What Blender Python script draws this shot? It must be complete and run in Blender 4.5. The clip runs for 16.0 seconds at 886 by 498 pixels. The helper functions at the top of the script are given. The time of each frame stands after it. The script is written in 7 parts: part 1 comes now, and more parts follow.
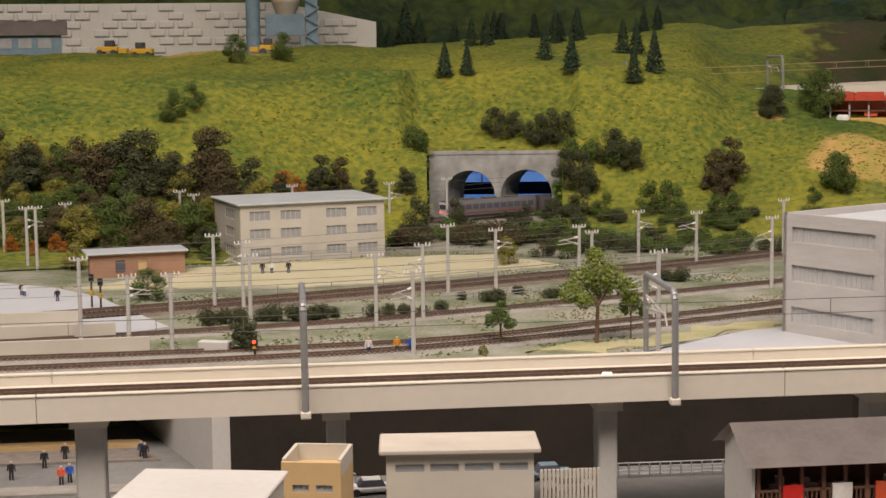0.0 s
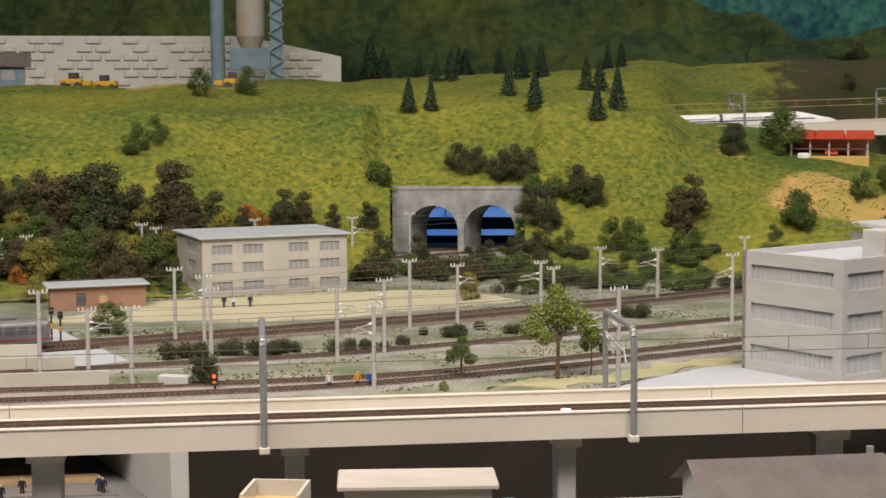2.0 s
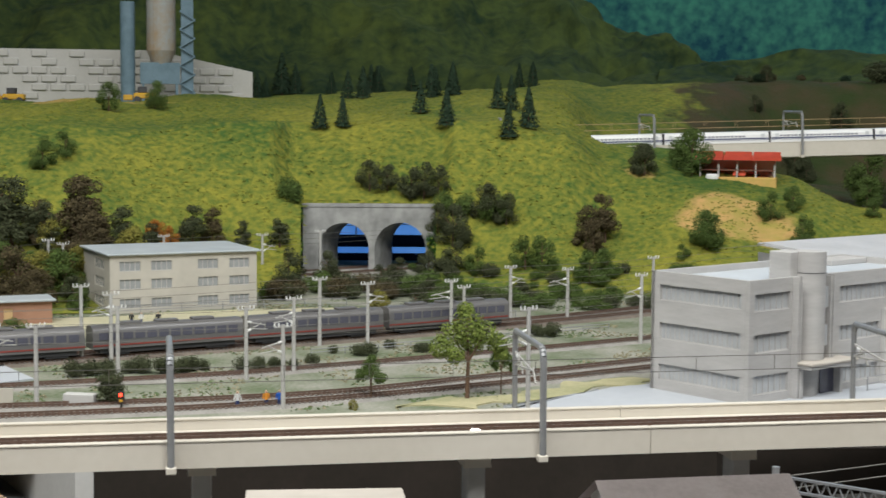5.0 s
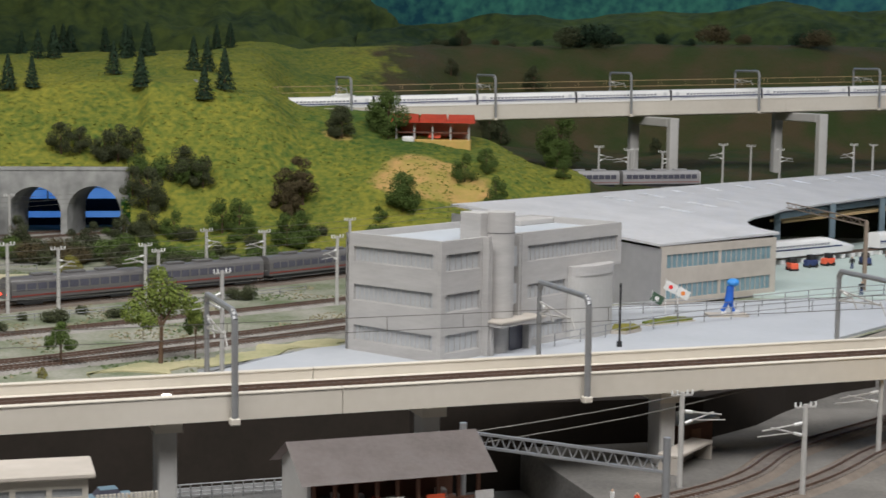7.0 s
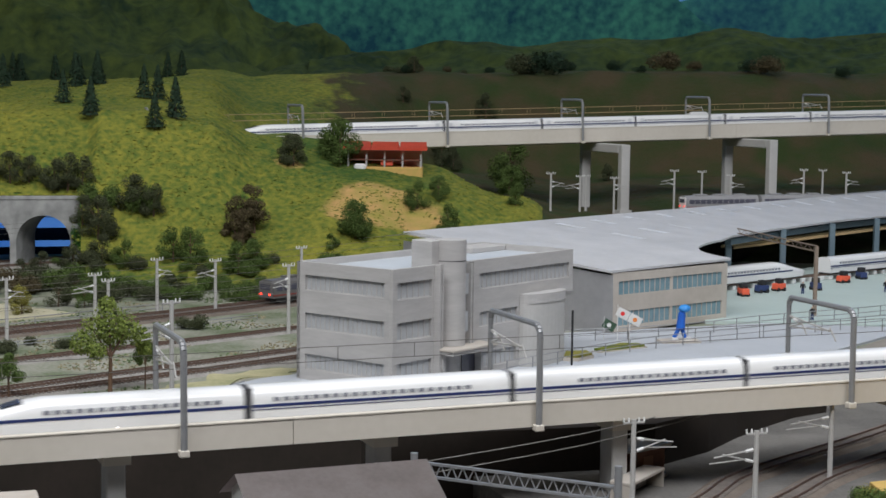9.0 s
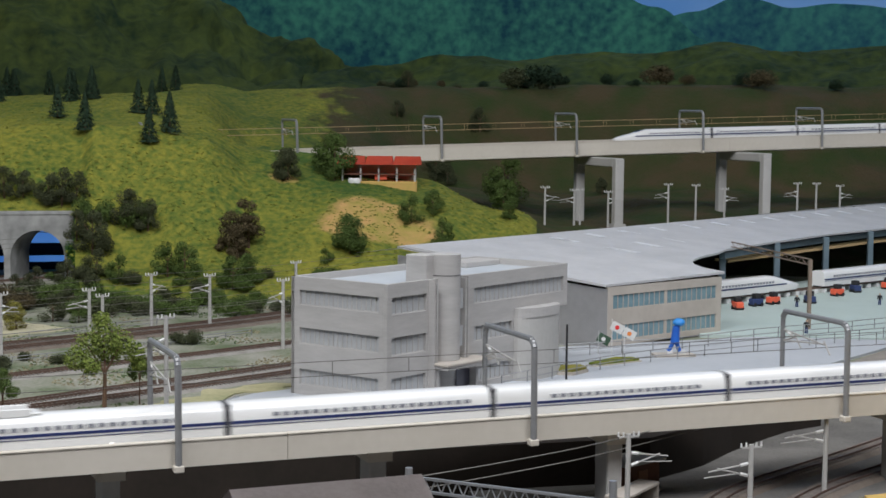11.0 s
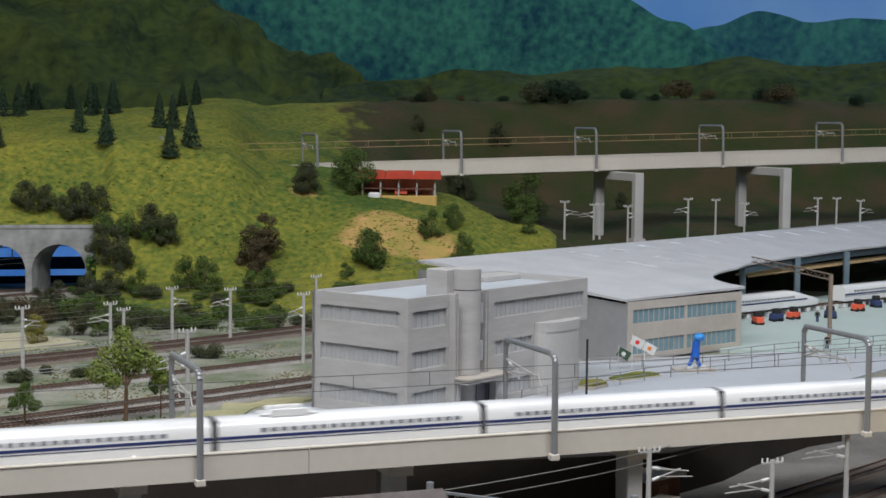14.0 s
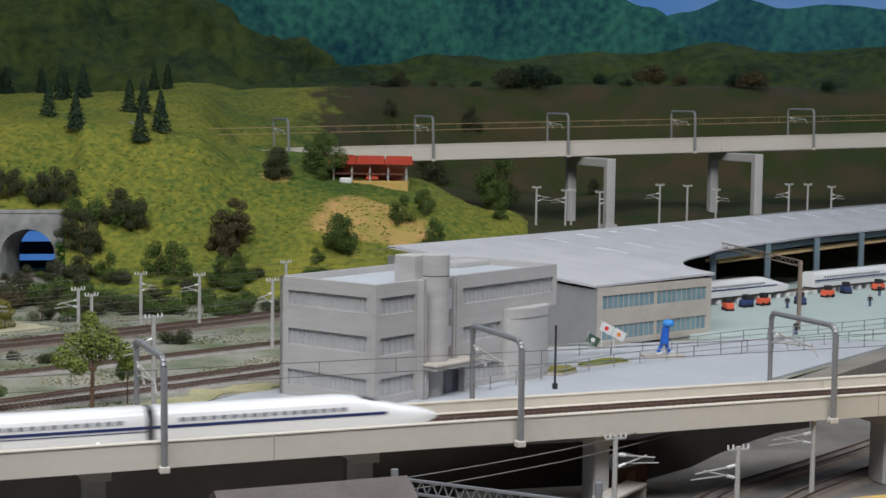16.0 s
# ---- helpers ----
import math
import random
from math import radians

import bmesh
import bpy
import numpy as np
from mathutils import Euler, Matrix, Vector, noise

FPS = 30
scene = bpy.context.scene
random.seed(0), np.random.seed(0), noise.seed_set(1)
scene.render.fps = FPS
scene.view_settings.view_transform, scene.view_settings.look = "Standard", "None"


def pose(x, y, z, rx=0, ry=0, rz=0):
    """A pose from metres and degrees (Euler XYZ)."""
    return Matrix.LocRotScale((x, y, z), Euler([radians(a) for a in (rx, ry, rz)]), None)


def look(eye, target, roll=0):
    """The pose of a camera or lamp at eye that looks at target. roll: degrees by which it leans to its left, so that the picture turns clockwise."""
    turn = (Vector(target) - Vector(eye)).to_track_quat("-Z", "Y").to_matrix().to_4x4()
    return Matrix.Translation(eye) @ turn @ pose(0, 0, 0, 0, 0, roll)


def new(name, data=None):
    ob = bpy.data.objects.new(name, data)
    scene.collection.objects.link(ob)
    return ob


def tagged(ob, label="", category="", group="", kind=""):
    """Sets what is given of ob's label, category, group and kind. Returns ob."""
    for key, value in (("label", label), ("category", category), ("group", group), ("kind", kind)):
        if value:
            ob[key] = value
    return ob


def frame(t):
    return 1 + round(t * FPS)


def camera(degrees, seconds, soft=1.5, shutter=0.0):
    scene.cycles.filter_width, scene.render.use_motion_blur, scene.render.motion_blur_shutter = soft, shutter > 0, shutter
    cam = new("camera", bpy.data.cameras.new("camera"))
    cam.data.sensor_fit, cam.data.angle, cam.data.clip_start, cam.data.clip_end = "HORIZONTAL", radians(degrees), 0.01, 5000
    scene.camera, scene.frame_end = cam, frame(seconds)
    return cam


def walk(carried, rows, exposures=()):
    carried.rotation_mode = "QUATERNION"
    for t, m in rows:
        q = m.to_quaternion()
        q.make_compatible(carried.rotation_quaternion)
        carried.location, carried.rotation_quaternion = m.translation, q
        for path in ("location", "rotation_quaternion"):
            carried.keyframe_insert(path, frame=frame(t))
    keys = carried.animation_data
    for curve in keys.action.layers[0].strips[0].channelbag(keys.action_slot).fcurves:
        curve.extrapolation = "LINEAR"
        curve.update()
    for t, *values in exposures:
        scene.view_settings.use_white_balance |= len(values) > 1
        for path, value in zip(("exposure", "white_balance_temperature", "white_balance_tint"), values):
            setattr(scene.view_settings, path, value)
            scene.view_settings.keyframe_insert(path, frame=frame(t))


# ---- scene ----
cam = camera(30.0, 16.0, soft=1.6, shutter=0.35)
walk(cam, [
    (0.0, look((-0.0092, -0.0043, 0.3885), (-0.7603, 2.8785, 0.0340), -0.716)),
    (0.5, look((-0.0093, -0.0034, 0.3885), (-0.7463, 2.8839, 0.0418), -0.552)),
    (1.0, look((-0.0067, -0.0038, 0.3901), (-0.7274, 2.8911, 0.0736), -0.606)),
    (1.5, look((-0.0061, -0.0013, 0.3899), (-0.7108, 2.8990, 0.0863), -0.340)),
    (2.0, look((-0.0042, -0.0063, 0.3905), (-0.6942, 2.8985, 0.0972), -0.222)),
    (2.5, look((-0.0048, -0.0044, 0.3906), (-0.6773, 2.9054, 0.1065), -0.014)),
    (3.0, look((-0.0057, -0.0071, 0.3907), (-0.6607, 2.9068, 0.1077), 0.191)),
    (3.2, look((-0.0075, -0.0068, 0.3916), (-0.6763, 2.9039, 0.1073), 0.083)),
    (5.3, look((-0.0028, -0.0021, 0.3926), (-0.4709, 2.9506, 0.1426), 0.801)),
    (5.5, look((-0.0008, -0.0048, 0.3923), (-0.4109, 2.9571, 0.1500), 1.063)),
    (6.0, look((0.0042, -0.0055, 0.3908), (-0.1832, 2.9772, 0.1289), 1.239)),
    (6.5, look((0.0043, -0.0001, 0.3908), (-0.0947, 2.9820, 0.0781), 0.804)),
    (7.0, look((0.0081, -0.0012, 0.3921), (0.0103, 2.9813, 0.0687), 0.910)),
    (7.5, look((0.0108, 0.0067, 0.3935), (0.0867, 2.9894, 0.0802), 0.919)),
    (8.0, look((0.0124, 0.0072, 0.3937), (0.1115, 2.9913, 0.1021), 0.909)),
    (8.5, look((0.0120, 0.0047, 0.3935), (0.1059, 2.9898, 0.1108), 0.869)),
    (9.0, look((0.0120, 0.0041, 0.3942), (0.0967, 2.9903, 0.1193), 0.736)),
    (11.5, look((0.0124, 0.0021, 0.3957), (0.1119, 2.9902, 0.1471), 0.525)),
    (12.0, look((0.0137, 0.0014, 0.3962), (0.1136, 2.9891, 0.1438), 0.389)),
    (12.5, look((0.0131, 0.0020, 0.3958), (0.1169, 2.9896, 0.1438), 0.559)),
    (13.0, look((0.0134, 0.0012, 0.3960), (0.1264, 2.9887, 0.1473), 0.735)),
    (13.5, look((0.0130, 0.0008, 0.3963), (0.1152, 2.9891, 0.1517), 0.553)),
    (14.0, look((0.0098, -0.0006, 0.3961), (0.0700, 2.9904, 0.1713), 0.646)),
    (14.5, look((0.0131, 0.0005, 0.3955), (0.0757, 2.9898, 0.1507), 0.578)),
    (15.0, look((0.0155, 0.0007, 0.3965), (0.0741, 2.9895, 0.1435), 0.203)),
    (15.5, look((0.0178, 0.0025, 0.3966), (0.0983, 2.9904, 0.1395), 0.229)),
    (16.0, look((0.0188, 0.0050, 0.3971), (0.1247, 2.9926, 0.1457), 0.811)),
], exposures=[(0.0, 0.15, 7500, 18), (1.5, 0.24, 7250, 15), (3.2, 0.30, 6800, 12), (5.3, 0.25, 6250, 5), (7.0, 0.09, 6300, 9), (9.0, -0.12, 6000, 9), (16.0, -0.12, 6000, 9)])

# ---- light: gallery lamps over a table-top railway ----
world = bpy.data.worlds.new("room")
scene.world = world
world.use_nodes = True
world.node_tree.nodes["Background"].inputs["Color"].default_value = (0.82, 0.9, 1.0, 1)
world.node_tree.nodes["Background"].inputs["Strength"].default_value = 0.05


def area_lamp(name, eye, target, sx, sy, watts, colour):
    data = bpy.data.lights.new(name, "AREA")
    data.shape, data.size, data.size_y, data.energy, data.color = "RECTANGLE", sx, sy, watts, colour
    ob = new(name, data)
    ob.matrix_world = look(eye, target)
    return ob


area_lamp("gallery_lamp_front", (-0.3, -0.25, 3.2), (-0.2, 2.2, 0), 5.0, 1.0, 228, (1.0, 0.96, 0.93))
area_lamp("gallery_lamp_hill", (-1.9, 2.6, 3.3), (-1.2, 4.4, 0.2), 2.6, 0.8, 28, (1.0, 0.93, 0.8))
area_lamp("gallery_lamp_right", (1.8, 2.2, 3.2), (0.9, 3.2, 0.0), 2.2, 0.8, 46, (1.0, 0.98, 0.97))
area_lamp("gallery_lamp_backdrop", (1.5, 6.4, 3.0), (1.5, 8.4, 0.8), 6.0, 0.4, 45, (0.85, 0.95, 1.0))


# ---- materials ----
def mat(name, c1, c2=None, scale=40.0, rough=0.8, bump=0.0, metal=0.0, fine=None, detail=5.0, islands=False, spread=0.25, emit=0.0, weight=0.45, deep=0.002, vary=(0.55, 1.4), stretch=None):
    m = bpy.data.materials.new(name)
    m.use_nodes = True
    nt = m.node_tree
    b = nt.nodes["Principled BSDF"]
    b.inputs["Roughness"].default_value, b.inputs["Metallic"].default_value = rough, metal
    if "Specular IOR Level" in b.inputs and rough > 0.85:
        b.inputs["Specular IOR Level"].default_value = 0.2
    c2 = c2 or tuple(min(1, x * 0.72) for x in c1)
    geo = nt.nodes.new("ShaderNodeNewGeometry")
    n1 = nt.nodes.new("ShaderNodeTexNoise")
    n1.inputs["Scale"].default_value, n1.inputs["Detail"].default_value = scale, detail
    n2 = nt.nodes.new("ShaderNodeTexNoise")
    n2.inputs["Scale"].default_value, n2.inputs["Detail"].default_value = fine or scale * 7, 4.0
    coord = nt.nodes.new("ShaderNodeTexCoord")
    source = coord.outputs["Object"]
    if stretch:
        scaled = nt.nodes.new("ShaderNodeMapping")
        scaled.inputs["Scale"].default_value = stretch
        nt.links.new(source, scaled.inputs["Vector"])
        source = scaled.outputs["Vector"]
    for n in (n1, n2):
        nt.links.new(source, n.inputs["Vector"])
    add = nt.nodes.new("ShaderNodeMath")
    add.operation = "MULTIPLY_ADD"
    add.inputs[1].default_value = weight
    nt.links.new(n2.outputs["Fac"], add.inputs[0])
    nt.links.new(n1.outputs["Fac"], add.inputs[2])
    ramp = nt.nodes.new("ShaderNodeMapRange")
    mid = 0.5 + 0.5 * weight
    ramp.inputs["From Min"].default_value, ramp.inputs["From Max"].default_value = mid - spread, mid + spread
    nt.links.new(add.outputs[0], ramp.inputs["Value"])
    mix = nt.nodes.new("ShaderNodeMix")
    mix.data_type = "RGBA"
    mix.inputs["A"].default_value, mix.inputs["B"].default_value = (*c1, 1), (*c2, 1)
    nt.links.new(ramp.outputs["Result"], mix.inputs["Factor"])
    out = mix.outputs["Result"]
    if islands:
        hsv = nt.nodes.new("ShaderNodeHueSaturation")
        r2 = nt.nodes.new("ShaderNodeMapRange")
        r2.inputs["To Min"].default_value, r2.inputs["To Max"].default_value = vary
        nt.links.new(geo.outputs["Random Per Island"], r2.inputs["Value"])
        nt.links.new(r2.outputs["Result"], hsv.inputs["Value"])
        nt.links.new(out, hsv.inputs["Color"])
        out = hsv.outputs["Color"]
    nt.links.new(out, b.inputs["Base Color"])
    if bump:
        bp = nt.nodes.new("ShaderNodeBump")
        bp.inputs["Strength"].default_value, bp.inputs["Distance"].default_value = bump, deep
        nt.links.new(n2.outputs["Fac"], bp.inputs["Height"])
        nt.links.new(bp.outputs["Normal"], b.inputs["Normal"])
    if emit:
        nt.links.new(out, b.inputs["Emission Color"])
        b.inputs["Emission Strength"].default_value = emit
    return m


CONCRETE = mat("viaduct_concrete", (0.62, 0.575, 0.50), (0.55, 0.505, 0.43), 6, 0.75, 0.05, fine=90)
PALE = mat("pale_concrete", (0.50, 0.49, 0.47), (0.42, 0.41, 0.39), 9, 0.8, 0.08, fine=140)
OFFICE = mat("office_concrete", (0.47, 0.455, 0.44), (0.385, 0.372, 0.36), 14, 0.8, 0.12, fine=70, stretch=(1, 1, 5))
OFFICE_ROOF = mat("office_roof", (0.50, 0.53, 0.56), (0.43, 0.46, 0.49), 14, 0.6, 0.05)
SHED_ROOF = mat("shed_roof_metal", (0.57, 0.565, 0.57), (0.46, 0.46, 0.465), 14, 0.55, 0.05)
SKYLIGHT = mat("skylight_panel", (0.90, 0.92, 0.94), (0.84, 0.86, 0.88), 20, 0.75)
BEIGE = mat("weathered_beige", (0.50, 0.455, 0.40), (0.40, 0.36, 0.31), 18, 0.85, 0.1, fine=60)
BLOCK = mat("school_concrete", (0.50, 0.47, 0.41), (0.40, 0.375, 0.33), 12, 0.85, 0.1, fine=60)
BLOCK_ROOF = mat("grey_blue_roof", (0.42, 0.46, 0.48), (0.36, 0.39, 0.41), 20, 0.6, 0.05)
GLASS_GREY = mat("dim_glass", (0.33, 0.34, 0.345), (0.26, 0.27, 0.275), 60, 0.25)
GLASS_BLUE = mat("shed_glass", (0.22, 0.33, 0.37), (0.15, 0.24, 0.28), 30, 0.15)
PORTAL = mat("stained_tunnel_concrete", (0.40, 0.40, 0.385), (0.20, 0.20, 0.195), 22, 0.9, 0.15, fine=50)
# Dark brown with the shade under the viaduct and in the depot put in.
SHADE_WALL = mat("dark_brown_shade", (0.032, 0.025, 0.02), (0.022, 0.018, 0.014), 20, 0.9, 0.1)
YARD = mat("yard_gravel", (0.32, 0.31, 0.265), (0.125, 0.155, 0.085), 9.0, 0.95, 0.5, fine=160, spread=0.17)
SAND = mat("sandy_ground", (0.52, 0.47, 0.34), (0.40, 0.39, 0.25), 8, 0.95, 0.3, fine=200)
VERGE = mat("straw_verge", (0.46, 0.41, 0.25), (0.27, 0.28, 0.15), 14, 0.95, 0.4, fine=160, spread=0.2)
PAVED = mat("paved_apron", (0.44, 0.46, 0.49), (0.39, 0.41, 0.44), 8, 0.85, 0.1, fine=120)
MINT = mat("painted_depot_floor", (0.47, 0.55, 0.52), (0.42, 0.50, 0.47), 9, 0.7, 0.05)
BALLAST = mat("grey_ballast", (0.33, 0.315, 0.29), (0.22, 0.205, 0.185), 40, 0.95, 0.6, fine=500)
BROWN_BALLAST = mat("brown_ballast", (0.21, 0.175, 0.145), (0.13, 0.108, 0.09), 40, 0.95, 0.6, fine=500)
RAIL = mat("rusty_rail", (0.20, 0.13, 0.10), (0.12, 0.08, 0.06), 90, 0.5, 0.1, metal=0.5)
SLEEPER = mat("sleeper", (0.23, 0.20, 0.18), (0.15, 0.135, 0.12), 80, 0.9)
STEEL = mat("grey_painted_steel", (0.33, 0.335, 0.34), (0.27, 0.275, 0.28), 70, 0.4, metal=0.4)
MAST = mat("concrete_mast", (0.46, 0.45, 0.43), (0.38, 0.37, 0.35), 80, 0.7)
PORCELAIN = mat("white_insulator", (0.82, 0.82, 0.80), None, 90, 0.3)
WIRE = mat("overhead_wire", (0.20, 0.19, 0.17), None, 90, 0.5, metal=0.6)
COPPER = mat("tan_wire", (0.40, 0.28, 0.14), None, 90, 0.6)
GRASS = mat("hill_grass", (0.25, 0.24, 0.036), (0.055, 0.105, 0.022), 2.4, 0.95, 1.0, fine=62, detail=7, spread=0.27, weight=1.15, deep=0.007)
GRASS_TUFT = mat("grass_tuft", (0.25, 0.24, 0.036), (0.06, 0.11, 0.022), 2.4, 0.95, 0.3, fine=34, spread=0.3, weight=1.0, islands=True, vary=(0.8, 1.15))
EARTH = mat("bare_earth_slope", (0.60, 0.36, 0.13), (0.42, 0.33, 0.09), 16, 0.95, 0.5, fine=120)
DARK_GRASS = mat("shaded_embankment", (0.045, 0.07, 0.014), (0.095, 0.062, 0.032), 3.0, 0.95, 1.0, fine=22, detail=8, spread=0.26, weight=0.9, deep=0.008)
MOUNTAIN = mat("dark_mountain", (0.060, 0.080, 0.018), (0.012, 0.026, 0.012), 3.0, 0.95, 1.0, fine=24, detail=9, spread=0.28, weight=0.9, deep=0.01)
LEAF_DARK = mat("dark_leaves", (0.080, 0.090, 0.042), (0.048, 0.056, 0.030), 30, 0.9, islands=True)
LEAF_MID = mat("green_leaves", (0.10, 0.145, 0.035), (0.06, 0.095, 0.025), 30, 0.9, islands=True)
LEAF_BROWN = mat("brown_green_leaves", (0.11, 0.085, 0.042), (0.065, 0.055, 0.03), 30, 0.9, islands=True)
LEAF_BRIGHT = mat("bright_leaves", (0.22, 0.26, 0.06), (0.12, 0.17, 0.035), 30, 0.9, islands=True)
LEAF_IVY = mat("ivy_leaves", (0.075, 0.20, 0.035), (0.04, 0.12, 0.025), 30, 0.9, islands=True)
LEAF_YELLOW = mat("olive_leaves", (0.27, 0.24, 0.05), (0.16, 0.16, 0.04), 30, 0.9, islands=True)
LEAF_ORANGE = mat("autumn_leaves", (0.48, 0.17, 0.03), (0.30, 0.13, 0.03), 30, 0.9, islands=True)
FIR = mat("fir_needles", (0.028, 0.05, 0.026), (0.018, 0.034, 0.02), 40, 0.95, islands=True)
BROWN_BAR = mat("brown_painted_bar", (0.27, 0.21, 0.16), (0.2, 0.155, 0.12), 60, 0.7)
ASPHALT = mat("street_asphalt", (0.20, 0.20, 0.195), (0.13, 0.13, 0.13), 14, 0.9, 0.2, fine=150)
BARK = mat("bark", (0.16, 0.10, 0.065), (0.10, 0.065, 0.045), 60, 0.9, 0.3)
BRICK = mat("red_brick_wall", (0.36, 0.21, 0.14), (0.28, 0.15, 0.10), 30, 0.9, 0.2, fine=300)
TAN = mat("tan_plaster", (0.55, 0.38, 0.19), (0.48, 0.33, 0.16), 16, 0.85, 0.05)
CREAM = mat("cream_plaster", (0.50, 0.465, 0.40), (0.44, 0.41, 0.355), 12, 0.85, 0.05)
BROWN_ROOF = mat("brown_slate_roof", (0.28, 0.245, 0.235), (0.21, 0.18, 0.17), 30, 0.8, 0.2, fine=220)
BROWN_WOOD = mat("brown_wood", (0.19, 0.09, 0.055), (0.13, 0.06, 0.04), 40, 0.8)
RED_ROOF = mat("red_tin_roof", (0.80, 0.13, 0.06), (0.65, 0.10, 0.05), 40, 0.5)
TRAIN_WHITE = mat("train_white", (0.78, 0.78, 0.77), (0.75, 0.75, 0.74), 12, 0.22)
DOOR_PAINT = mat("train_door_paint", (0.66, 0.67, 0.68), None, 40, 0.35)
TRAIN_BLUE = mat("train_blue_line", (0.02, 0.035, 0.14), None, 40, 0.3)
TRAIN_DARK = mat("train_underframe", (0.05, 0.05, 0.055), None, 40, 0.6)
TRAIN_GLASS = mat("train_window", (0.10, 0.10, 0.13), None, 40, 0.15)
EXPRESS_GLASS = mat("express_window", (0.22, 0.23, 0.27), None, 40, 0.15)
TRAIN_GREY = mat("commuter_grey", (0.17, 0.165, 0.165), (0.14, 0.135, 0.135), 20, 0.35, metal=0.2)
RAILCAR_GREY = mat("railcar_silver", (0.36, 0.355, 0.36), (0.30, 0.295, 0.30), 20, 0.4, metal=0.1)
RAILCAR_BAND = mat("railcar_faded_band", (0.34, 0.16, 0.16), None, 40, 0.5)
TRAIN_RED = mat("commuter_red_band", (0.26, 0.05, 0.04), None, 40, 0.4)
HEAD = mat("train_front_white", (0.85, 0.85, 0.84), None, 40, 0.3)
RED_GLOW = mat("red_lamp", (1.0, 0.05, 0.02), None, 40, 0.3, emit=4.0)
# A reflection on the rail, put in as a glowing white material.
RAIL_GLINT = mat("white_rail_glint", (1.0, 0.93, 0.85), None, 40, 0.3, emit=1.6)
SKY_BLUE = mat("painted_sky", (0.12, 0.30, 0.68), (0.25, 0.42, 0.72), 0.8, 0.9, fine=4)
# Backdrop is no lamp: its lit look is put in as emission.
TUNNEL_BLUE_GLOW = mat("blue_backdrop_glow", (0.06, 0.20, 0.62), (0.14, 0.34, 0.80), 9, 0.9, fine=30, emit=0.55)
BLACK = mat("black_lining", (0.01, 0.01, 0.012), None, 30, 0.9)
TEAL = mat("painted_forest", (0.045, 0.17, 0.12), (0.008, 0.045, 0.065), 2.6, 0.95, 0.0, fine=26, detail=9, spread=0.3, weight=1.2)
TEAL_FAR = mat("painted_far_forest", (0.04, 0.15, 0.13), (0.012, 0.055, 0.09), 3, 0.95, 0.0, fine=26, detail=8, spread=0.3, weight=1.2)


# ---- builders ----
def part(name, bm, material, parent=None, label=""):
    me = bpy.data.meshes.new(name)
    bm.to_mesh(me)
    bm.free()
    me.materials.append(material)
    ob = new(name, me)
    if parent is not None:
        ob.parent = parent
    if label:
        ob["label"] = label
    return ob


def thing(name, m, label, category, group="", kind=""):
    ob = new(name)
    ob.empty_display_size = 0.02
    ob.matrix_world = m
    return tagged(ob, label, category, group, kind)


def at(ob, x=0, y=0, z=0, rz=0):
    ob.matrix_basis = pose(x, y, z, 0, 0, rz)
    return ob


def share(name, ob, parent, x=0, y=0, z=0, rz=0):
    o = new(name, ob.data)
    o.parent = parent
    o.matrix_basis = pose(x, y, z, 0, 0, rz)
    return o


def box(bm, x0, x1, y0, y1, z0, z1, bevel=0.0):
    vs = [bm.verts.new((x, y, z)) for z in (z0, z1) for x, y in ((x0, y0), (x1, y0), (x1, y1), (x0, y1))]
    for f in ((3, 2, 1, 0), (4, 5, 6, 7), (0, 1, 5, 4), (1, 2, 6, 5), (2, 3, 7, 6), (3, 0, 4, 7)):
        bm.faces.new([vs[i] for i in f])
    if bevel:
        edges = list({e for v in vs for e in v.link_edges})
        bmesh.ops.bevel(bm, geom=edges, offset=bevel, segments=1, affect="EDGES")
    return bm


def boxbm(*a, **k):
    return box(bmesh.new(), *a, **k)


def rod(bm, p, q, r, seg=8, r2=None):
    p, q = Vector(p), Vector(q)
    d = (q - p).normalized()
    a = d.orthogonal().normalized()
    b = d.cross(a)
    r2 = r if r2 is None else r2
    rings = []
    for c, rr in ((p, r), (q, r2)):
        rings.append([bm.verts.new(c + (a * math.cos(t) + b * math.sin(t)) * rr) for t in (2 * math.pi * i / seg for i in range(seg))])
    for i in range(seg):
        j = (i + 1) % seg
        bm.faces.new((rings[0][i], rings[0][j], rings[1][j], rings[1][i]))
    bm.faces.new(rings[0][::-1])
    bm.faces.new(rings[1])
    return bm


def rodbm(*a, **k):
    return rod(bmesh.new(), *a, **k)


def prism(bm, pts, z0, z1):
    lo = [bm.verts.new((x, y, z0)) for x, y in pts]
    hi = [bm.verts.new((x, y, z1)) for x, y in pts]
    bm.faces.new(lo[::-1])
    bm.faces.new(hi)
    n = len(pts)
    for i in range(n):
        j = (i + 1) % n
        bm.faces.new((lo[i], lo[j], hi[j], hi[i]))
    return bm


def sheet(points, faces):
    bm = bmesh.new()
    vs = [bm.verts.new(p) for p in points]
    for f in faces:
        bm.faces.new([vs[i] for i in f])
    return bm


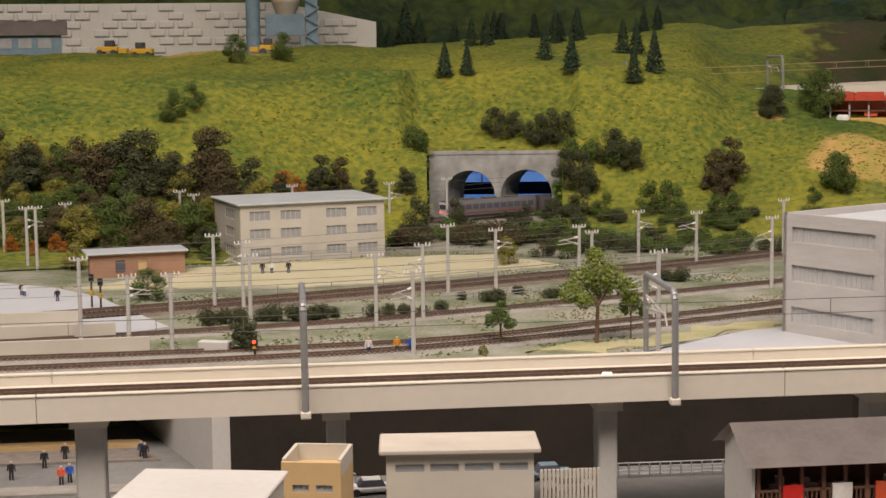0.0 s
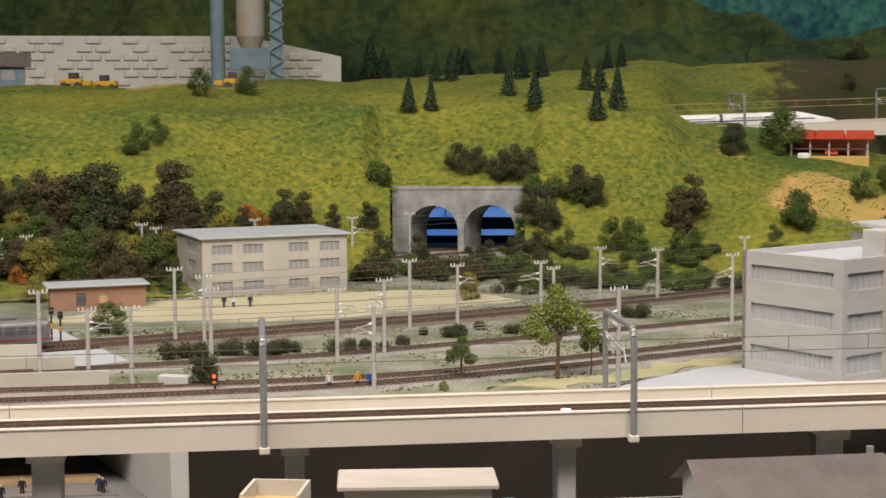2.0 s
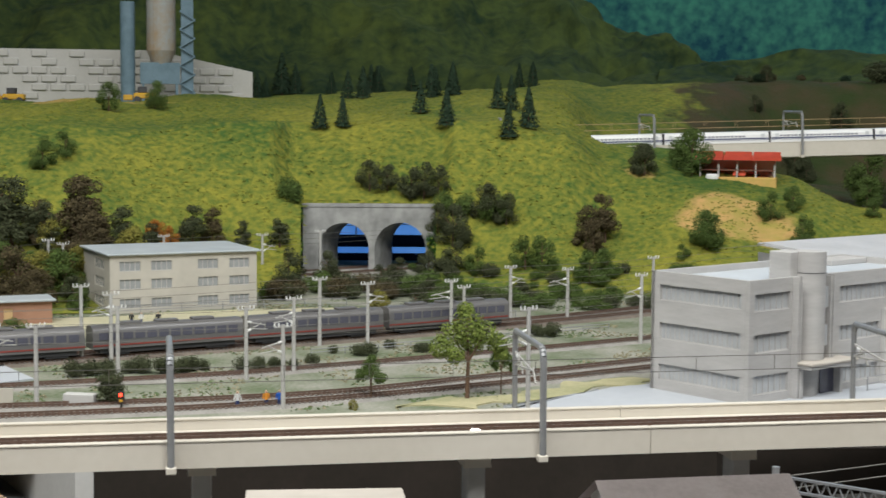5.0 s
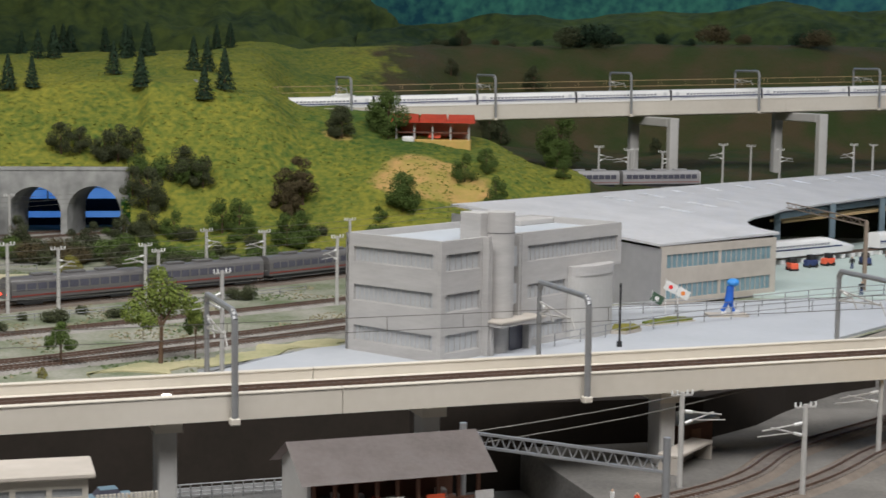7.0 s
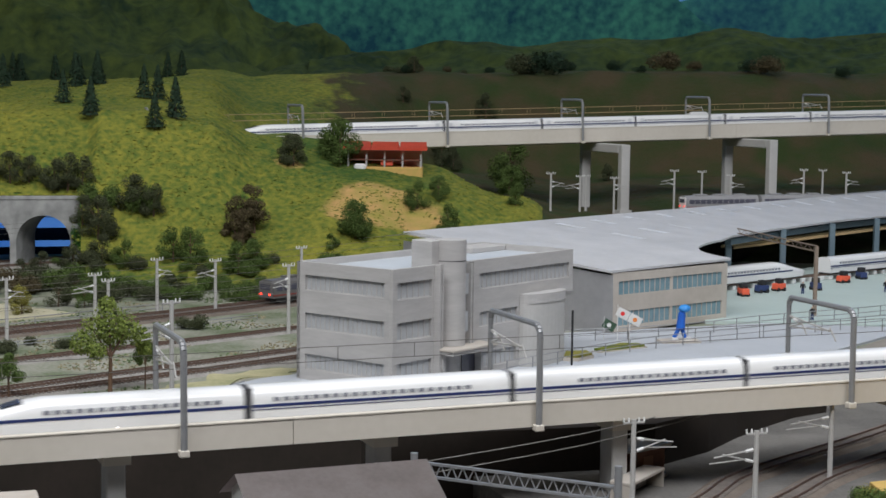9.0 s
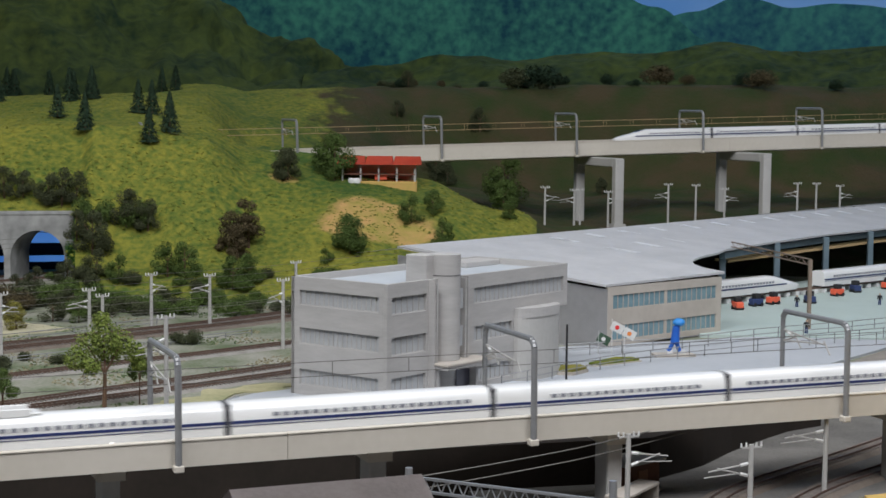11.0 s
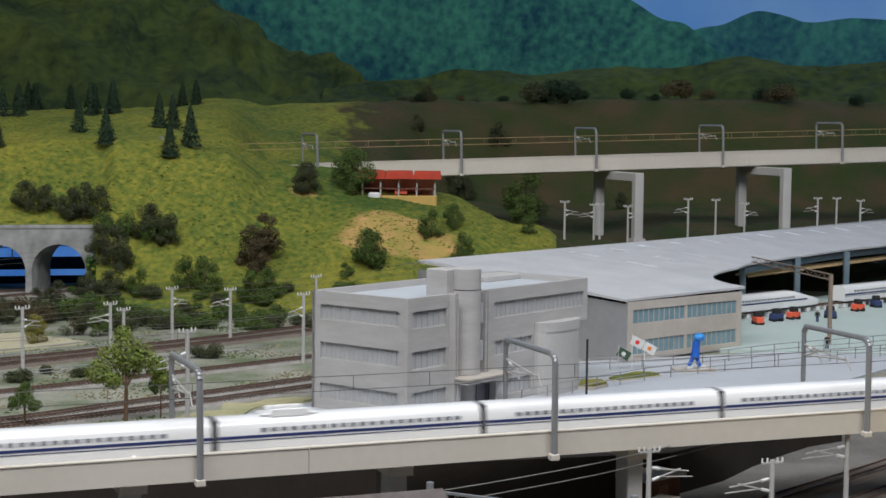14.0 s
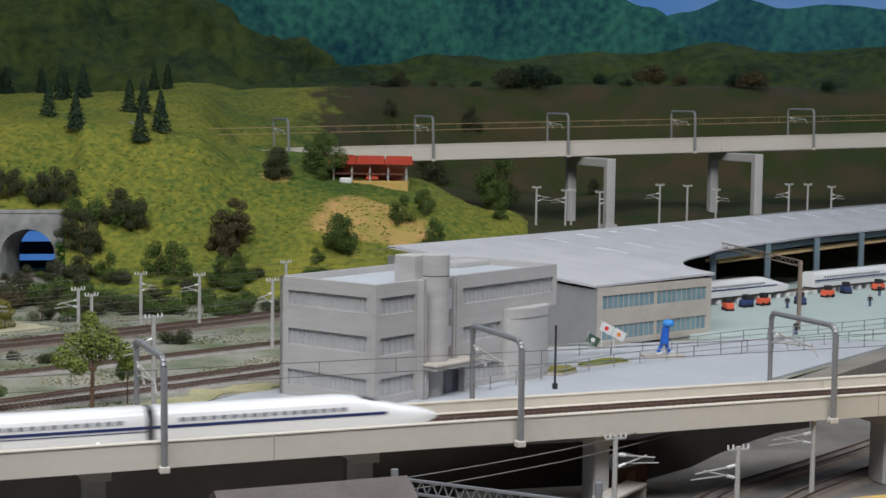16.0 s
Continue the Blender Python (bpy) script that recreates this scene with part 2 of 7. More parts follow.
def strip(path, half, z, depth=0.004):
    """A low bank along a path, with sloping shoulders."""
    bm = bmesh.new()
    rows = []
    for i, p in enumerate(path):
        a, b = Vector(path[max(0, i - 1)]), Vector(path[min(len(path) - 1, i + 1)])
        d = (b - a).normalized()
        n = Vector((-d.y, d.x))
        row = []
        for o, h in ((-half - depth * 2, -depth), (-half, 0), (half, 0), (half + depth * 2, -depth)):
            q = Vector(p) + n * o
            row.append(bm.verts.new((q.x, q.y, z + h)))
        rows.append(row)
    for r0, r1 in zip(rows, rows[1:]):
        for k in range(3):
            bm.faces.new((r0[k], r0[k + 1], r1[k + 1], r1[k]))
    return bm


def blob(pts, jag=0.012):
    """An uneven outline through the given corners."""
    out = []
    for a, b in zip(pts, pts[1:] + pts[:1]):
        a, b = Vector(a), Vector(b)
        n = max(2, int((b - a).length / 0.02))
        for k in range(n):
            p = a.lerp(b, k / n)
            q = Vector((p.x * 18, p.y * 18, 0.5))
            out.append((p.x + jag * 1.6 * noise.noise(q), p.y + jag * 1.6 * noise.noise(q + Vector((7, 3, 1)))))
    return out


def tube(bm, pts, r, seg=5):
    """One bent rod through the points."""
    pts = [Vector(p) for p in pts]
    prev = None
    for i, p in enumerate(pts):
        d = (pts[min(len(pts) - 1, i + 1)] - pts[max(0, i - 1)]).normalized()
        a = d.cross(Vector((0, 0, 1)))
        a = (a if a.length > 1e-4 else d.orthogonal()).normalized()
        b = d.cross(a)
        ring = [bm.verts.new(p + (a * math.cos(t) + b * math.sin(t)) * r) for t in (2 * math.pi * k / seg for k in range(seg))]
        if prev:
            for k in range(seg):
                bm.faces.new((prev[k], prev[(k + 1) % seg], ring[(k + 1) % seg], ring[k]))
        prev = ring
    return bm


def resample(pts, step):
    """Smooth path through the points, at even steps."""
    pts = [Vector(p) for p in pts]
    ext = [2 * pts[0] - pts[1], *pts, 2 * pts[-1] - pts[-2]]
    fine = []
    for i in range(1, len(ext) - 2):
        p0, p1, p2, p3 = ext[i - 1:i + 3]
        for k in range(24):
            t = k / 24
            fine.append(0.5 * (2 * p1 + (p2 - p0) * t + (2 * p0 - 5 * p1 + 4 * p2 - p3) * t * t + (3 * p1 - p0 - 3 * p2 + p3) * t ** 3))
    fine.append(pts[-1])
    out, left = [fine[0]], step
    for a, b in zip(fine, fine[1:]):
        seg = (b - a).length
        while seg >= left > 0:
            a = a + (b - a).normalized() * left
            out.append(a.copy())
            seg -= left
            left = step
        left -= seg
    return out


U20, N20 = Vector((math.cos(radians(20)), math.sin(radians(20)))), Vector((-math.sin(radians(20)), math.cos(radians(20))))


def plan(s, r):
    """Along and across the line of the two viaducts."""
    p = U20 * s + N20 * r
    return p.x, p.y


def railway(path, z, ballast, label, sleepers=True, bank=0.019):
    path = resample(path, 0.03)
    t = thing("railway_track", pose(0, 0, 0), label, "railway track", "yard tracks", "structure")
    part("ballast", strip(path, bank, z + 0.003, 0.005), ballast, t)
    for side in (-0.00825, 0.00825):
        bm = bmesh.new()
        prev = None
        for i, p in enumerate(path):
            a, b = path[max(0, i - 1)], path[min(len(path) - 1, i + 1)]
            d = (b - a).normalized()
            n = Vector((-d.y, d.x))
            q = p + n * side
            ring = [bm.verts.new((*(q + n * o), z + h)) for o, h in ((-0.0008, 0.003), (-0.0006, 0.0068), (0.0006, 0.0068), (0.0008, 0.003))]
            if prev:
                for k in range(3):
                    bm.faces.new((prev[k], prev[k + 1], ring[k + 1], ring[k]))
            prev = ring
        part("rail", bm, RAIL, t)
    if sleepers:
        bm = bmesh.new()
        for p, q in zip(path, path[1:]):
            d = (q - p).normalized()
            n = Vector((-d.y, d.x))
            for f in (0.0, 0.25, 0.5, 0.75):
                c = p.lerp(q, f)
                vs = []
                for zz in (z + 0.003, z + 0.0046):
                    for u, w in ((-1, -1), (1, -1), (1, 1), (-1, 1)):
                        e = c + d * u * 0.0014 + n * w * 0.0145
                        vs.append(bm.verts.new((e.x, e.y, zz)))
                for f4 in ((4, 5, 6, 7), (0, 1, 5, 4), (1, 2, 6, 5), (2, 3, 7, 6), (3, 0, 4, 7)):
                    bm.faces.new([vs[i] for i in f4])
        part("sleepers", bm, SLEEPER, t)
    return t


# ---- the hill and the ground ----
def profile(rows, d):
    for (d0, z0), (d1, z1) in zip(rows, rows[1:]):
        if d <= d1:
            k = max(0.0, (d - d0) / (d1 - d0))
            k = k * k * (3 - 2 * k) * 0.5 + k * 0.5
            return z0 + (z1 - z0) * k
    return rows[-1][1]


HILL = [
    (-40, [(3.0, -0.005), (3.25, 0.02), (4.0, 0.335), (4.9, 0.385), (6.0, 0.385), (6.8, 0.42)]),
    (-24, [(3.0, -0.005), (3.3, 0.02), (4.0, 0.33), (4.95, 0.385), (6.0, 0.385), (6.8, 0.42)]),
    (-17, [(3.4, -0.005), (3.62, 0.05), (4.05, 0.335), (5.0, 0.40), (6.0, 0.40), (6.8, 0.45)]),
    (-8.5, [(3.5, -0.005), (3.7, 0.05), (4.1, 0.345), (4.9, 0.425), (6.0, 0.43), (6.8, 0.48)]),
    (-6.4, [(3.4, -0.005), (3.65, 0.04), (4.08, 0.325), (4.45, 0.37), (4.85, 0.43), (6.8, 0.5)]),
    (-4.6, [(3.4, -0.005), (3.65, 0.04), (4.05, 0.235), (4.25, 0.283), (4.6, 0.28), (5.2, 0.37), (5.9, 0.45)]),
    (-1.0, [(3.4, -0.005), (3.6, 0.04), (4.0, 0.20), (4.2, 0.228), (4.32, 0.268), (4.7, 0.23), (5.2, 0.24), (5.9, 0.47)]),
    (1.4, [(3.4, -0.005), (3.65, 0.03), (4.0, 0.185), (4.25, 0.215), (4.6, 0.14), (5.5, 0.16), (6.0, 0.475)]),
    (4.2, [(3.5, -0.005), (3.75, 0.03), (3.95, 0.115), (4.1, 0.145), (4.3, 0.115), (5.6, 0.13), (6.0, 0.485)]),
    (6.0, [(3.5, -0.005), (3.9, 0.04), (4.1, 0.085), (4.6, 0.088), (5.6, 0.13), (6.05, 0.49)]),
    (12, [(4.1, -0.005), (4.35, 0.07), (4.45, 0.088), (5.6, 0.13), (6.05, 0.49)]),
    (20, [(4.9, -0.005), (5.05, 0.07), (5.15, 0.09), (5.9, 0.14), (6.3, 0.51)]),
    (40, [(4.9, -0.005), (5.05, 0.07), (5.15, 0.09), (5.9, 0.14), (6.3, 0.51)]),
]


def hill_z(x, y):
    az, d = math.degrees(math.atan2(x, y)), math.hypot(x, y)
    for (a0, r0), (a1, r1) in zip(HILL, HILL[1:]):
        if az <= a1:
            k = max(0.0, (az - a0) / (a1 - a0))
            k = k * k * (3 - 2 * k)
            z = profile(r0, d) * (1 - k) + profile(r1, d) * k
            break
    else:
        z = profile(HILL[-1][1], d)
    # the slope is cut back to a gentle shelf over the tunnel portal
    shelf = 0.155 + max(0.0, d - 3.85) * 0.62 + max(0.0, abs(az + 13.0) - 2.6) * 0.09
    if d > 3.8 and shelf < z:
        z = shelf
    rough = min(1.0, max(0.0, z) * 12) * (0.12 if abs(az + 13) < 2.7 and 3.8 < d < 3.95 else 1.0)
    z += rough * (0.022 * noise.noise(Vector((x * 3.1, y * 3.1, 1.7))) + 0.009 * noise.noise(Vector((x * 9, y * 9, 4.2))) + 0.004 * noise.noise(Vector((x * 31, y * 31, 7.2))))
    return z


def hill():
    bm = bmesh.new()
    rows = []
    na, nd = 420, 210
    for i in range(na + 1):
        az = radians(-36 + 58 * i / na)
        row = []
        for j in range(nd + 1):
            d = 3.1 + 3.5 * j / nd
            x, y = d * math.sin(az), d * math.cos(az)
            z = hill_z(x, y)
            if -15.6 < math.degrees(az) < -10.3 and 3.83 < d < 4.0:
                z = max(z, 0.1605)
            row.append(bm.verts.new((x, y, z)))
        rows.append(row)
    for r0, r1 in zip(rows, rows[1:]):
        for j in range(nd):
            cx, cy = r0[j].co.x, r0[j].co.y
            az, d = math.degrees(math.atan2(cx, cy)), math.hypot(cx, cy)
            if max(v.co.z for v in (r0[j], r0[j + 1], r1[j], r1[j + 1])) < -0.001:
                continue
            if -15.32 < az < -10.70 and d < 3.850:
                continue
            f = bm.faces.new((r0[j], r1[j], r1[j + 1], r0[j + 1]))
            f.smooth = True
    bm.verts.index_update()
    for v in [v for v in bm.verts if not v.link_faces]:
        bm.verts.remove(v)
    ob = part("hill_ground", bm, GRASS)
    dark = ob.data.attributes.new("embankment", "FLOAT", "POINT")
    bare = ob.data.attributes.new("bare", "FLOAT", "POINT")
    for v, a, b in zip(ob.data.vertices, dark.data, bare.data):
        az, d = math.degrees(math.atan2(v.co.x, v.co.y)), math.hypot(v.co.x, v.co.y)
        # The embankment's dark cover also holds the fall-off of light to the right.
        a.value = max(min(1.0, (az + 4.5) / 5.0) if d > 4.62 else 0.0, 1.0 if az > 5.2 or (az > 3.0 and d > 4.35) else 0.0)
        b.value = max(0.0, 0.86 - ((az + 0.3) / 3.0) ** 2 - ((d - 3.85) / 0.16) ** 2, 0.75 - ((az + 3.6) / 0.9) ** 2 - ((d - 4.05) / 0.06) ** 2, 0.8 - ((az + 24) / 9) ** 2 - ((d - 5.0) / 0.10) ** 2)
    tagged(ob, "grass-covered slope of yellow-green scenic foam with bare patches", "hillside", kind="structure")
    return ob


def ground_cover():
    """Lets dark scrub, darker still for the weaker light there, and bare earth break into the hill's grass where the
    attributes say so.
    """
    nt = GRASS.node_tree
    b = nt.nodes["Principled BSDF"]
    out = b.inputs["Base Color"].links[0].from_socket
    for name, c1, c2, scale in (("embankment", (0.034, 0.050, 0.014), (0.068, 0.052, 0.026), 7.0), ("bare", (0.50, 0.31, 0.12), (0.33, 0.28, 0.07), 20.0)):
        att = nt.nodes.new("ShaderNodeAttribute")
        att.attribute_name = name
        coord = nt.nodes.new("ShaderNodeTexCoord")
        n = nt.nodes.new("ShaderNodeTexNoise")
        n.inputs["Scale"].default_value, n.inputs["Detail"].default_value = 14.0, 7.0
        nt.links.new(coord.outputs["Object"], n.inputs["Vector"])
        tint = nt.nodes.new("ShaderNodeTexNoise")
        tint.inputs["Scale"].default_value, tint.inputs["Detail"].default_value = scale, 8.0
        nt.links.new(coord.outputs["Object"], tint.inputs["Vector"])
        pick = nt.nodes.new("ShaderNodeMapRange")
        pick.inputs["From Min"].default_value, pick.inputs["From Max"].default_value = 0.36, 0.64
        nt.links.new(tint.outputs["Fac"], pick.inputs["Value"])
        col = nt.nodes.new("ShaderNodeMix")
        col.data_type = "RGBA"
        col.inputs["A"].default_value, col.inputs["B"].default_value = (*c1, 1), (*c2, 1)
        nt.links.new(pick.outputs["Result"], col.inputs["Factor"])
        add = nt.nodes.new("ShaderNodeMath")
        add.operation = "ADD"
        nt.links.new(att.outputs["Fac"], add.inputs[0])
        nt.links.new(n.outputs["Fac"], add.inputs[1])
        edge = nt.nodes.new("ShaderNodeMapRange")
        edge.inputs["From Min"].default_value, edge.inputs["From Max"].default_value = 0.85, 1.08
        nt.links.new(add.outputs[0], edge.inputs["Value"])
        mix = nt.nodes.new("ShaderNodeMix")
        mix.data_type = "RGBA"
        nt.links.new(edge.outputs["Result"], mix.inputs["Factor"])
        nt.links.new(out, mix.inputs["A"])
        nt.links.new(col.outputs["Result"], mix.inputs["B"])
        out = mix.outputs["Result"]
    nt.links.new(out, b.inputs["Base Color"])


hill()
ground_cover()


TAUPE = mat("taupe_concrete", (0.26, 0.235, 0.205), (0.18, 0.165, 0.145), 16, 0.9, 0.1, fine=90)
DARK_GROUND = mat("dark_cutting_gravel", (0.19, 0.18, 0.165), (0.10, 0.095, 0.088), 12, 0.95, 0.5, fine=200)


def ground():
    yard = part("ground", sheet([(*plan(-6, 1.97), 0), (*plan(0.62, 1.97), 0), (0.55, 2.36, 0), (0.95, 2.86, 0), (2.2, 4.1, 0), (6, 6, 0), (4, 9, 0), (-8, 9, 0), (-9, 3, 0)], [(0, 1, 2, 3, 4, 5, 6, 7, 8)]), YARD)
    tagged(yard, "grey-green gravel and scatter of the railway yard", "ground", kind="structure")
    sand = part("sand_yard", prism(bmesh.new(), blob([(-1.30, 2.50), (-0.86, 2.62), (-0.56, 2.93), (-0.70, 3.08), (-0.95, 2.98), (-1.20, 2.78)]), -0.004, 0.002), SAND)
    tagged(sand, "pale yellow sandy playing ground before a concrete block", "ground", kind="structure")
    verge = part("sand_verge", prism(bmesh.new(), blob([(-0.46, 2.05), (-0.34, 2.08), (-0.14, 2.30), (-0.12, 2.40), (-0.28, 2.26), (-0.40, 2.13)], 0.03), -0.004, 0.002), VERGE)
    tagged(verge, "straw-coloured verge beside the tracks", "ground", kind="structure")
    apron = part("apron", prism(bmesh.new(), [(-0.33, 1.99), (0.50, 2.31), (0.92, 2.84), (0.66, 2.88), (0.3, 2.74), (0.02, 2.45)] + blob([(-0.10, 2.36), (-0.18, 2.24), (-0.30, 2.09)], 0.01)[:-6], -0.006, 0.004), PAVED)
    tagged(apron, "smooth blue-grey paved yard before the office", "pavement", kind="structure")
    depot = part("depot_floor", prism(bmesh.new(), [(0.56, 2.89), (0.92, 2.85), (2.2, 4.1), (2.5, 5.2), (1.9, 5.0), (0.55, 3.3)], -0.006, 0.006), MINT)
    tagged(depot, "pale mint painted floor of the train depot", "floor", kind="structure")
    street = part("street", prism(bmesh.new(), [plan(-6, 0.2), plan(0.72, 0.2), plan(0.72, 1.45), plan(0.76, 2.1), plan(-6, 3.2)], -0.13, -0.09), ASPHALT)
    tagged(street, "grey street level below the viaduct", "street", kind="structure")
    low = part("lower_ground", prism(bmesh.new(), [plan(0.72, 0.2), plan(9, 0.2), plan(9, 3.4), plan(0.76, 2.1), plan(0.72, 1.45)], -0.13, -0.04), DARK_GROUND)
    tagged(low, "gravel ground of the sunken railway cutting", "ground", kind="structure")
    # Retaining wall coloured near black for the deck's shade.
    wall = part("wall_retaining", prism(bmesh.new(), [plan(-0.08, 1.84), plan(1.06, 1.84), plan(1.36, 1.93), plan(1.36, 1.99), plan(-0.08, 1.97)], -0.11, -0.002), SHADE_WALL)
    tagged(wall, "retaining wall under the railway viaduct, darkened in colour for its shade", "wall", kind="structure")
    # Added dark sheet for the blackness under the deck behind the tracks.
    cut = part("wall_cutting", prism(bmesh.new(), [plan(0.62, 1.735), plan(0.96, 1.70), plan(1.065, 1.754), plan(1.145, 1.817), plan(1.232, 1.874), plan(1.36, 1.95), plan(1.36, 1.965), plan(1.20, 1.90), plan(1.05, 1.80), plan(0.62, 1.78)], -0.12, 0.012), SHADE_WALL)
    tagged(cut, "dark sheet standing in for the shade behind the tracks under the viaduct", "wall", kind="structure")
    side = part("wall_underpass", prism(bmesh.new(), [plan(-0.10, 1.84), plan(-0.08, 1.84), plan(-0.24, 2.3), plan(-0.26, 2.3)], -0.09, -0.004), PALE)
    tagged(side, "grey concrete wing wall of the underpass", "wall", kind="structure")
    for n, r0, r1, z, m, lab in (("grass_strip", 2.13, 2.6, -0.087, GRASS, "strip of green lawn beyond the underpass"), ("road_strip", 2.045, 2.12, -0.088, SLEEPER, "dark asphalt road strip through the underpass"), ("kerb_strip", 2.015, 2.04, -0.084, TAN, "tan kerb along the underpass road"), ("platform_strip", 1.945, 2.005, -0.087, SLEEPER, "dark strip of the underpass floor"), ("gutter_strip", 1.80, 1.835, -0.087, BALLAST, "dark grey gutter in the underpass")):
        tagged(part(n, prism(bmesh.new(), [plan(-1.6, r0), plan(-0.13 - (r0 - 1.84) * 0.35, r0), plan(-0.13 - (r1 - 1.84) * 0.35, r1), plan(-1.6, r1)], -0.1, z), m), lab, "pavement", kind="structure")
    wing = part("wall_wing", prism(bmesh.new(), [(0.56, 2.30), (0.60, 2.30), (0.98, 2.80), (2.2, 4.05), (2.2, 4.10), (0.95, 2.84)], -0.06, 0.012), TAUPE)
    tagged(wing, "long concrete retaining wall above the sunken tracks", "wall", kind="structure")


ground()


# ---- viaducts ----
def gantry(m, h, w, group):
    g = thing("catenary_gantry", m, "grey tubular steel gantry with rounded corner over the viaduct", "gantry", group)
    near = rodbm((0, 0, 0), (0, 0, h - 0.012), 0.0035, 10)
    part("near_post", near, STEEL, g)
    part("far_post", rodbm((0, w, 0.02), (0, w, h - 0.006), 0.0029, 10), STEEL, g)
    bm = bmesh.new()
    prev = Vector((0, 0, h - 0.013))
    for k in range(1, 6):
        a = k / 5 * math.pi / 2
        q = Vector((0, 0.012 * (1 - math.cos(a)), h - 0.012 + 0.012 * math.sin(a)))
        rod(bm, prev, q, 0.0035, 8)
        prev = q
    rod(bm, prev, (0, w - 0.004, h), 0.0032, 8)
    rod(bm, (0, w - 0.005, h), (0, w, h - 0.007), 0.0034, 8)
    part("beam", bm, STEEL, g)
    part("foot", boxbm(-0.005, 0.005, -0.004, 0.006, -0.001, 0.006, bevel=0.001), CONCRETE, g)
    bm = bmesh.new()
    for y in (w * 0.35, w * 0.8):
        rod(bm, (0, w, h - 0.022), (0, y, h - 0.03), 0.0011, 5)
        rod(bm, (0, w, h - 0.036), (0, y, h - 0.029), 0.0011, 5)
        rod(bm, (0, y, h - 0.026), (0.0, y - 0.012, h - 0.040), 0.001, 5)
    part("bracket_arm", bm, MAST, g)
    part("insulator", rodbm((0, w - 0.012, h - 0.025), (0, w - 0.02, h - 0.0265), 0.0022, 6), PORCELAIN, g)
    return g


def viaduct(r0, r1, z0, z1, s0, s1, tilt, group, label, stations, gan_h, span):
    length = s1 - s0
    base = Matrix.Translation((*plan(s0, r0), 0)) @ Matrix.Rotation(radians(20), 4, "Z") @ Matrix.Rotation(-tilt, 4, "Y")
    zs = math.tan(tilt) * s0
    w = r1 - r0
    v = thing("railway_viaduct", base @ Matrix.Translation((0, 0, z0 + zs)), label, "viaduct", kind="structure")
    h = z1 - z0
    deck = bmesh.new()
    box(deck, 0, length, 0.006, w - 0.006, h * 0.28, h - 0.012)
    box(deck, 0, length, 0.02, w - 0.02, -0.004, h * 0.28)
    part("deck", deck, CONCRETE, v)
    n = int(length / span)
    for k in range(n):
        a, b = k * span, (k + 1) * span - 0.0007
        for nm, y in (("parapet", 0), ("parapet", w - 0.006)):
            bm = bmesh.new()
            box(bm, a, b, y, y + 0.006, 0, h - 0.002)
            box(bm, a, b, y - 0.001, y + 0.007, h - 0.002, h, bevel=0.0005)
            part(nm, bm, CONCRETE, v)
    part("ballast", boxbm(0, length, w / 2 - 0.026, w / 2 + 0.026, h - 0.012, h - 0.0095), BALLAST, v)
    for y in (-0.00825, 0.00825):
        part("rail", boxbm(0, length, w / 2 + y - 0.0007, w / 2 + y + 0.0007, h - 0.0095, h - 0.0055), RAIL, v)
    bm = bmesh.new()
    k = 0.0
    while k < length:
        box(bm, k, k + 0.003, w / 2 - 0.0145, w / 2 + 0.0145, h - 0.0097, h - 0.0082)
        k += 0.0075 if s0 > -5 and length < 8 else 0.0085
    part("sleepers", bm, SLEEPER, v)
    low, high = (h + 0.045, h + 0.060) if z0 < 0.1 else (h + 0.040, h + 0.056)
    for y in (w * 0.5, ) if z0 < 0.1 else (w * 0.42, w * 0.58):
        for z in (low, high):
            part("wire", rodbm((0, y, z), (length, y, z), 0.00045 if z0 < 0.1 else 0.0007, 4), COPPER if z0 > 0.1 else WIRE, v)
        hangers = bmesh.new()
        for k in range(int(length / 0.085)):
            rod(hangers, (0.04 + 0.085 * k, y, low), (0.04 + 0.085 * k, y, high), 0.0004, 4)
        part("hangers", hangers, COPPER if z0 > 0.1 else WIRE, v)
    for s in stations:
        gantry(base @ Matrix.Translation((s - s0, -0.009, z0 + zs - 0.002)), gan_h, w + 0.014, group)
    return v


viaduct(1.563, 1.680, 0.0453, 0.0724, -4.6, 10.4, 0.0045, "gantries of the front viaduct", "cream concrete railway viaduct with low parapets", [0.004 - 0.3625 * k for k in range(1, 10)] + [0.0035, 0.3625, 0.740, 1.131, 1.52, 1.91, 2.3, 2.7, 3.1, 3.5], 0.111, 0.725)
viaduct(4.11, 4.23, 0.215, 0.254, 0.95, 10.2, 0.029, "gantries of the high viaduct", "pale concrete high railway viaduct crossing the valley", [0.855 + 0.4005 * k for k in range(23)], 0.118, 1.6)


def pier(s, r, w, d, z0, z1):
    p = thing("viaduct_pier", pose(*plan(s, r), z0, 0, 0, 20), "pale square concrete pier carrying the railway viaduct", "pier", "viaduct piers", "structure")
    part("shaft", boxbm(-w / 2, w / 2, -d / 2, d / 2, 0, z1 - z0 - 0.012, bevel=0.0015), PALE, p)
    part("cap", boxbm(-w / 2 - 0.004, w / 2 + 0.004, -d / 2 - 0.008, d / 2 + 0.02, z1 - z0 - 0.012, z1 - z0), CONCRETE, p)


for s in (-2.07, -1.725, -1.38, -1.035, -0.69):
    pier(s, 1.62, 0.026, 0.03, -0.09, 0.036)
for d, w, z in ((-0.206, 0.028, -0.09), (0.033, 0.019, -0.09), (0.304, 0.019, -0.09), (0.581, 0.019, -0.09), (0.858, 0.019, -0.04), (1.245, 0.022, -0.04), (1.60, 0.022, -0.04), (1.95, 0.022, -0.04)):
    pier(d, 1.61, w, 0.03, z, 0.0445)


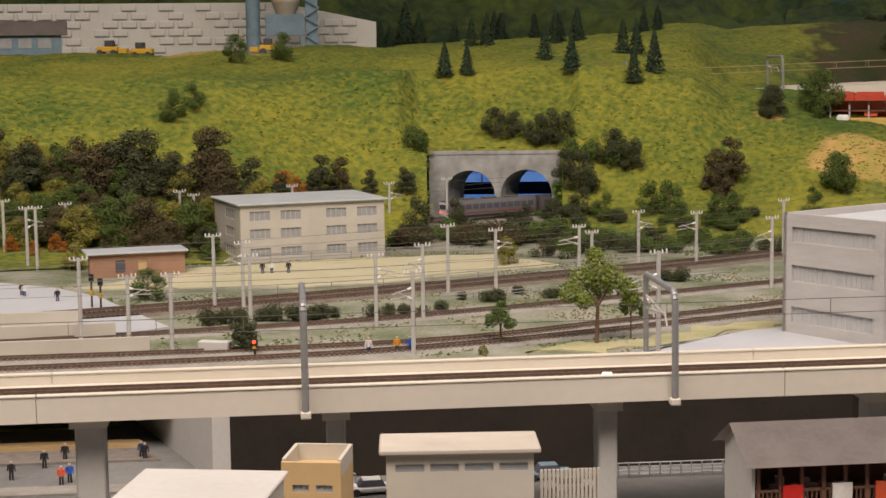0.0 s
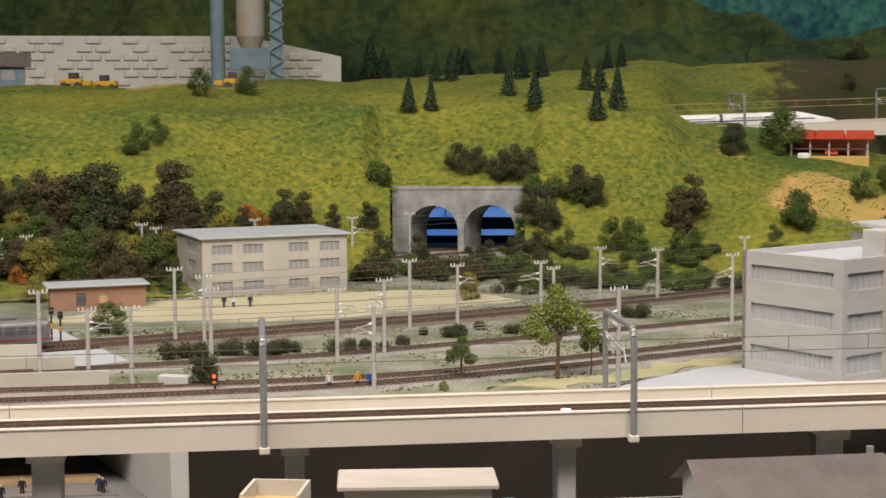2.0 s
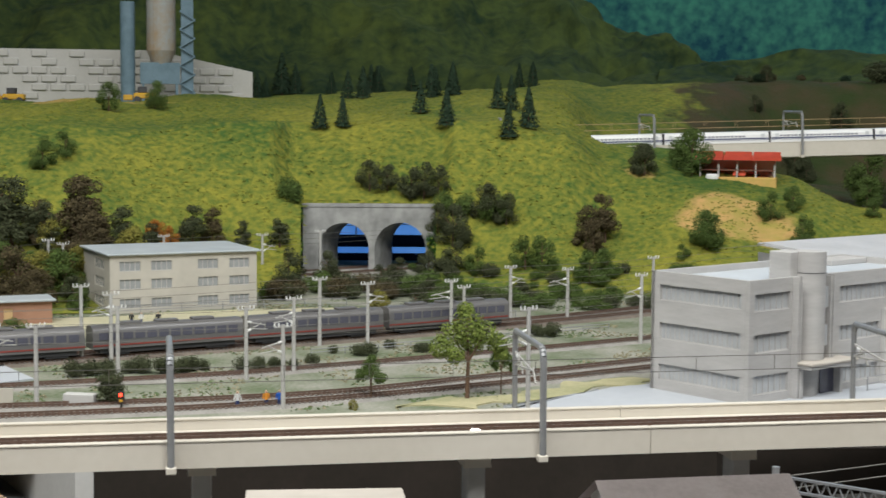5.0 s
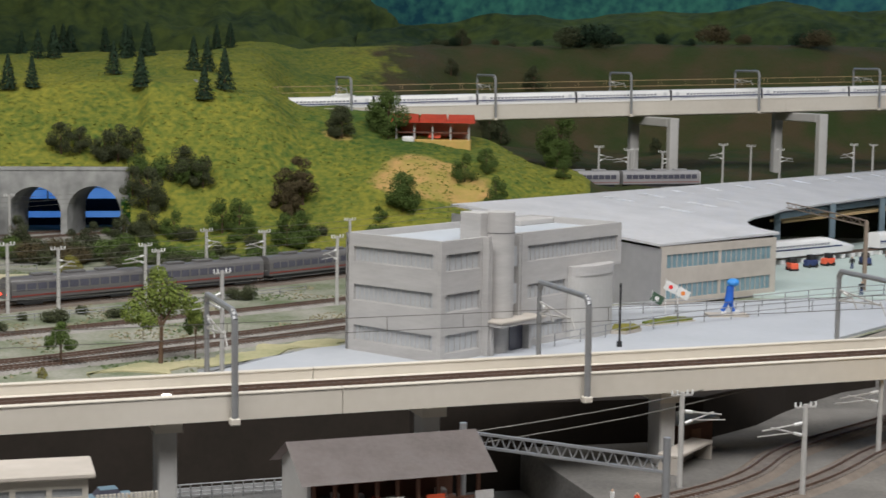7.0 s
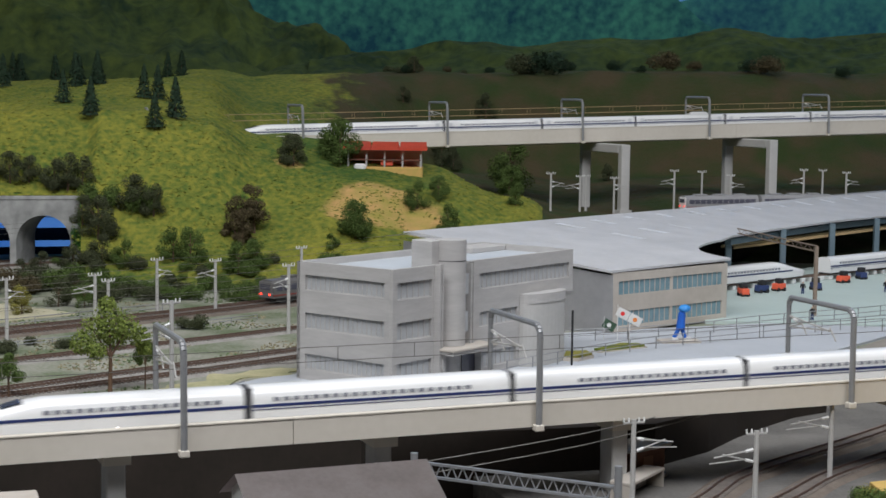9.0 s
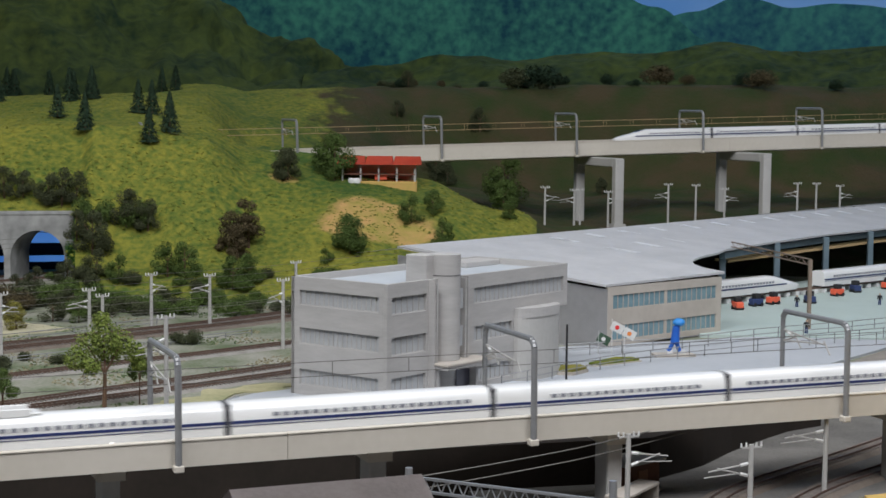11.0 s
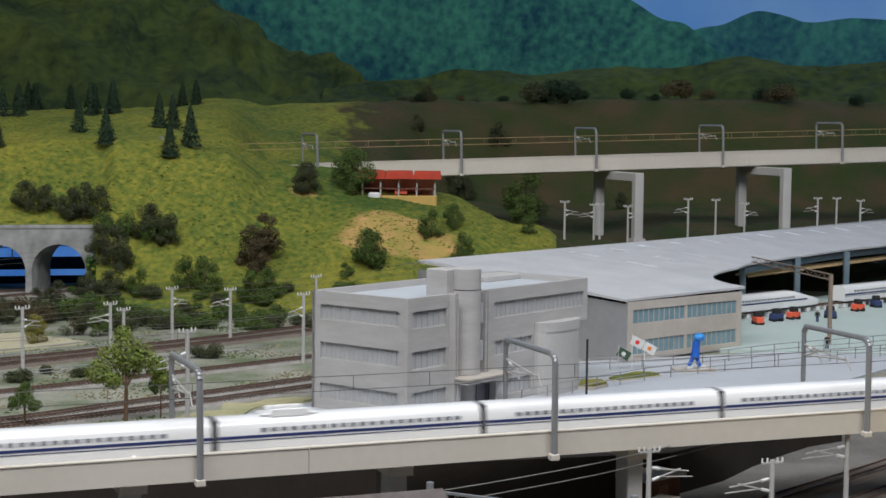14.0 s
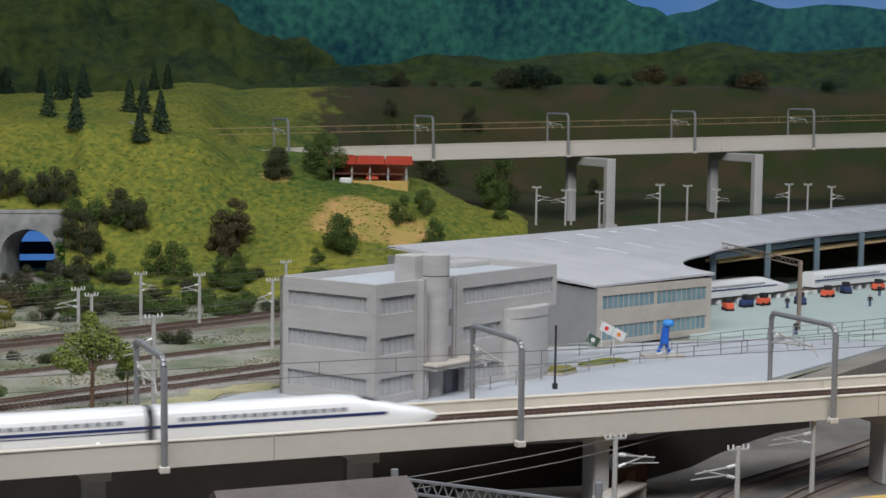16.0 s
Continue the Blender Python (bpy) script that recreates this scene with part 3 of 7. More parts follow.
def portal_pier(s, z0, z1):
    p = thing("portal_pier", pose(*plan(s, 4.09), z0, 0, 0, 20), "pale concrete portal frame straddling the lower tracks", "pier", "portal piers", "structure")
    h = z1 - z0
    part("near_column", boxbm(-0.013, 0.013, -0.125, -0.103, 0, h, bevel=0.002), PALE, p)
    part("far_column", boxbm(-0.013, 0.013, 0.11, 0.132, 0, h, bevel=0.002), PALE, p)
    part("crossbeam", boxbm(-0.013, 0.013, -0.103, 0.11, h - 0.024, h, bevel=0.002), PALE, p)
    part("footing", boxbm(-0.018, 0.018, -0.13, -0.098, 0, 0.010), PALE, p)


for k in range(2):
    portal_pier(2.112 + 0.465 * k, 0.085 + 0.012 * k, 0.272 + 0.014 * k)


# ---- trains ----
def loft(sections):
    """A closed body through cross-sections (x, half-width, floor, roof, shoulder)."""
    bm = bmesh.new()
    rings = []
    for x, w, z0, z1, sh in sections:
        pts = [(-w * 0.985, z0), (-w, z0 + (z1 - z0) * 0.25), (-w, z0 + (z1 - z0) * 0.62), (-w * (0.97 - sh * 0.05), z0 + (z1 - z0) * 0.78), (-w * 0.78, z0 + (z1 - z0) * 0.93), (-w * 0.42, z1 - (z1 - z0) * 0.012), (0, z1)]
        pts = pts + [(-y, z) for y, z in pts[-2::-1]]
        rings.append([bm.verts.new((x, y, z)) for y, z in pts])
    for a, b in zip(rings, rings[1:]):
        for i in range(len(a)):
            j = (i + 1) % len(a)
            f = bm.faces.new((a[i], b[i], b[j], a[j]))
            f.smooth = i < len(a) - 1
            if i == len(a) - 1:
                for e in f.edges:
                    e.smooth = False
    bm.faces.new(rings[0][::-1])
    bm.faces.new(rings[-1])
    bmesh.ops.recalc_face_normals(bm, faces=bm.faces)
    return bm


def express_train(name, m, label, cars=16, blunt=False):
    """Bullet train along +x of its own space; the nose is at 0 and the cars follow behind at -x."""
    t = thing(name, m, label, "train")
    W, Z0, Z1 = 0.0188, 0.0005, 0.0342
    end_l, pitch = 0.311, 0.291
    body = loft([(-0.142, W, Z0, Z1, 1), (0.142, W, Z0, Z1, 1)])
    nose = loft([(0, 0.005, 0.005, 0.0085, 1), (-0.006, 0.0098, 0.0035, 0.0118, 1), (-0.02, 0.0145, Z0, 0.0158, 1), (-0.045, 0.0176, Z0, 0.0210, 1), (-0.068, 0.0188, Z0, 0.0265, 1), (-0.09, W, Z0, 0.0318, 1), (-0.108, W, Z0, Z1, 1), (-0.125, W, Z0, Z1, 1), (-end_l + 0.005, W, Z0, Z1, 1)])
    meshes = {}
    for n, bm, material in (("body", body, TRAIN_WHITE), ("nose_body", nose, TRAIN_WHITE)):
        me = bpy.data.meshes.new(n)
        bm.to_mesh(me)
        bm.free()
        me.materials.append(material)
        meshes[n] = me

    def mesh(n, bm, material):
        me = bpy.data.meshes.new(n)
        bm.to_mesh(me)
        bm.free()
        me.materials.append(material)
        meshes[n] = me

    win = bmesh.new()
    box(win, -0.0033, 0.0033, -0.0194, -0.0182, 0.0196, 0.0236)
    mesh("window", win, EXPRESS_GLASS)
    mesh("far_window", boxbm(-0.0033, 0.0033, 0.0182, 0.0194, 0.0196, 0.0236), EXPRESS_GLASS)
    door = boxbm(-0.0052, 0.0052, -0.0191, -0.0182, 0.0165, 0.0275)
    mesh("door", door, DOOR_PAINT)
    ln = bmesh.new()
    for sgn in (-1, 1):
        box(ln, -0.142, 0.142, sgn * 0.0188 - 0.0005, sgn * 0.0188 + 0.0005, 0.0138, 0.0168)
        box(ln, -0.142, 0.142, sgn * 0.0188 - 0.0005, sgn * 0.0188 + 0.0005, 0.0112, 0.0120)
    mesh("blue_line", ln, TRAIN_BLUE)
    ln = bmesh.new()
    for sgn in (-1, 1):
        box(ln, -0.309, -0.062, sgn * 0.0188 - 0.0005, sgn * 0.0188 + 0.0005, 0.0138, 0.0168)
    mesh("nose_line", ln, TRAIN_BLUE)
    und = bmesh.new()
    box(und, -0.140, 0.140, -0.013, 0.013, -0.002, 0.006)
    mesh("underframe", und, TRAIN_DARK)
    gang = bmesh.new()
    box(gang, -0.004, 0.004, -0.0160, 0.0160, 0.002, 0.0325)
    mesh("gangway", gang, TRAIN_DARK)
    scr = bmesh.new()
    vs = [(-0.067, -0.0105, 0.0266), (-0.067, 0.0105, 0.0266), (-0.088, 0.0120, 0.0318), (-0.088, -0.0120, 0.0318)]
    scr = sheet(vs, [(0, 1, 2, 3)])
    bmesh.ops.solidify(scr, geom=scr.faces[:], thickness=0.0012)
    mesh("windscreen", scr, TRAIN_GLASS)
    pan = bmesh.new()
    box(pan, -0.03, 0.03, -0.011, 0.011, 0.0338, 0.0366, bevel=0.001)
    for sgn in (-1, 1):
        box(pan, -0.02, 0.02, sgn * 0.0125 - 0.001, sgn * 0.0125 + 0.001, 0.0328, 0.0410, bevel=0.0008)
    mesh("pantograph_cover", pan, TRAIN_WHITE)

    def put(n, parent, x=0, rz=0):
        o = new({"nose_body": "body", "nose_line": "blue_line", "far_window": "window"}.get(n, n), meshes[n])
        o.parent = parent
        o.matrix_basis = pose(x, 0, 0, 0, 0, rz)
        return o

    for k in range(cars):
        if k in (0, cars - 1) and not blunt:
            c = put("nose_body", t, 0 if k == 0 else -(2 * end_l + (cars - 2) * pitch), 0 if k == 0 else 180)
            put("nose_line", c)
            put("windscreen", c)
            for i in range(17):
                put("window", c, -0.110 - 0.0105 * i)
                put("far_window", c, -0.110 - 0.0105 * i)
            put("underframe", c, -0.165)
        else:
            c = put("body", t, -(end_l + pitch * (k - 1) + pitch / 2))
            put("blue_line", c)
            put("underframe", c)
            off = 0.012 if k % 3 == 1 else (-0.010 if k % 3 == 2 else 0.0)
            for i in range(21 if k % 4 != 2 else 18):
                put("window", c, -0.105 + 0.0105 * i + off)
                put("far_window", c, -0.105 + 0.0105 * i + off)
            for x in (-0.126, 0.126):
                put("door", c, x)
            if k in (4, 11):
                put("pantograph_cover", c, 0.067)
        c.name = "car"
        if k < cars - 1:
            put("gangway", t, -(end_l + pitch * k))
    return t


FRONT_TRAIN = express_train("front_express_train", Matrix.Identity(4), "long white bullet train with a dark blue waist line", 16)
HIGH_TRAIN = express_train("high_express_train", Matrix.Identity(4), "long white bullet train on the high viaduct", 16)
DEPOT_NOSE = express_train("depot_nose_car", pose(0.890, 3.535, 0.021, 0, 0, 40.5), "white bullet train driving car parked in the depot", 1)
DEPOT_TRAIN = express_train("depot_express_train", pose(0.930, 3.569, 0.021, 0, 0, 220.5), "white bullet train cars parked in the depot", 5, blunt=True)


def depot_track():
    """Raised pit track of the depot: two rails on low white stands."""
    o = thing("pit_track", pose(0.44, 3.151, 0.006, 0, 0, 40.5), "raised depot track on rows of low white stands", "railway track", kind="structure")
    for y in (-0.00825, 0.00825):
        part("rail", boxbm(0, 2.2, y - 0.0012, y + 0.0012, 0.0098, 0.0132), RAIL, o)
    first = part("stand", boxbm(-0.006, 0.006, -0.0145, 0.0145, 0.0, 0.0098, bevel=0.0008), HEAD, o)
    for k in range(1, 64):
        share("stand", first, o, 0.034 * k)


depot_track()


def commuter_car(m, label, group, front, L=0.245, grey=None, band=None, cab=None):
    c = thing("commuter_car", m, label, "train car", group)
    W, Z0, Z1 = 0.0178, 0.011, 0.046
    part("body", loft([(-L / 2, W, Z0, Z1, 0.6), (L / 2, W, Z0, Z1, 0.6)]), grey or TRAIN_GREY, c)
    bm = bmesh.new()
    for sgn in (-1, 1):
        box(bm, -L / 2, L / 2, sgn * W - 0.0005, sgn * W + 0.0005, 0.0152, 0.0174)
    part("red_band", bm, band or TRAIN_RED, c)
    w = None
    for i in range(12):
        x = -L / 2 + 0.017 + i * (L - 0.034) / 11
        if w is None:
            w = at(part("window", boxbm(-0.0076, 0.0076, -W - 0.0006, -W + 0.0006, 0.0245, 0.0355), TRAIN_GLASS, c), x)
        else:
            share("window", w, c, x)
        share("window", w, c, x, rz=180)
    part("underframe", boxbm(-L / 2 + 0.012, L / 2 - 0.012, -0.014, 0.014, 0.004, 0.0115), TRAIN_DARK, c)
    for x in (-L * 0.33, L * 0.33):
        b = boxbm(x - 0.018, x + 0.018, -0.0125, 0.0125, 0.0, 0.006, bevel=0.001)
        part("bogie", b, TRAIN_DARK, c)
    bm = bmesh.new()
    for x in (-0.06, 0.0, 0.06):
        box(bm, x - 0.018, x + 0.018, -0.008, 0.008, 0.0455, 0.0495, bevel=0.001)
    part("roof_unit", bm, grey or TRAIN_GREY, c)
    for side in front:
        x = side * L / 2
        part("cab_front", boxbm(min(x, x + side * 0.003), max(x, x + side * 0.003), -W * 0.96, W * 0.96, Z0, Z1 - 0.004, bevel=0.0012), cab or TRAIN_GREY, c)
        part("windscreen", boxbm(min(x, x + side * 0.0038), max(x, x + side * 0.0038), -W * 0.7, W * 0.7, 0.027, 0.037), TRAIN_GLASS, c)
        for y in (-0.011, 0.011):
            part("lamp", boxbm(min(x, x + side * 0.0042), max(x, x + side * 0.0042), y - 0.002, y + 0.002, 0.017, 0.020), RED_GLOW, c)
    return c


C_PATH = resample([(-2.7, 1.02), (-1.85, 1.70), (-1.10, 2.255), (-0.70, 2.595), (-0.35, 2.930), (-0.17, 3.13), (0.10, 3.45), (0.45, 3.86), (1.3, 4.4), (2.6, 4.9)], 0.01)
YARD_CARS = [commuter_car(Matrix.Identity(4), "grey commuter train car with a red band", "yard commuter train", [-1] if k == 3 else ([1] if k == 0 else [])) for k in range(4)]
TUNNEL_CARS = [commuter_car(Matrix.Identity(4), "grey and maroon train car running into the tunnel", "tunnel train", [-1] if k == 1 else [1], band=TRAIN_RED, cab=HEAD) for k in range(2)]
BACK_CARS = [commuter_car(Matrix.Identity(4), "silver-grey railcar with a white cab below the high viaduct", "back train", [1] if k == 0 else [-1], L=0.222, grey=RAILCAR_GREY, band=RAILCAR_BAND, cab=HEAD) for k in range(2)]

# ---- tracks ----
railway(C_PATH[::12], 0.0, BROWN_BALLAST, "brown ballasted track on a curve through the yard", bank=0.022)
railway([(p.x - 0.032, p.y + 0.036) for p in C_PATH[60::12]], 0.0, BROWN_BALLAST, "second brown ballasted track beside the first", bank=0.022)
railway([(-1.6, 1.72), (-0.805, 2.202), (-0.62, 2.343), (-0.40, 2.536), (-0.149, 2.773), (0.2, 3.15)], 0.0, BALLAST, "grey ballasted siding through the yard")
railway([(-1.5, 1.72), (-0.88, 1.965), (-0.564, 2.124), (-0.365, 2.308), (-0.137, 2.532), (0.15, 2.85)], 0.0, BALLAST, "grey ballasted siding beside the viaduct")
railway([(-1.4, 1.66), (-0.772, 1.945), (-0.555, 2.075), (-0.356, 2.24), (-0.133, 2.455), (0.15, 2.75)], 0.0, BALLAST, "grey ballasted siding beside the viaduct")
railway([(-2.6, 2.55), (-1.55, 2.72), (-1.25, 3.2), (-1.047, 3.522), (-0.913, 3.66), (-0.80, 3.78), (-0.45, 4.1)], 0.0, BALLAST, "grey track curving to the tunnel mouth")
railway([(-1.6, 2.9), (-1.35, 3.3), (-1.10, 3.60), (-0.95, 3.75), (-0.75, 3.95), (-0.5, 4.2)], 0.0, BALLAST, "grey track running into the other tunnel bore")
railway([plan(0.27, 1.30), (0.274, 1.665), (0.417, 1.875), (0.587, 2.06), (0.9, 2.40), (1.6, 3.05)], -0.04, BROWN_BALLAST, "sunken track passing below the viaduct")
railway([plan(0.40, 1.22), (0.372, 1.68), (0.522, 1.88), (0.682, 2.05), (0.99, 2.36), (1.7, 2.98)], -0.04, BROWN_BALLAST, "sunken track passing below the viaduct")
railway([plan(0.9, 3.85), plan(2.0, 3.85), plan(3.4, 3.85), plan(5.0, 3.85)], 0.088, BROWN_BALLAST, "far track at the foot of the high viaduct", sleepers=False)


# ---- backdrop ----
def ridge(name, d, az0, az1, crest, z0, material, label, n=240, rough=0.03, seed=1.0, back=0.5, bulge=0.25):
    bm = bmesh.new()
    rows = []
    for i in range(n + 1):
        az = az0 + (az1 - az0) * i / n
        for (a0, e0), (a1, e1) in zip(crest, crest[1:]):
            if az <= a1:
                k = max(0, (az - a0) / (a1 - a0))
                k = k * k * (3 - 2 * k)
                el = e0 + (e1 - e0) * k
                break
        else:
            el = crest[-1][1]
        top = 0.39 + math.tan(radians(el)) * (d + back)
        row = []
        for j in range(25):
            f = j / 24
            dd = d + back * f
            z = z0 + (top - z0) * (f ** 0.8)
            x, y = dd * math.sin(radians(az)), dd * math.cos(radians(az))
            q = Vector((x * 2.2, y * 2.2, seed))
            o = rough * (noise.noise(q) + 0.5 * noise.noise(q * 2.7) + 0.3 * noise.noise(q * 7)) * (0.3 + f)
            row.append(bm.verts.new((x + o * bulge, y - o, z + o * (1.0 - 0.8 * f * f))))
        rows.append(row)
    for a, b in zip(rows, rows[1:]):
        for j in range(24):
            bm.faces.new((a[j], b[j], b[j + 1], a[j + 1])).smooth = True
    return tagged(part(name, bm, material), label, "hills", kind="structure")


ridge("mountain", 6.2, -40, 1.5, [(-40, 6.5), (-20, 6.3), (-10, 5.4), (-6.9, 4.2), (-3.8, 2.4), (-0.9, 1.55), (1.5, 0.6)], 0.36, MOUNTAIN, "dark green forested mountain side behind the hill", rough=0.16, back=1.1)
ridge("low_hills", 6.35, -3, 24, [(-3, 1.2), (-0.4, 1.5), (1.9, 2.0), (4.5, 1.85), (7, 2.1), (9, 1.95), (11.4, 2.45), (13.5, 2.1), (16, 2.3), (24, 2.4)], 0.44, MOUNTAIN, "dark green wooded hills behind the embankment", rough=0.07, seed=5.0, back=0.5)
ridge("backdrop_forest", 7.6, -40, 11.6, [(-40, 8), (-12, 7.5), (3, 5.6), (7.2, 4.5), (9.0, 3.6), (11.0, 2.4), (11.6, 1.5)], 0.3, TEAL, "painted blue-green forest mountain of the backdrop", rough=0.03, seed=9.0, back=0.1)
ridge("backdrop_far_forest", 7.9, 6, 30, [(6, 2.0), (9, 3.2), (10.4, 3.5), (11.9, 4.0), (13.6, 3.6), (15, 3.75), (18, 3.5), (30, 4.0)], 0.3, TEAL_FAR, "painted distant blue-green mountains of the backdrop", rough=0.02, seed=12.0, back=0.1)


def room():
    bm = bmesh.new()
    lo, hi = [], []
    for i in range(61):
        az = radians(-75 + 150 * i / 60)
        x, y = 8.6 * math.sin(az), 8.6 * math.cos(az)
        lo.append(bm.verts.new((x, y, -0.2)))
        hi.append(bm.verts.new((x, y, 3.6)))
    for i in range(60):
        bm.faces.new((lo[i], lo[i + 1], hi[i + 1], hi[i]))
    tagged(part("backdrop", bm, SKY_BLUE), "painted blue sky backdrop wall", "backdrop", kind="structure")
    dark = mat("dark_hall", (0.08, 0.075, 0.07), None, 2, 0.9)
    tagged(part("floor", boxbm(-12, 14, -5, 10, -0.95, -0.9), dark), "dark floor of the exhibition hall", "floor", kind="structure")
    tagged(part("wall_back", boxbm(-12, 14, -5.1, -5, -0.9, 3.6), dark), "dark wall of the exhibition hall", "wall", kind="structure")
    tagged(part("ceiling", boxbm(-12, 14, -5.1, 10, 3.6, 3.7), dark), "dark ceiling of the exhibition hall", "ceiling", kind="structure")
    tagged(part("table_front", boxbm(-6, 10, 0.25, 0.30, -0.9, -0.10), dark), "dark front panel of the railway table", "panel", kind="structure")


room()


# ---- buildings ----
def windows_row(parent, x0, x1, y, z0, z1, panes, glass, trim, inset=0.004):
    """A band of window in a wall whose outer face is at -y."""
    w = part("window", boxbm(x0, x1, y + inset, y + inset + 0.001, z0, z1), glass, parent)
    fr = bmesh.new()
    for i in range(panes + 1):
        x = x0 + (x1 - x0) * i / panes
        box(fr, x - 0.0006, x + 0.0006, y + inset - 0.001, y + inset + 0.0002, z0, z1)
    box(fr, x0, x1, y + inset - 0.0012, y + inset + 0.0002, z0, z0 + 0.0012)
    part("window_frame", fr, trim, w)
    return w


def wall_holes(length, height, holes, thick=0.006):
    """A wall along x from 0 to length with openings (x0, x1, z0, z1); outer face at y=0."""
    xs = sorted({0, length, *[h[0] for h in holes], *[h[1] for h in holes]})
    zs = sorted({0, height, *[h[2] for h in holes], *[h[3] for h in holes]})
    bm = bmesh.new()
    for a, b in zip(xs, xs[1:]):
        for c, d in zip(zs, zs[1:]):
            mx, mz = (a + b) / 2, (c + d) / 2
            if any(h[0] < mx < h[1] and h[2] < mz < h[3] for h in holes):
                continue
            box(bm, a, b, 0, thick, c, d)
    bmesh.ops.remove_doubles(bm, verts=bm.verts, dist=1e-5)
    return bm


def office():
    L1, L2, H = 0.428, 0.1714, 0.163
    m = pose(0.008, 2.163, 0.004, 0, 0, 50.5)
    o = thing("office_building", m, "grey concrete three-storey office with long window bands and round stair tower", "office building")
    rows = [(0.0145, 0.0360), (0.0705, 0.0930), (0.1240, 0.1450)]
    bays = [(0.0115, 0.0365), (0.0665, 0.0910), (0.1215, 0.1445)]
    holes = [(0.010, 0.083, a, b) for a, b in bays]
    holes += [(0.192, 0.283, 0.0092, 0.0315), (0.192, 0.284, 0.0680, 0.0890), (0.191, 0.418, 0.1215, 0.1440)]
    part("front_wall", wall_holes(L1, H, holes + [(0.406, L1, 0.0, 0.100)]), OFFICE, o)
    side = part("side_wall", wall_holes(L2 - 0.0062, H, [(0.0155, L2 - 0.0142, a, b) for a, b in rows]), OFFICE, o)
    side.matrix_basis = pose(0, L2, 0, 0, 0, -90)
    for x0, x1, z0, z1 in holes:
        windows_row(o, x0, x1, 0, z0, z1, max(4, int((x1 - x0) / 0.0105)), BLIND, OFFICE)
    for a, b in rows:
        w = windows_row(o, 0.0155, L2 - 0.0142, 0, a, b, 17, BLIND, OFFICE)
        w.matrix_basis = pose(0, L2, 0, 0, 0, -90)
    part("back_wall", boxbm(0, 0.36, L2 - 0.006, L2, 0, H), OFFICE, o)
    part("upper_back_wall", boxbm(0.36, L1, L2 - 0.006, L2, 0.1, H), OFFICE, o)
    part("end_wall", boxbm(L1 - 0.006, L1, 0.006, L2 - 0.006, 0.100, H), OFFICE, o)
    part("inner_core", boxbm(0.02, 0.36, 0.02, L2 - 0.02, 0.001, H - 0.02), OFFICE, o)
    part("soffit", boxbm(0.36, L1 - 0.006, 0.006, L2 - 0.006, 0.100, 0.104), OFFICE, o)
    part("roof", boxbm(0.006, L1 - 0.006, 0.006, L2 - 0.006, H - 0.015, H - 0.009), OFFICE_ROOF, o)
    part("roof_step", boxbm(0.335, L1 - 0.0065, L2 - 0.05, L2 - 0.0065, H - 0.009, H - 0.001, bevel=0.001), OFFICE, o)
    part("penthouse", boxbm(0.092, 0.128, 0.008, 0.044, H - 0.009, H + 0.032, bevel=0.0008), OFFICE, o)
    part("stair_tower", rodbm((0.129, 0.004, 0.050), (0.129, 0.004, H + 0.0325), 0.0215, 48), OFFICE, o)
    part("tower_ring", rodbm((0.129, 0.004, H + 0.0035), (0.129, 0.004, H + 0.0045), 0.0218, 48), TRAIN_DARK, o)
    for z in (0.068, 0.120):
        part("tower_window", boxbm(0.1395, 0.1492, -0.0120, -0.004, z, z + 0.028), BLIND, o)
    part("tower_base", rodbm((0.128, 0.010, 0), (0.128, 0.010, 0.040), 0.019, 40), OFFICE, o)
    for x, top in ((0.0885, H), (0.0935, H - 0.006), (0.158, H - 0.002), (0.164, H)):
        part("fin", boxbm(x, x + 0.003, -0.010, 0.0, 0.0 if x < 0.11 else 0.044, top), OFFICE, o)
    part("entrance_canopy", boxbm(0.089, 0.192, -0.034, 0.0, 0.0455, 0.0495, bevel=0.001), BEIGE, o)
    part("canopy_edge", boxbm(0.091, 0.190, -0.032, 0.0, 0.0410, 0.0455), OFFICE, o)
    for x in (0.097, 0.184):
        part("canopy_column", boxbm(x - 0.003, x + 0.003, -0.012, 0.0, 0, 0.041), OFFICE, o)
    part("entrance", boxbm(0.150, 0.180, -0.0015, -0.0005, 0.0, 0.034), TRAIN_GLASS, o)
    pts = []
    for k in range(17):
        a = math.pi * k / 16
        pts.append((0.342 - 0.053 * math.cos(a), -0.022 * math.sin(a) ** 0.8 - 0.0006))
    part("curved_hall", prism(bmesh.new(), pts + [(0.395, 0.10), (0.345, 0.10)], 0, 0.0925), PALE, o)
    part("curved_lip", prism(bmesh.new(), [(x, y * 1.06) for x, y in pts], 0.0925, 0.1065), OFFICE, o)
    return o


BLIND = mat("window_blind_glass", (0.46, 0.47, 0.475), (0.38, 0.39, 0.40), 60, 0.25)
office()


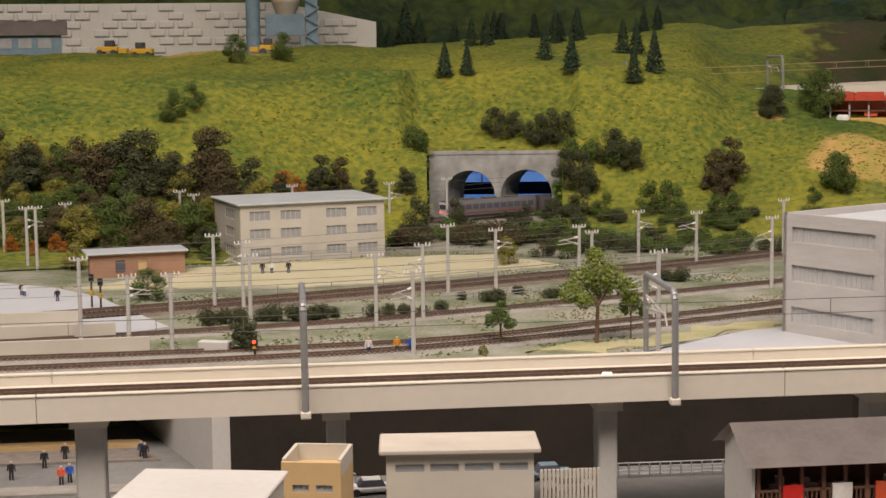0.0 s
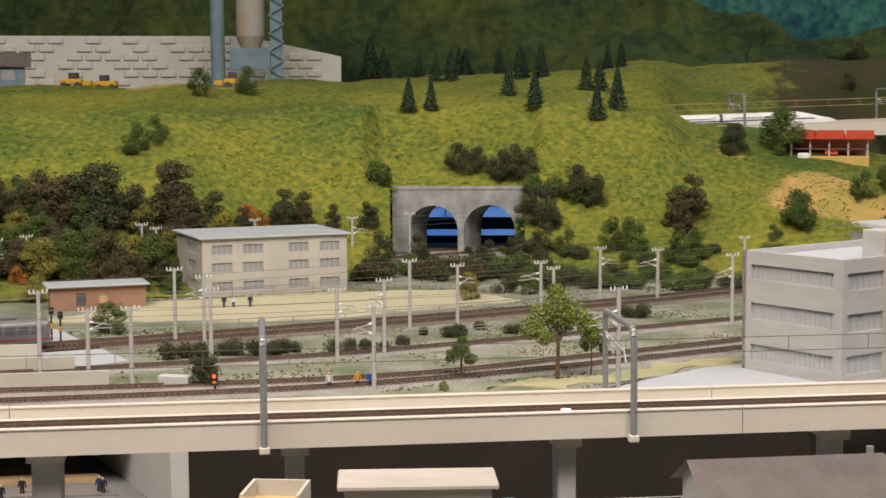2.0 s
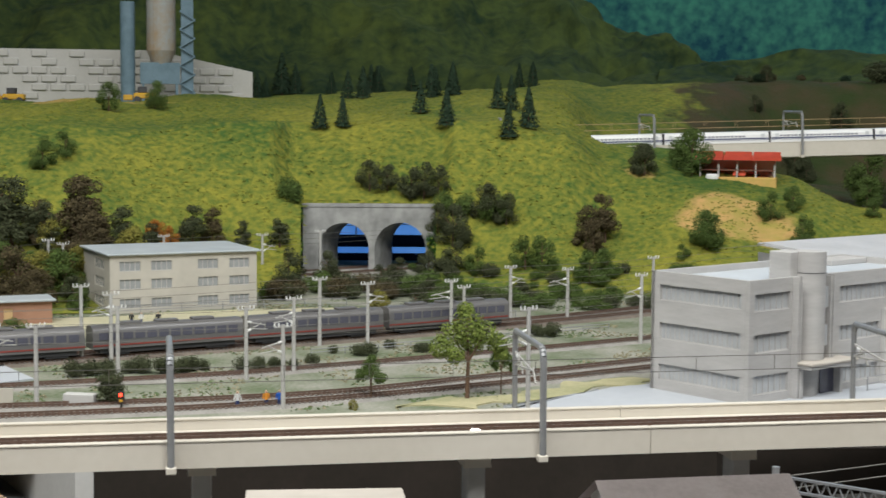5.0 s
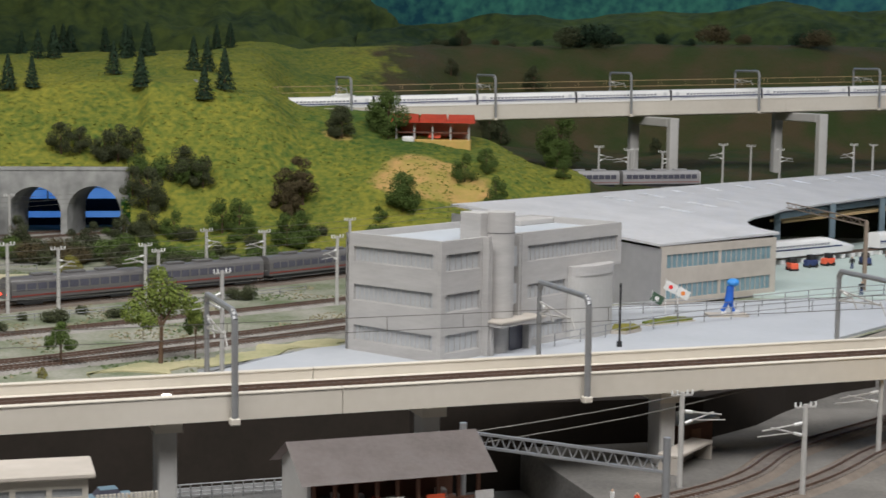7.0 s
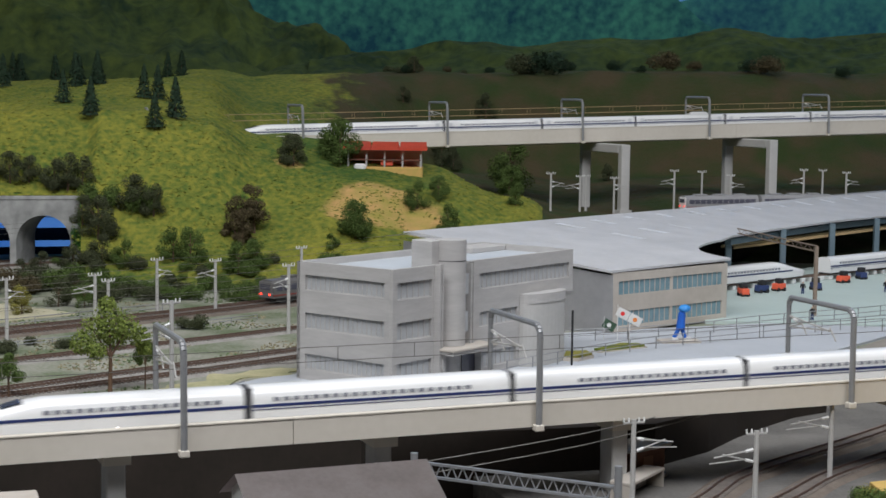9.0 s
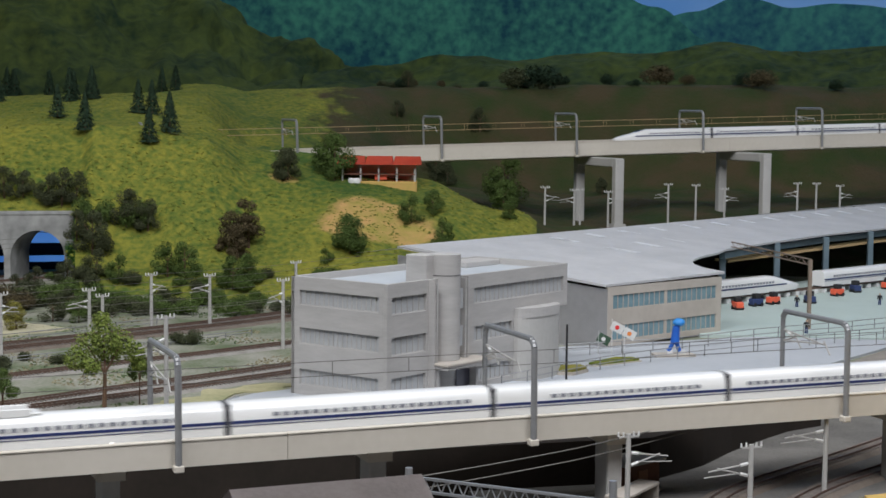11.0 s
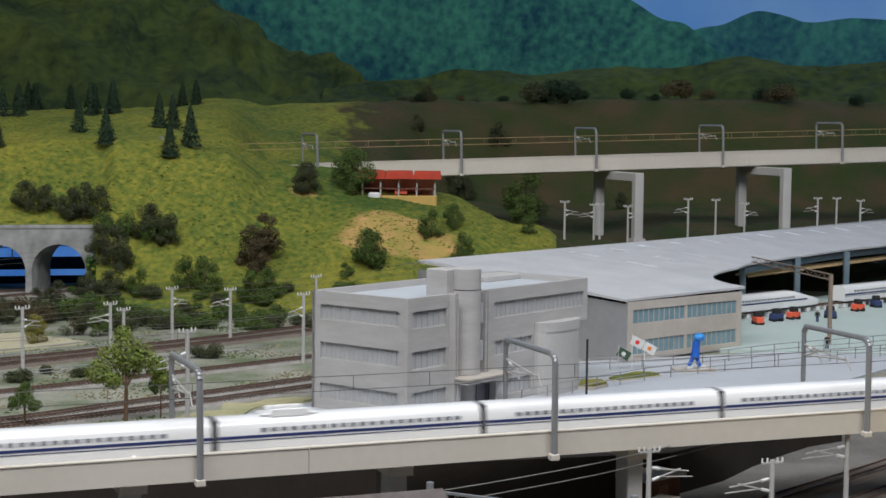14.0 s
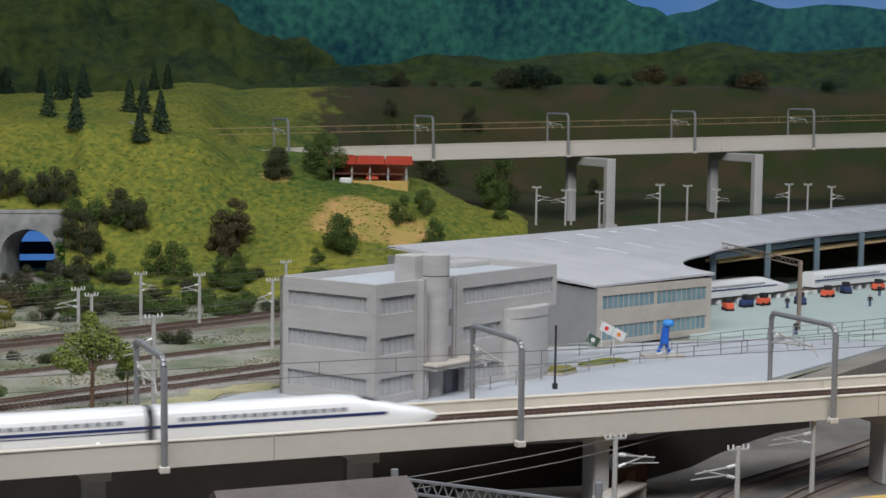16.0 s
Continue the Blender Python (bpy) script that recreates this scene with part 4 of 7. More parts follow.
def depot():
    d = thing("depot_shed", pose(0, 0, 0), "long grey metal-roofed train depot with a glazed end block", "depot")
    c0, c1 = Vector((0.375, 2.741)), Vector((0.606, 2.938))
    u = (c1 - c0).normalized()
    n = Vector((-u.y, u.x))
    L = (c1 - c0).length
    ang = math.degrees(math.atan2(u.y, u.x))
    m = pose(c0.x, c0.y, 0.004, 0, 0, ang)
    holes = [(0.014, 0.148, 0.009, 0.034), (0.154, L - 0.014, 0.009, 0.034), (0.014, 0.148, 0.0615, 0.0855), (0.154, L - 0.014, 0.0615, 0.0855)]
    w = part("end_wall", wall_holes(L, 0.100, holes, 0.005), BEIGE, d)
    w.matrix_basis = m
    for x0, x1, z0, z1 in holes:
        g = windows_row(d, x0, x1, 0, z0, z1, 10, GLASS_BLUE, BEIGE, 0.002)
        g.matrix_basis = m
    gw = sheet([(c0.x, c0.y, 0), (0.025, 3.016, 0), (0.025, 3.016, 0.132), (c0.x, c0.y, 0.101)], [(0, 1, 2, 3)])
    bmesh.ops.solidify(gw, geom=gw.faces[:], thickness=0.003)
    part("gable_wall", gw, SHED_ROOF, d)
    s = part("inner_wall", boxbm(L - 0.004, L, 0.005, 0.16, 0, 0.099), BEIGE, d)
    s.matrix_basis = m
    # roof: ridge along the long hall, eave with a notch where the hall begins
    r0, r1 = Vector((0.025, 3.016)), Vector((2.2, 5.50))
    v = (r1 - r0).normalized()

    def along(k):
        return r0 + v * k
    eave = [(c0.x + u.x * -0.006, c0.y + u.y * -0.006, 0.105), (c1.x + u.x * 0.008, c1.y + u.y * 0.008, 0.1085)]
    for k in range(9):
        f = k / 8
        e = (3 * f * f - 2 * f ** 3)
        p = Vector((0.612, 2.952)).lerp(Vector((0.66, 3.26)), f) + Vector((-0.055 * math.sin(f * math.pi), -0.01 * math.sin(f * math.pi)))
        eave.append((p.x, p.y, 0.1085 + 0.007 * e))
    eave += [(0.70, 3.36, 0.115), (0.82, 3.534, 0.115), (1.04, 3.823, 0.115), (2.1, 4.98, 0.115)]
    rid = []
    for x, y, z in eave:
        k = (Vector((x, y)) - r0).dot(v)
        rid.append((*along(k), 0.144))
    bm = bmesh.new()
    top = [bm.verts.new(p) for p in eave]
    rr = [bm.verts.new(p) for p in rid]
    for i in range(len(eave) - 1):
        bm.faces.new((top[i], top[i + 1], rr[i + 1], rr[i]))
    bmesh.ops.recalc_face_normals(bm, faces=bm.faces)
    bmesh.ops.solidify(bm, geom=bm.faces[:], thickness=0.004)
    part("roof_front", bm, SHED_ROOF, d)
    w2 = Vector((-v.y, v.x))
    a, b = along(0.0), along(2.9)
    far = [(*(a + v * 0.05 + w2 * 0.16), 0.122), (*(b + w2 * 0.32), 0.115), (*b, 0.144), (*a, 0.144)]
    bm = sheet(far, [(0, 1, 2, 3)])
    bmesh.ops.solidify(bm, geom=bm.faces[:], thickness=0.004)
    part("roof_back", bm, SHED_ROOF, d)
    fr = rid[0]
    bm = sheet([(*a, 0.144), (eave[0][0], eave[0][1], 0.105), (fr[0], fr[1], 0.144)], [(0, 1, 2)])
    bmesh.ops.solidify(bm, geom=bm.faces[:], thickness=0.003)
    part("roof_hip", bm, SHED_ROOF, d)
    seam = bmesh.new()
    tube(seam, [(*along(0), 0.1465), (*along(2.9), 0.1465)], 0.002, 6)
    part("ridge_cap", seam, SHED_ROOF, d)
    for k in range(17):
        q = along(0.42 + k * 0.13)
        near = min(eave, key=lambda p: abs((Vector((p[0], p[1])) - q).dot(v)))
        e, drop = Vector((near[0], near[1])), 0.144 - near[2]
        width = abs((e - q).dot(w2))
        for f0, f1 in ((0.12, 0.30),) + (((0.48, 0.68),) if k < 4 else ()):
            p0, p1 = q - w2 * width * f0, q - w2 * width * f1
            h0, h1 = 0.1487 - drop * f0, 0.1487 - drop * f1
            hw = v * 0.011
            sb = sheet([(*(p0 - hw), h0), (*(p0 + hw), h0), (*(p1 + hw), h1), (*(p1 - hw), h1)], [(0, 1, 2, 3)])
            bmesh.ops.solidify(sb, geom=sb.faces[:], thickness=0.0015)
            part("skylight", sb, SKYLIGHT, d)
    for k in range(9):
        p = Vector((0.70, 3.40)).lerp(Vector((1.95, 4.86)), k / 8)
        part("column", boxbm(p.x - 0.006, p.x + 0.006, p.y - 0.006, p.y + 0.006, 0.004, 0.116), mat_blue, d)
    part("valance", prism(bmesh.new(), [(0.70, 3.375), (0.82, 3.55), (1.04, 3.84), (2.1, 5.0), (2.09, 5.01), (1.03, 3.85), (0.81, 3.56), (0.69, 3.385)], 0.098, 0.110), mat_blue, d)
    # Rear wall takes the same dark colour for the dim hall interior.
    part("rear_wall", prism(bmesh.new(), [(0.42, 3.50), (0.70, 3.86), (1.9, 5.2), (1.89, 5.21), (0.69, 3.87), (0.41, 3.51)], 0.0, 0.125), SHADE_WALL, d)
    for k in range(2):
        part("beam", prism(bmesh.new(), [(0.72 - 0.02 * k, 3.44 + 0.03 * k), (1.9, 4.83 + 0.03 * k), (1.9, 4.84 + 0.03 * k), (0.72 - 0.02 * k, 3.45 + 0.03 * k)], 0.084, 0.089), TAN, d)


mat_blue = mat("blue_grey_steel", (0.13, 0.18, 0.21), (0.10, 0.14, 0.17), 30, 0.6)
depot()


def school():
    L, D, H = 0.285, 0.20, 0.108
    o = thing("concrete_block", pose(-1.149, 2.872, 0.0, 0, 0, 36), "weathered beige three-storey concrete block with flat overhanging roof", "building")
    xs = [(0.018, 0.058), (0.078, 0.118), (0.168, 0.208), (0.230, 0.270)]
    zs = [(0.009, 0.027), (0.0445, 0.063), (0.078, 0.0965)]
    holes = [(a, b, c, d) for a, b in xs for c, d in zs]
    part("front_wall", wall_holes(L, H, holes, 0.005), BLOCK, o)
    side = part("side_wall", wall_holes(D - 0.0052, H, [(0.085, 0.155, c, d) for c, d in zs], 0.005), BLOCK, o)
    side.matrix_basis = pose(0, D, 0, 0, 0, -90)
    for h in holes:
        windows_row(o, *h[:2], 0, *h[2:], 4, GLASS_GREY, MAST, 0.0025)
    for c, d in zs:
        w = windows_row(o, 0.085, 0.155, 0, c, d, 5, GLASS_GREY, BLOCK, 0.002)
        w.matrix_basis = pose(0, D, 0, 0, 0, -90)
    part("inner_core", boxbm(0.012, L, 0.012, D, 0.0, H - 0.004), BLOCK, o)
    part("roof", boxbm(-0.007, L + 0.007, -0.007, D + 0.007, H, H + 0.004, bevel=0.001), BLOCK_ROOF, o)


school()


def brick_shed():
    o = thing("brick_shed", pose(-1.338, 2.630, 0, 0, 0, 33), "small red-brick shed with flat grey roof beside the yard", "shed")
    L, D, H = 0.168, 0.066, 0.041
    holes = [(0.045, 0.062, 0.008, 0.03), (0.085, 0.10, 0.0, 0.030)]
    part("wall", wall_holes(L, H, holes, 0.004), BRICK, o)
    part("core", boxbm(0.004, L - 0.001, 0.005, D, 0, H), BRICK, o)
    part("window", boxbm(0.045, 0.062, 0.002, 0.004, 0.008, 0.03), TRAIN_GLASS, o)
    part("door", boxbm(0.085, 0.10, 0.002, 0.004, 0, 0.03), TAN, o)
    e = part("panel", boxbm(0, 0.03, 0, 0.0015, 0.006, 0.034), TAN, o)
    e.matrix_basis = pose(L + 0.002, 0.015, 0, 0, 0, 90)
    part("roof", boxbm(-0.006, L + 0.006, -0.008, D + 0.006, H, H + 0.004, bevel=0.001), BLOCK_ROOF, o)


brick_shed()


def tunnel():
    o = thing("tunnel_portal", pose(-0.872, 3.742, 0.0, 0, 0, 12.5), "weathered grey concrete double tunnel portal with two arches", "tunnel portal")
    H, D = 0.156, 0.13
    lean = 0.042
    # wall with two arches
    bm = bmesh.new()
    arches = [(-0.046, 0.0585), (0.086, 0.0595)]
    z_s = 0.056

    def arch_z(x):
        for c, r in arches:
            if abs(x - c) < r:
                return z_s + math.sqrt(max(0, r * r - (x - c) ** 2))
        return 0.0
    X0, X1 = -0.140, 0.166
    xs = sorted({X0, X1, *[c + r * math.cos(math.pi * k / 20) for c, r in arches for k in range(21)]})
    for a, b in zip(xs, xs[1:]):
        inside = any(abs((a + b) / 2 - c) < r for c, r in arches)
        za, zb = (arch_z(a) if inside else 0), (arch_z(b) if inside else 0)
        if inside:
            za, zb = max(za, z_s), max(zb, z_s)
        vs = [bm.verts.new(p) for p in ((a, 0, za), (b, 0, zb), (b, 0, H), (a, 0, H), (a + lean, D, za), (b + lean, D, zb), (b + lean, D, H), (a + lean, D, H))]
        for f in ((0, 1, 2, 3), (5, 4, 7, 6), (3, 2, 6, 7), (0, 4, 5, 1)):
            bm.faces.new([vs[i] for i in f])
    for c, r in arches:
        for x in (c - r, c + r):
            vs = [bm.verts.new(p) for p in ((x, 0, 0), (x + lean, D, 0), (x + lean, D, z_s), (x, 0, z_s))]
            bm.faces.new(vs)
    for x in (X0, X1):
        bm.faces.new([bm.verts.new(p) for p in ((x, 0, 0), (x + lean, D, 0), (x + lean, D, H), (x, 0, H))])
    bmesh.ops.remove_doubles(bm, verts=bm.verts, dist=1e-5)
    part("portal_wall", bm, PORTAL, o)
    part("coping", boxbm(X0 - 0.002, X1 + 0.002, -0.002, 0.055, H - 0.005, H + 0.0035, bevel=0.001), PORTAL, o)
    # Backdrop panel and strip glow by themselves in place of light falling on them.
    part("arch_backdrop", boxbm(-0.15, 0.24, 0.27, 0.28, 0.066, 0.125), TUNNEL_BLUE_GLOW, o)
    part("tunnel_lining", boxbm(-0.16, 0.25, 0.285, 0.29, 0.0, 0.14), BLACK, o)
    part("blue_glow_strip", boxbm(-0.15, 0.24, 0.25, 0.26, 0.022, 0.036), TUNNEL_BLUE_GLOW, o)
    bm = bmesh.new()
    for x in (-0.02, 0.16):
        rod(bm, (x, 0.24, 0.118), (x, 0.24, 0.064), 0.0015, 5)
    rod(bm, (-0.14, 0.24, 0.086), (0.22, 0.24, 0.104), 0.001, 5)
    rod(bm, (-0.14, 0.24, 0.103), (0.22, 0.24, 0.090), 0.001, 5)
    part("tunnel_wire", bm, WIRE, o)


tunnel()


def grass_lip():
    """The rounded edge of turf that hangs over the top of the tunnel portal."""
    bm = bmesh.new()
    rows = []
    for i in range(41):
        x = -0.150 + 0.33 * i / 40
        row = []
        for y, z in ((0.012, 0.150), (0.014, 0.162), (0.045, 0.170), (0.10, 0.176), (0.16, 0.170)):
            n = noise.noise(Vector((x * 40, y * 40, 3.0)))
            row.append(bm.verts.new((x + 0.32 * y, y + 0.004 * n, z + 0.004 * n)))
        rows.append(row)
    for a, b in zip(rows, rows[1:]):
        for j in range(4):
            bm.faces.new((a[j], b[j], b[j + 1], a[j + 1])).smooth = True
    ob = part("turf_edge", bm, GRASS)
    ob.matrix_world = pose(-0.872, 3.742, 0.0, 0, 0, 12.5)
    tagged(ob, "rounded grass edge above the tunnel portal", "turf", kind="structure")


grass_lip()


def quarry_wall():
    o = thing("retaining_wall", pose(0, 0, 0), "pale concrete-block retaining wall on the plateau", "wall", kind="structure")
    rnd = random.Random(4)
    d = 5.9
    a0, a1 = -33.0, -16.9

    def top(az):
        return 0.57 if az < -20.2 else 0.57 - 0.072 * (az + 20.2) / 3.3
    bm = bmesh.new()
    k = 60
    pts = []
    for i in range(k):
        p, q = a0 + (a1 - a0) * i / k, a0 + (a1 - a0) * (i + 1) / k
        xy = [(dd * math.sin(radians(z)), dd * math.cos(radians(z))) for dd, z in ((d, p), (d, q), (d + 0.06, q), (d + 0.06, p))]
        lo = [bm.verts.new((x, y, 0.37)) for x, y in xy]
        hi = [bm.verts.new((x, y, top(z))) for (x, y), z in zip(xy, (p, q, q, p))]
        for f in ((lo[0], lo[1], hi[1], hi[0]), (hi[0], hi[1], hi[2], hi[3]), (lo[2], lo[3], hi[3], hi[2])):
            bm.faces.new(f)
    part("wall_body", bm, PALE, o)
    blk = part("block", boxbm(-0.026, 0.026, -0.006, 0.004, 0, 0.024, bevel=0.003), PALE, o)
    first = True
    for row in range(6):
        z = 0.398 + row * 0.029
        az = a0 + (0.3 if row % 2 else 0)
        while az < -17.4:
            if z + 0.026 < top(az + 0.3):
                if rnd.random() < 0.72:
                    p = (d - 0.002) * math.sin(radians(az)), (d - 0.002) * math.cos(radians(az))
                    if first:
                        at(blk, *p, z, -az)
                        first = False
                    else:
                        share("block", blk, o, *p, z, -az)
            az += 0.62
    return o


quarry_wall()


def polar(az, d, z=None):
    x, y = d * math.sin(radians(az)), d * math.cos(radians(az))
    return x, y, (hill_z(x, y) if z is None else z)


RUST = mat("stained_steel", (0.30, 0.33, 0.34), (0.30, 0.20, 0.10), 14, 0.7, 0.2, fine=60)
BLUE_STEEL = mat("faded_blue_steel", (0.16, 0.24, 0.30), (0.10, 0.16, 0.20), 30, 0.7)
YELLOW = mat("construction_yellow", (0.62, 0.36, 0.03), (0.5, 0.28, 0.03), 40, 0.5)


def plant():
    x, y, z = polar(-20.9, 5.62)
    o = thing("concrete_plant", pose(x, y, z, 0, 0, 21), "faded blue concrete mixing plant with stained silo", "silo plant")
    part("silo", rodbm((0.09, 0, 0.17), (0.09, 0, 0.36), 0.048, 24), RUST, o)
    part("silo_cap", rodbm((0.09, 0, 0.36), (0.09, 0, 0.38), 0.048, 24, r2=0.02), RUST, o)
    part("silo_cone", rodbm((0.09, 0, 0.10), (0.09, 0, 0.17), 0.02, 24, r2=0.048), RUST, o)
    part("silo", rodbm((-0.02, 0, 0.0), (-0.02, 0, 0.33), 0.024, 16), BLUE_STEEL, o)
    part("hoist_tower", boxbm(0.155, 0.195, -0.02, 0.02, 0, 0.37), BLUE_STEEL, o)
    part("hoist_head", rodbm((0.175, 0, 0.36), (0.175, 0, 0.39), 0.033, 12), BLUE_STEEL, o)
    part("mixer_house", boxbm(0.02, 0.15, -0.03, 0.03, 0.06, 0.13), BLUE_STEEL, o)
    for px in (0.03, 0.14):
        for py in (-0.025, 0.025):
            part("leg", boxbm(px - 0.004, px + 0.004, py - 0.004, py + 0.004, 0, 0.06), BLUE_STEEL, o)
    bm = bmesh.new()
    for k in range(10):
        za, zb = 0.03 * k, 0.03 * (k + 1)
        rod(bm, (0.15 + 0.05 * (k % 2), -0.03, za), (0.2 - 0.05 * (k % 2), -0.03, zb), 0.003, 5)
    part("stair", bm, BLUE_STEEL, o)


plant()


def site_house():
    x, y, z = polar(-28.8, 5.4)
    o = thing("site_office", pose(x, y, z, 0, 0, 27), "blue wooden site hut with a brown gabled roof", "hut")
    part("wall", boxbm(-0.16, 0.12, -0.05, 0.05, 0, 0.075), BLUE_STEEL, o)
    bm = sheet([(-0.18, -0.065, 0.07), (0.14, -0.065, 0.07), (0.14, 0, 0.115), (-0.18, 0, 0.115), (-0.18, 0.065, 0.07), (0.14, 0.065, 0.07)], [(0, 1, 2, 3), (3, 2, 5, 4)])
    bmesh.ops.solidify(bm, geom=bm.faces[:], thickness=0.005)
    part("roof", bm, BROWN_ROOF, o)
    for k in range(4):
        part("window", boxbm(-0.13 + 0.06 * k, -0.09 + 0.06 * k, -0.0515, -0.05, 0.03, 0.06), GLASS_GREY, o)


site_house()


def digger(az, d, rz, label, colour):
    x, y, z = polar(az, d)
    o = thing("construction_vehicle", pose(x, y, z, 0, 0, rz), label, "vehicle", "site vehicles")
    part("body", boxbm(-0.04, 0.03, -0.017, 0.017, 0.014, 0.032, bevel=0.003), colour, o)
    part("cab", boxbm(-0.012, 0.016, -0.015, 0.015, 0.032, 0.052, bevel=0.002), TRAIN_DARK, o)
    part("bucket", boxbm(0.032, 0.062, -0.017, 0.017, 0.008, 0.026, bevel=0.003), colour, o)
    for px in (-0.027, 0.018):
        for py in (-0.017, 0.017):
            part("wheel", rodbm((px, py - 0.004, 0.011), (px, py + 0.004, 0.011), 0.011, 14), TRAIN_DARK, o)


digger(-25.95, 5.55, 10, "yellow and black wheel loader on the quarry road", YELLOW)
digger(-24.9, 5.55, 190, "orange wheel loader on the quarry road", YELLOW)
digger(-20.6, 5.35, 200, "yellow mixer truck below the concrete plant", YELLOW)


def red_house():
    x, y, z = polar(-0.25, 4.16)
    z -= 0.002
    o = thing("red_roofed_house", pose(x, y, z, 0, 0, -2), "open timber rest house under a bright red tin roof", "house")
    part("platform", boxbm(-0.10, 0.095, -0.045, 0.05, -0.03, 0.002, bevel=0.002), EARTH, o)
    for px in (-0.09, -0.045, 0.0, 0.045, 0.09):
        for py in (-0.04, 0.04):
            part("post", boxbm(px - 0.002, px + 0.002, py - 0.002, py + 0.002, 0.002, 0.045), MAST, o)
    part("back_wall", boxbm(-0.09, 0.09, 0.036, 0.04, 0.002, 0.045), BEIGE, o)
    part("rail", boxbm(-0.09, 0.09, -0.042, -0.039, 0.018, 0.021), BROWN_WOOD, o)
    for k in range(3):
        x0 = -0.104 + k * 0.07
        bm = sheet([(x0, -0.058, 0.044), (x0 + 0.0697, -0.058, 0.044), (x0 + 0.067, 0, 0.064), (x0 + 0.003, 0, 0.064), (x0, 0.058, 0.044), (x0 + 0.0697, 0.058, 0.044)], [(0, 1, 2, 3), (3, 2, 5, 4), (0, 3, 4), (1, 5, 2)])
        bmesh.ops.solidify(bm, geom=bm.faces[:], thickness=0.003)
        part("roof", bm, RED_ROOF, o)
    part("red_bench", boxbm(-0.01, 0.02, -0.034, -0.022, 0.006, 0.02), RED_ROOF, o)
    part("white_cover", boxbm(-0.075, -0.045, -0.06, -0.045, -0.006, 0.01, bevel=0.004), HEAD, o)
    return o


red_house()


# ---- front street ----
def front_block():
    o = thing("white_shop", pose(*plan(0.070, 1.395), -0.09, 0, 0, 16), "cream two-storey shop building with a thin flat roof", "shop")
    W, D, H = 0.128, 0.055, 0.134
    holes = [(0.008 + 0.03 * k, 0.033 + 0.03 * k, 0.118, 0.125) for k in range(4)] + [(0.012, 0.034, 0.086, 0.093), (0.038, 0.058, 0.086, 0.093), (0.078, 0.098, 0.086, 0.093), (0.102, 0.122, 0.086, 0.093)]
    part("front_wall", wall_holes(W, H, holes, 0.004), CREAM, o)
    part("core", boxbm(0.001, W - 0.001, 0.006, D, 0, H), CREAM, o)
    for h in holes:
        windows_row(o, *h[:2], 0, *h[2:], 3, GLASS_GREY, GLASS_GREY, 0.002)
    part("roof", boxbm(-0.006, W + 0.006, -0.006, D + 0.004, H, H + 0.005, bevel=0.0012), BEIGE, o)
    o = thing("tan_building", pose(*plan(-0.020, 1.345), -0.09, 0, 0, 8), "narrow tan building with a flat walled roof", "building")
    W, D, H = 0.050, 0.06, 0.143
    holes = [(0.009, 0.023, 0.118, 0.124), (0.029, 0.043, 0.118, 0.124)]
    part("wall", wall_holes(W, H, holes, 0.004), TAN, o)
    part("core", boxbm(0.0, W, 0.005, D, 0, H - 0.012), TAN, o)
    for h in holes:
        windows_row(o, *h[:2], 0, *h[2:], 3, GLASS_GREY, GLASS_GREY, 0.002)
    for a in ((0, 0.003, 0.004, D), (W - 0.003, W, 0.004, D), (0.003, W - 0.003, D - 0.003, D)):
        part("parapet", boxbm(*a, H - 0.012, H + 0.002), CREAM, o)
    o = thing("pale_hall", pose(*plan(-0.140, 1.28), -0.09, 0, 0, 8), "long low pale building with a plain light roof", "building")
    part("wall", boxbm(0, 0.112, 0, 0.06, 0, 0.140), CREAM, o)
    part("roof", boxbm(-0.004, 0.116, -0.03, 0.062, 0.140, 0.143, bevel=0.001), PALE, o)


front_block()


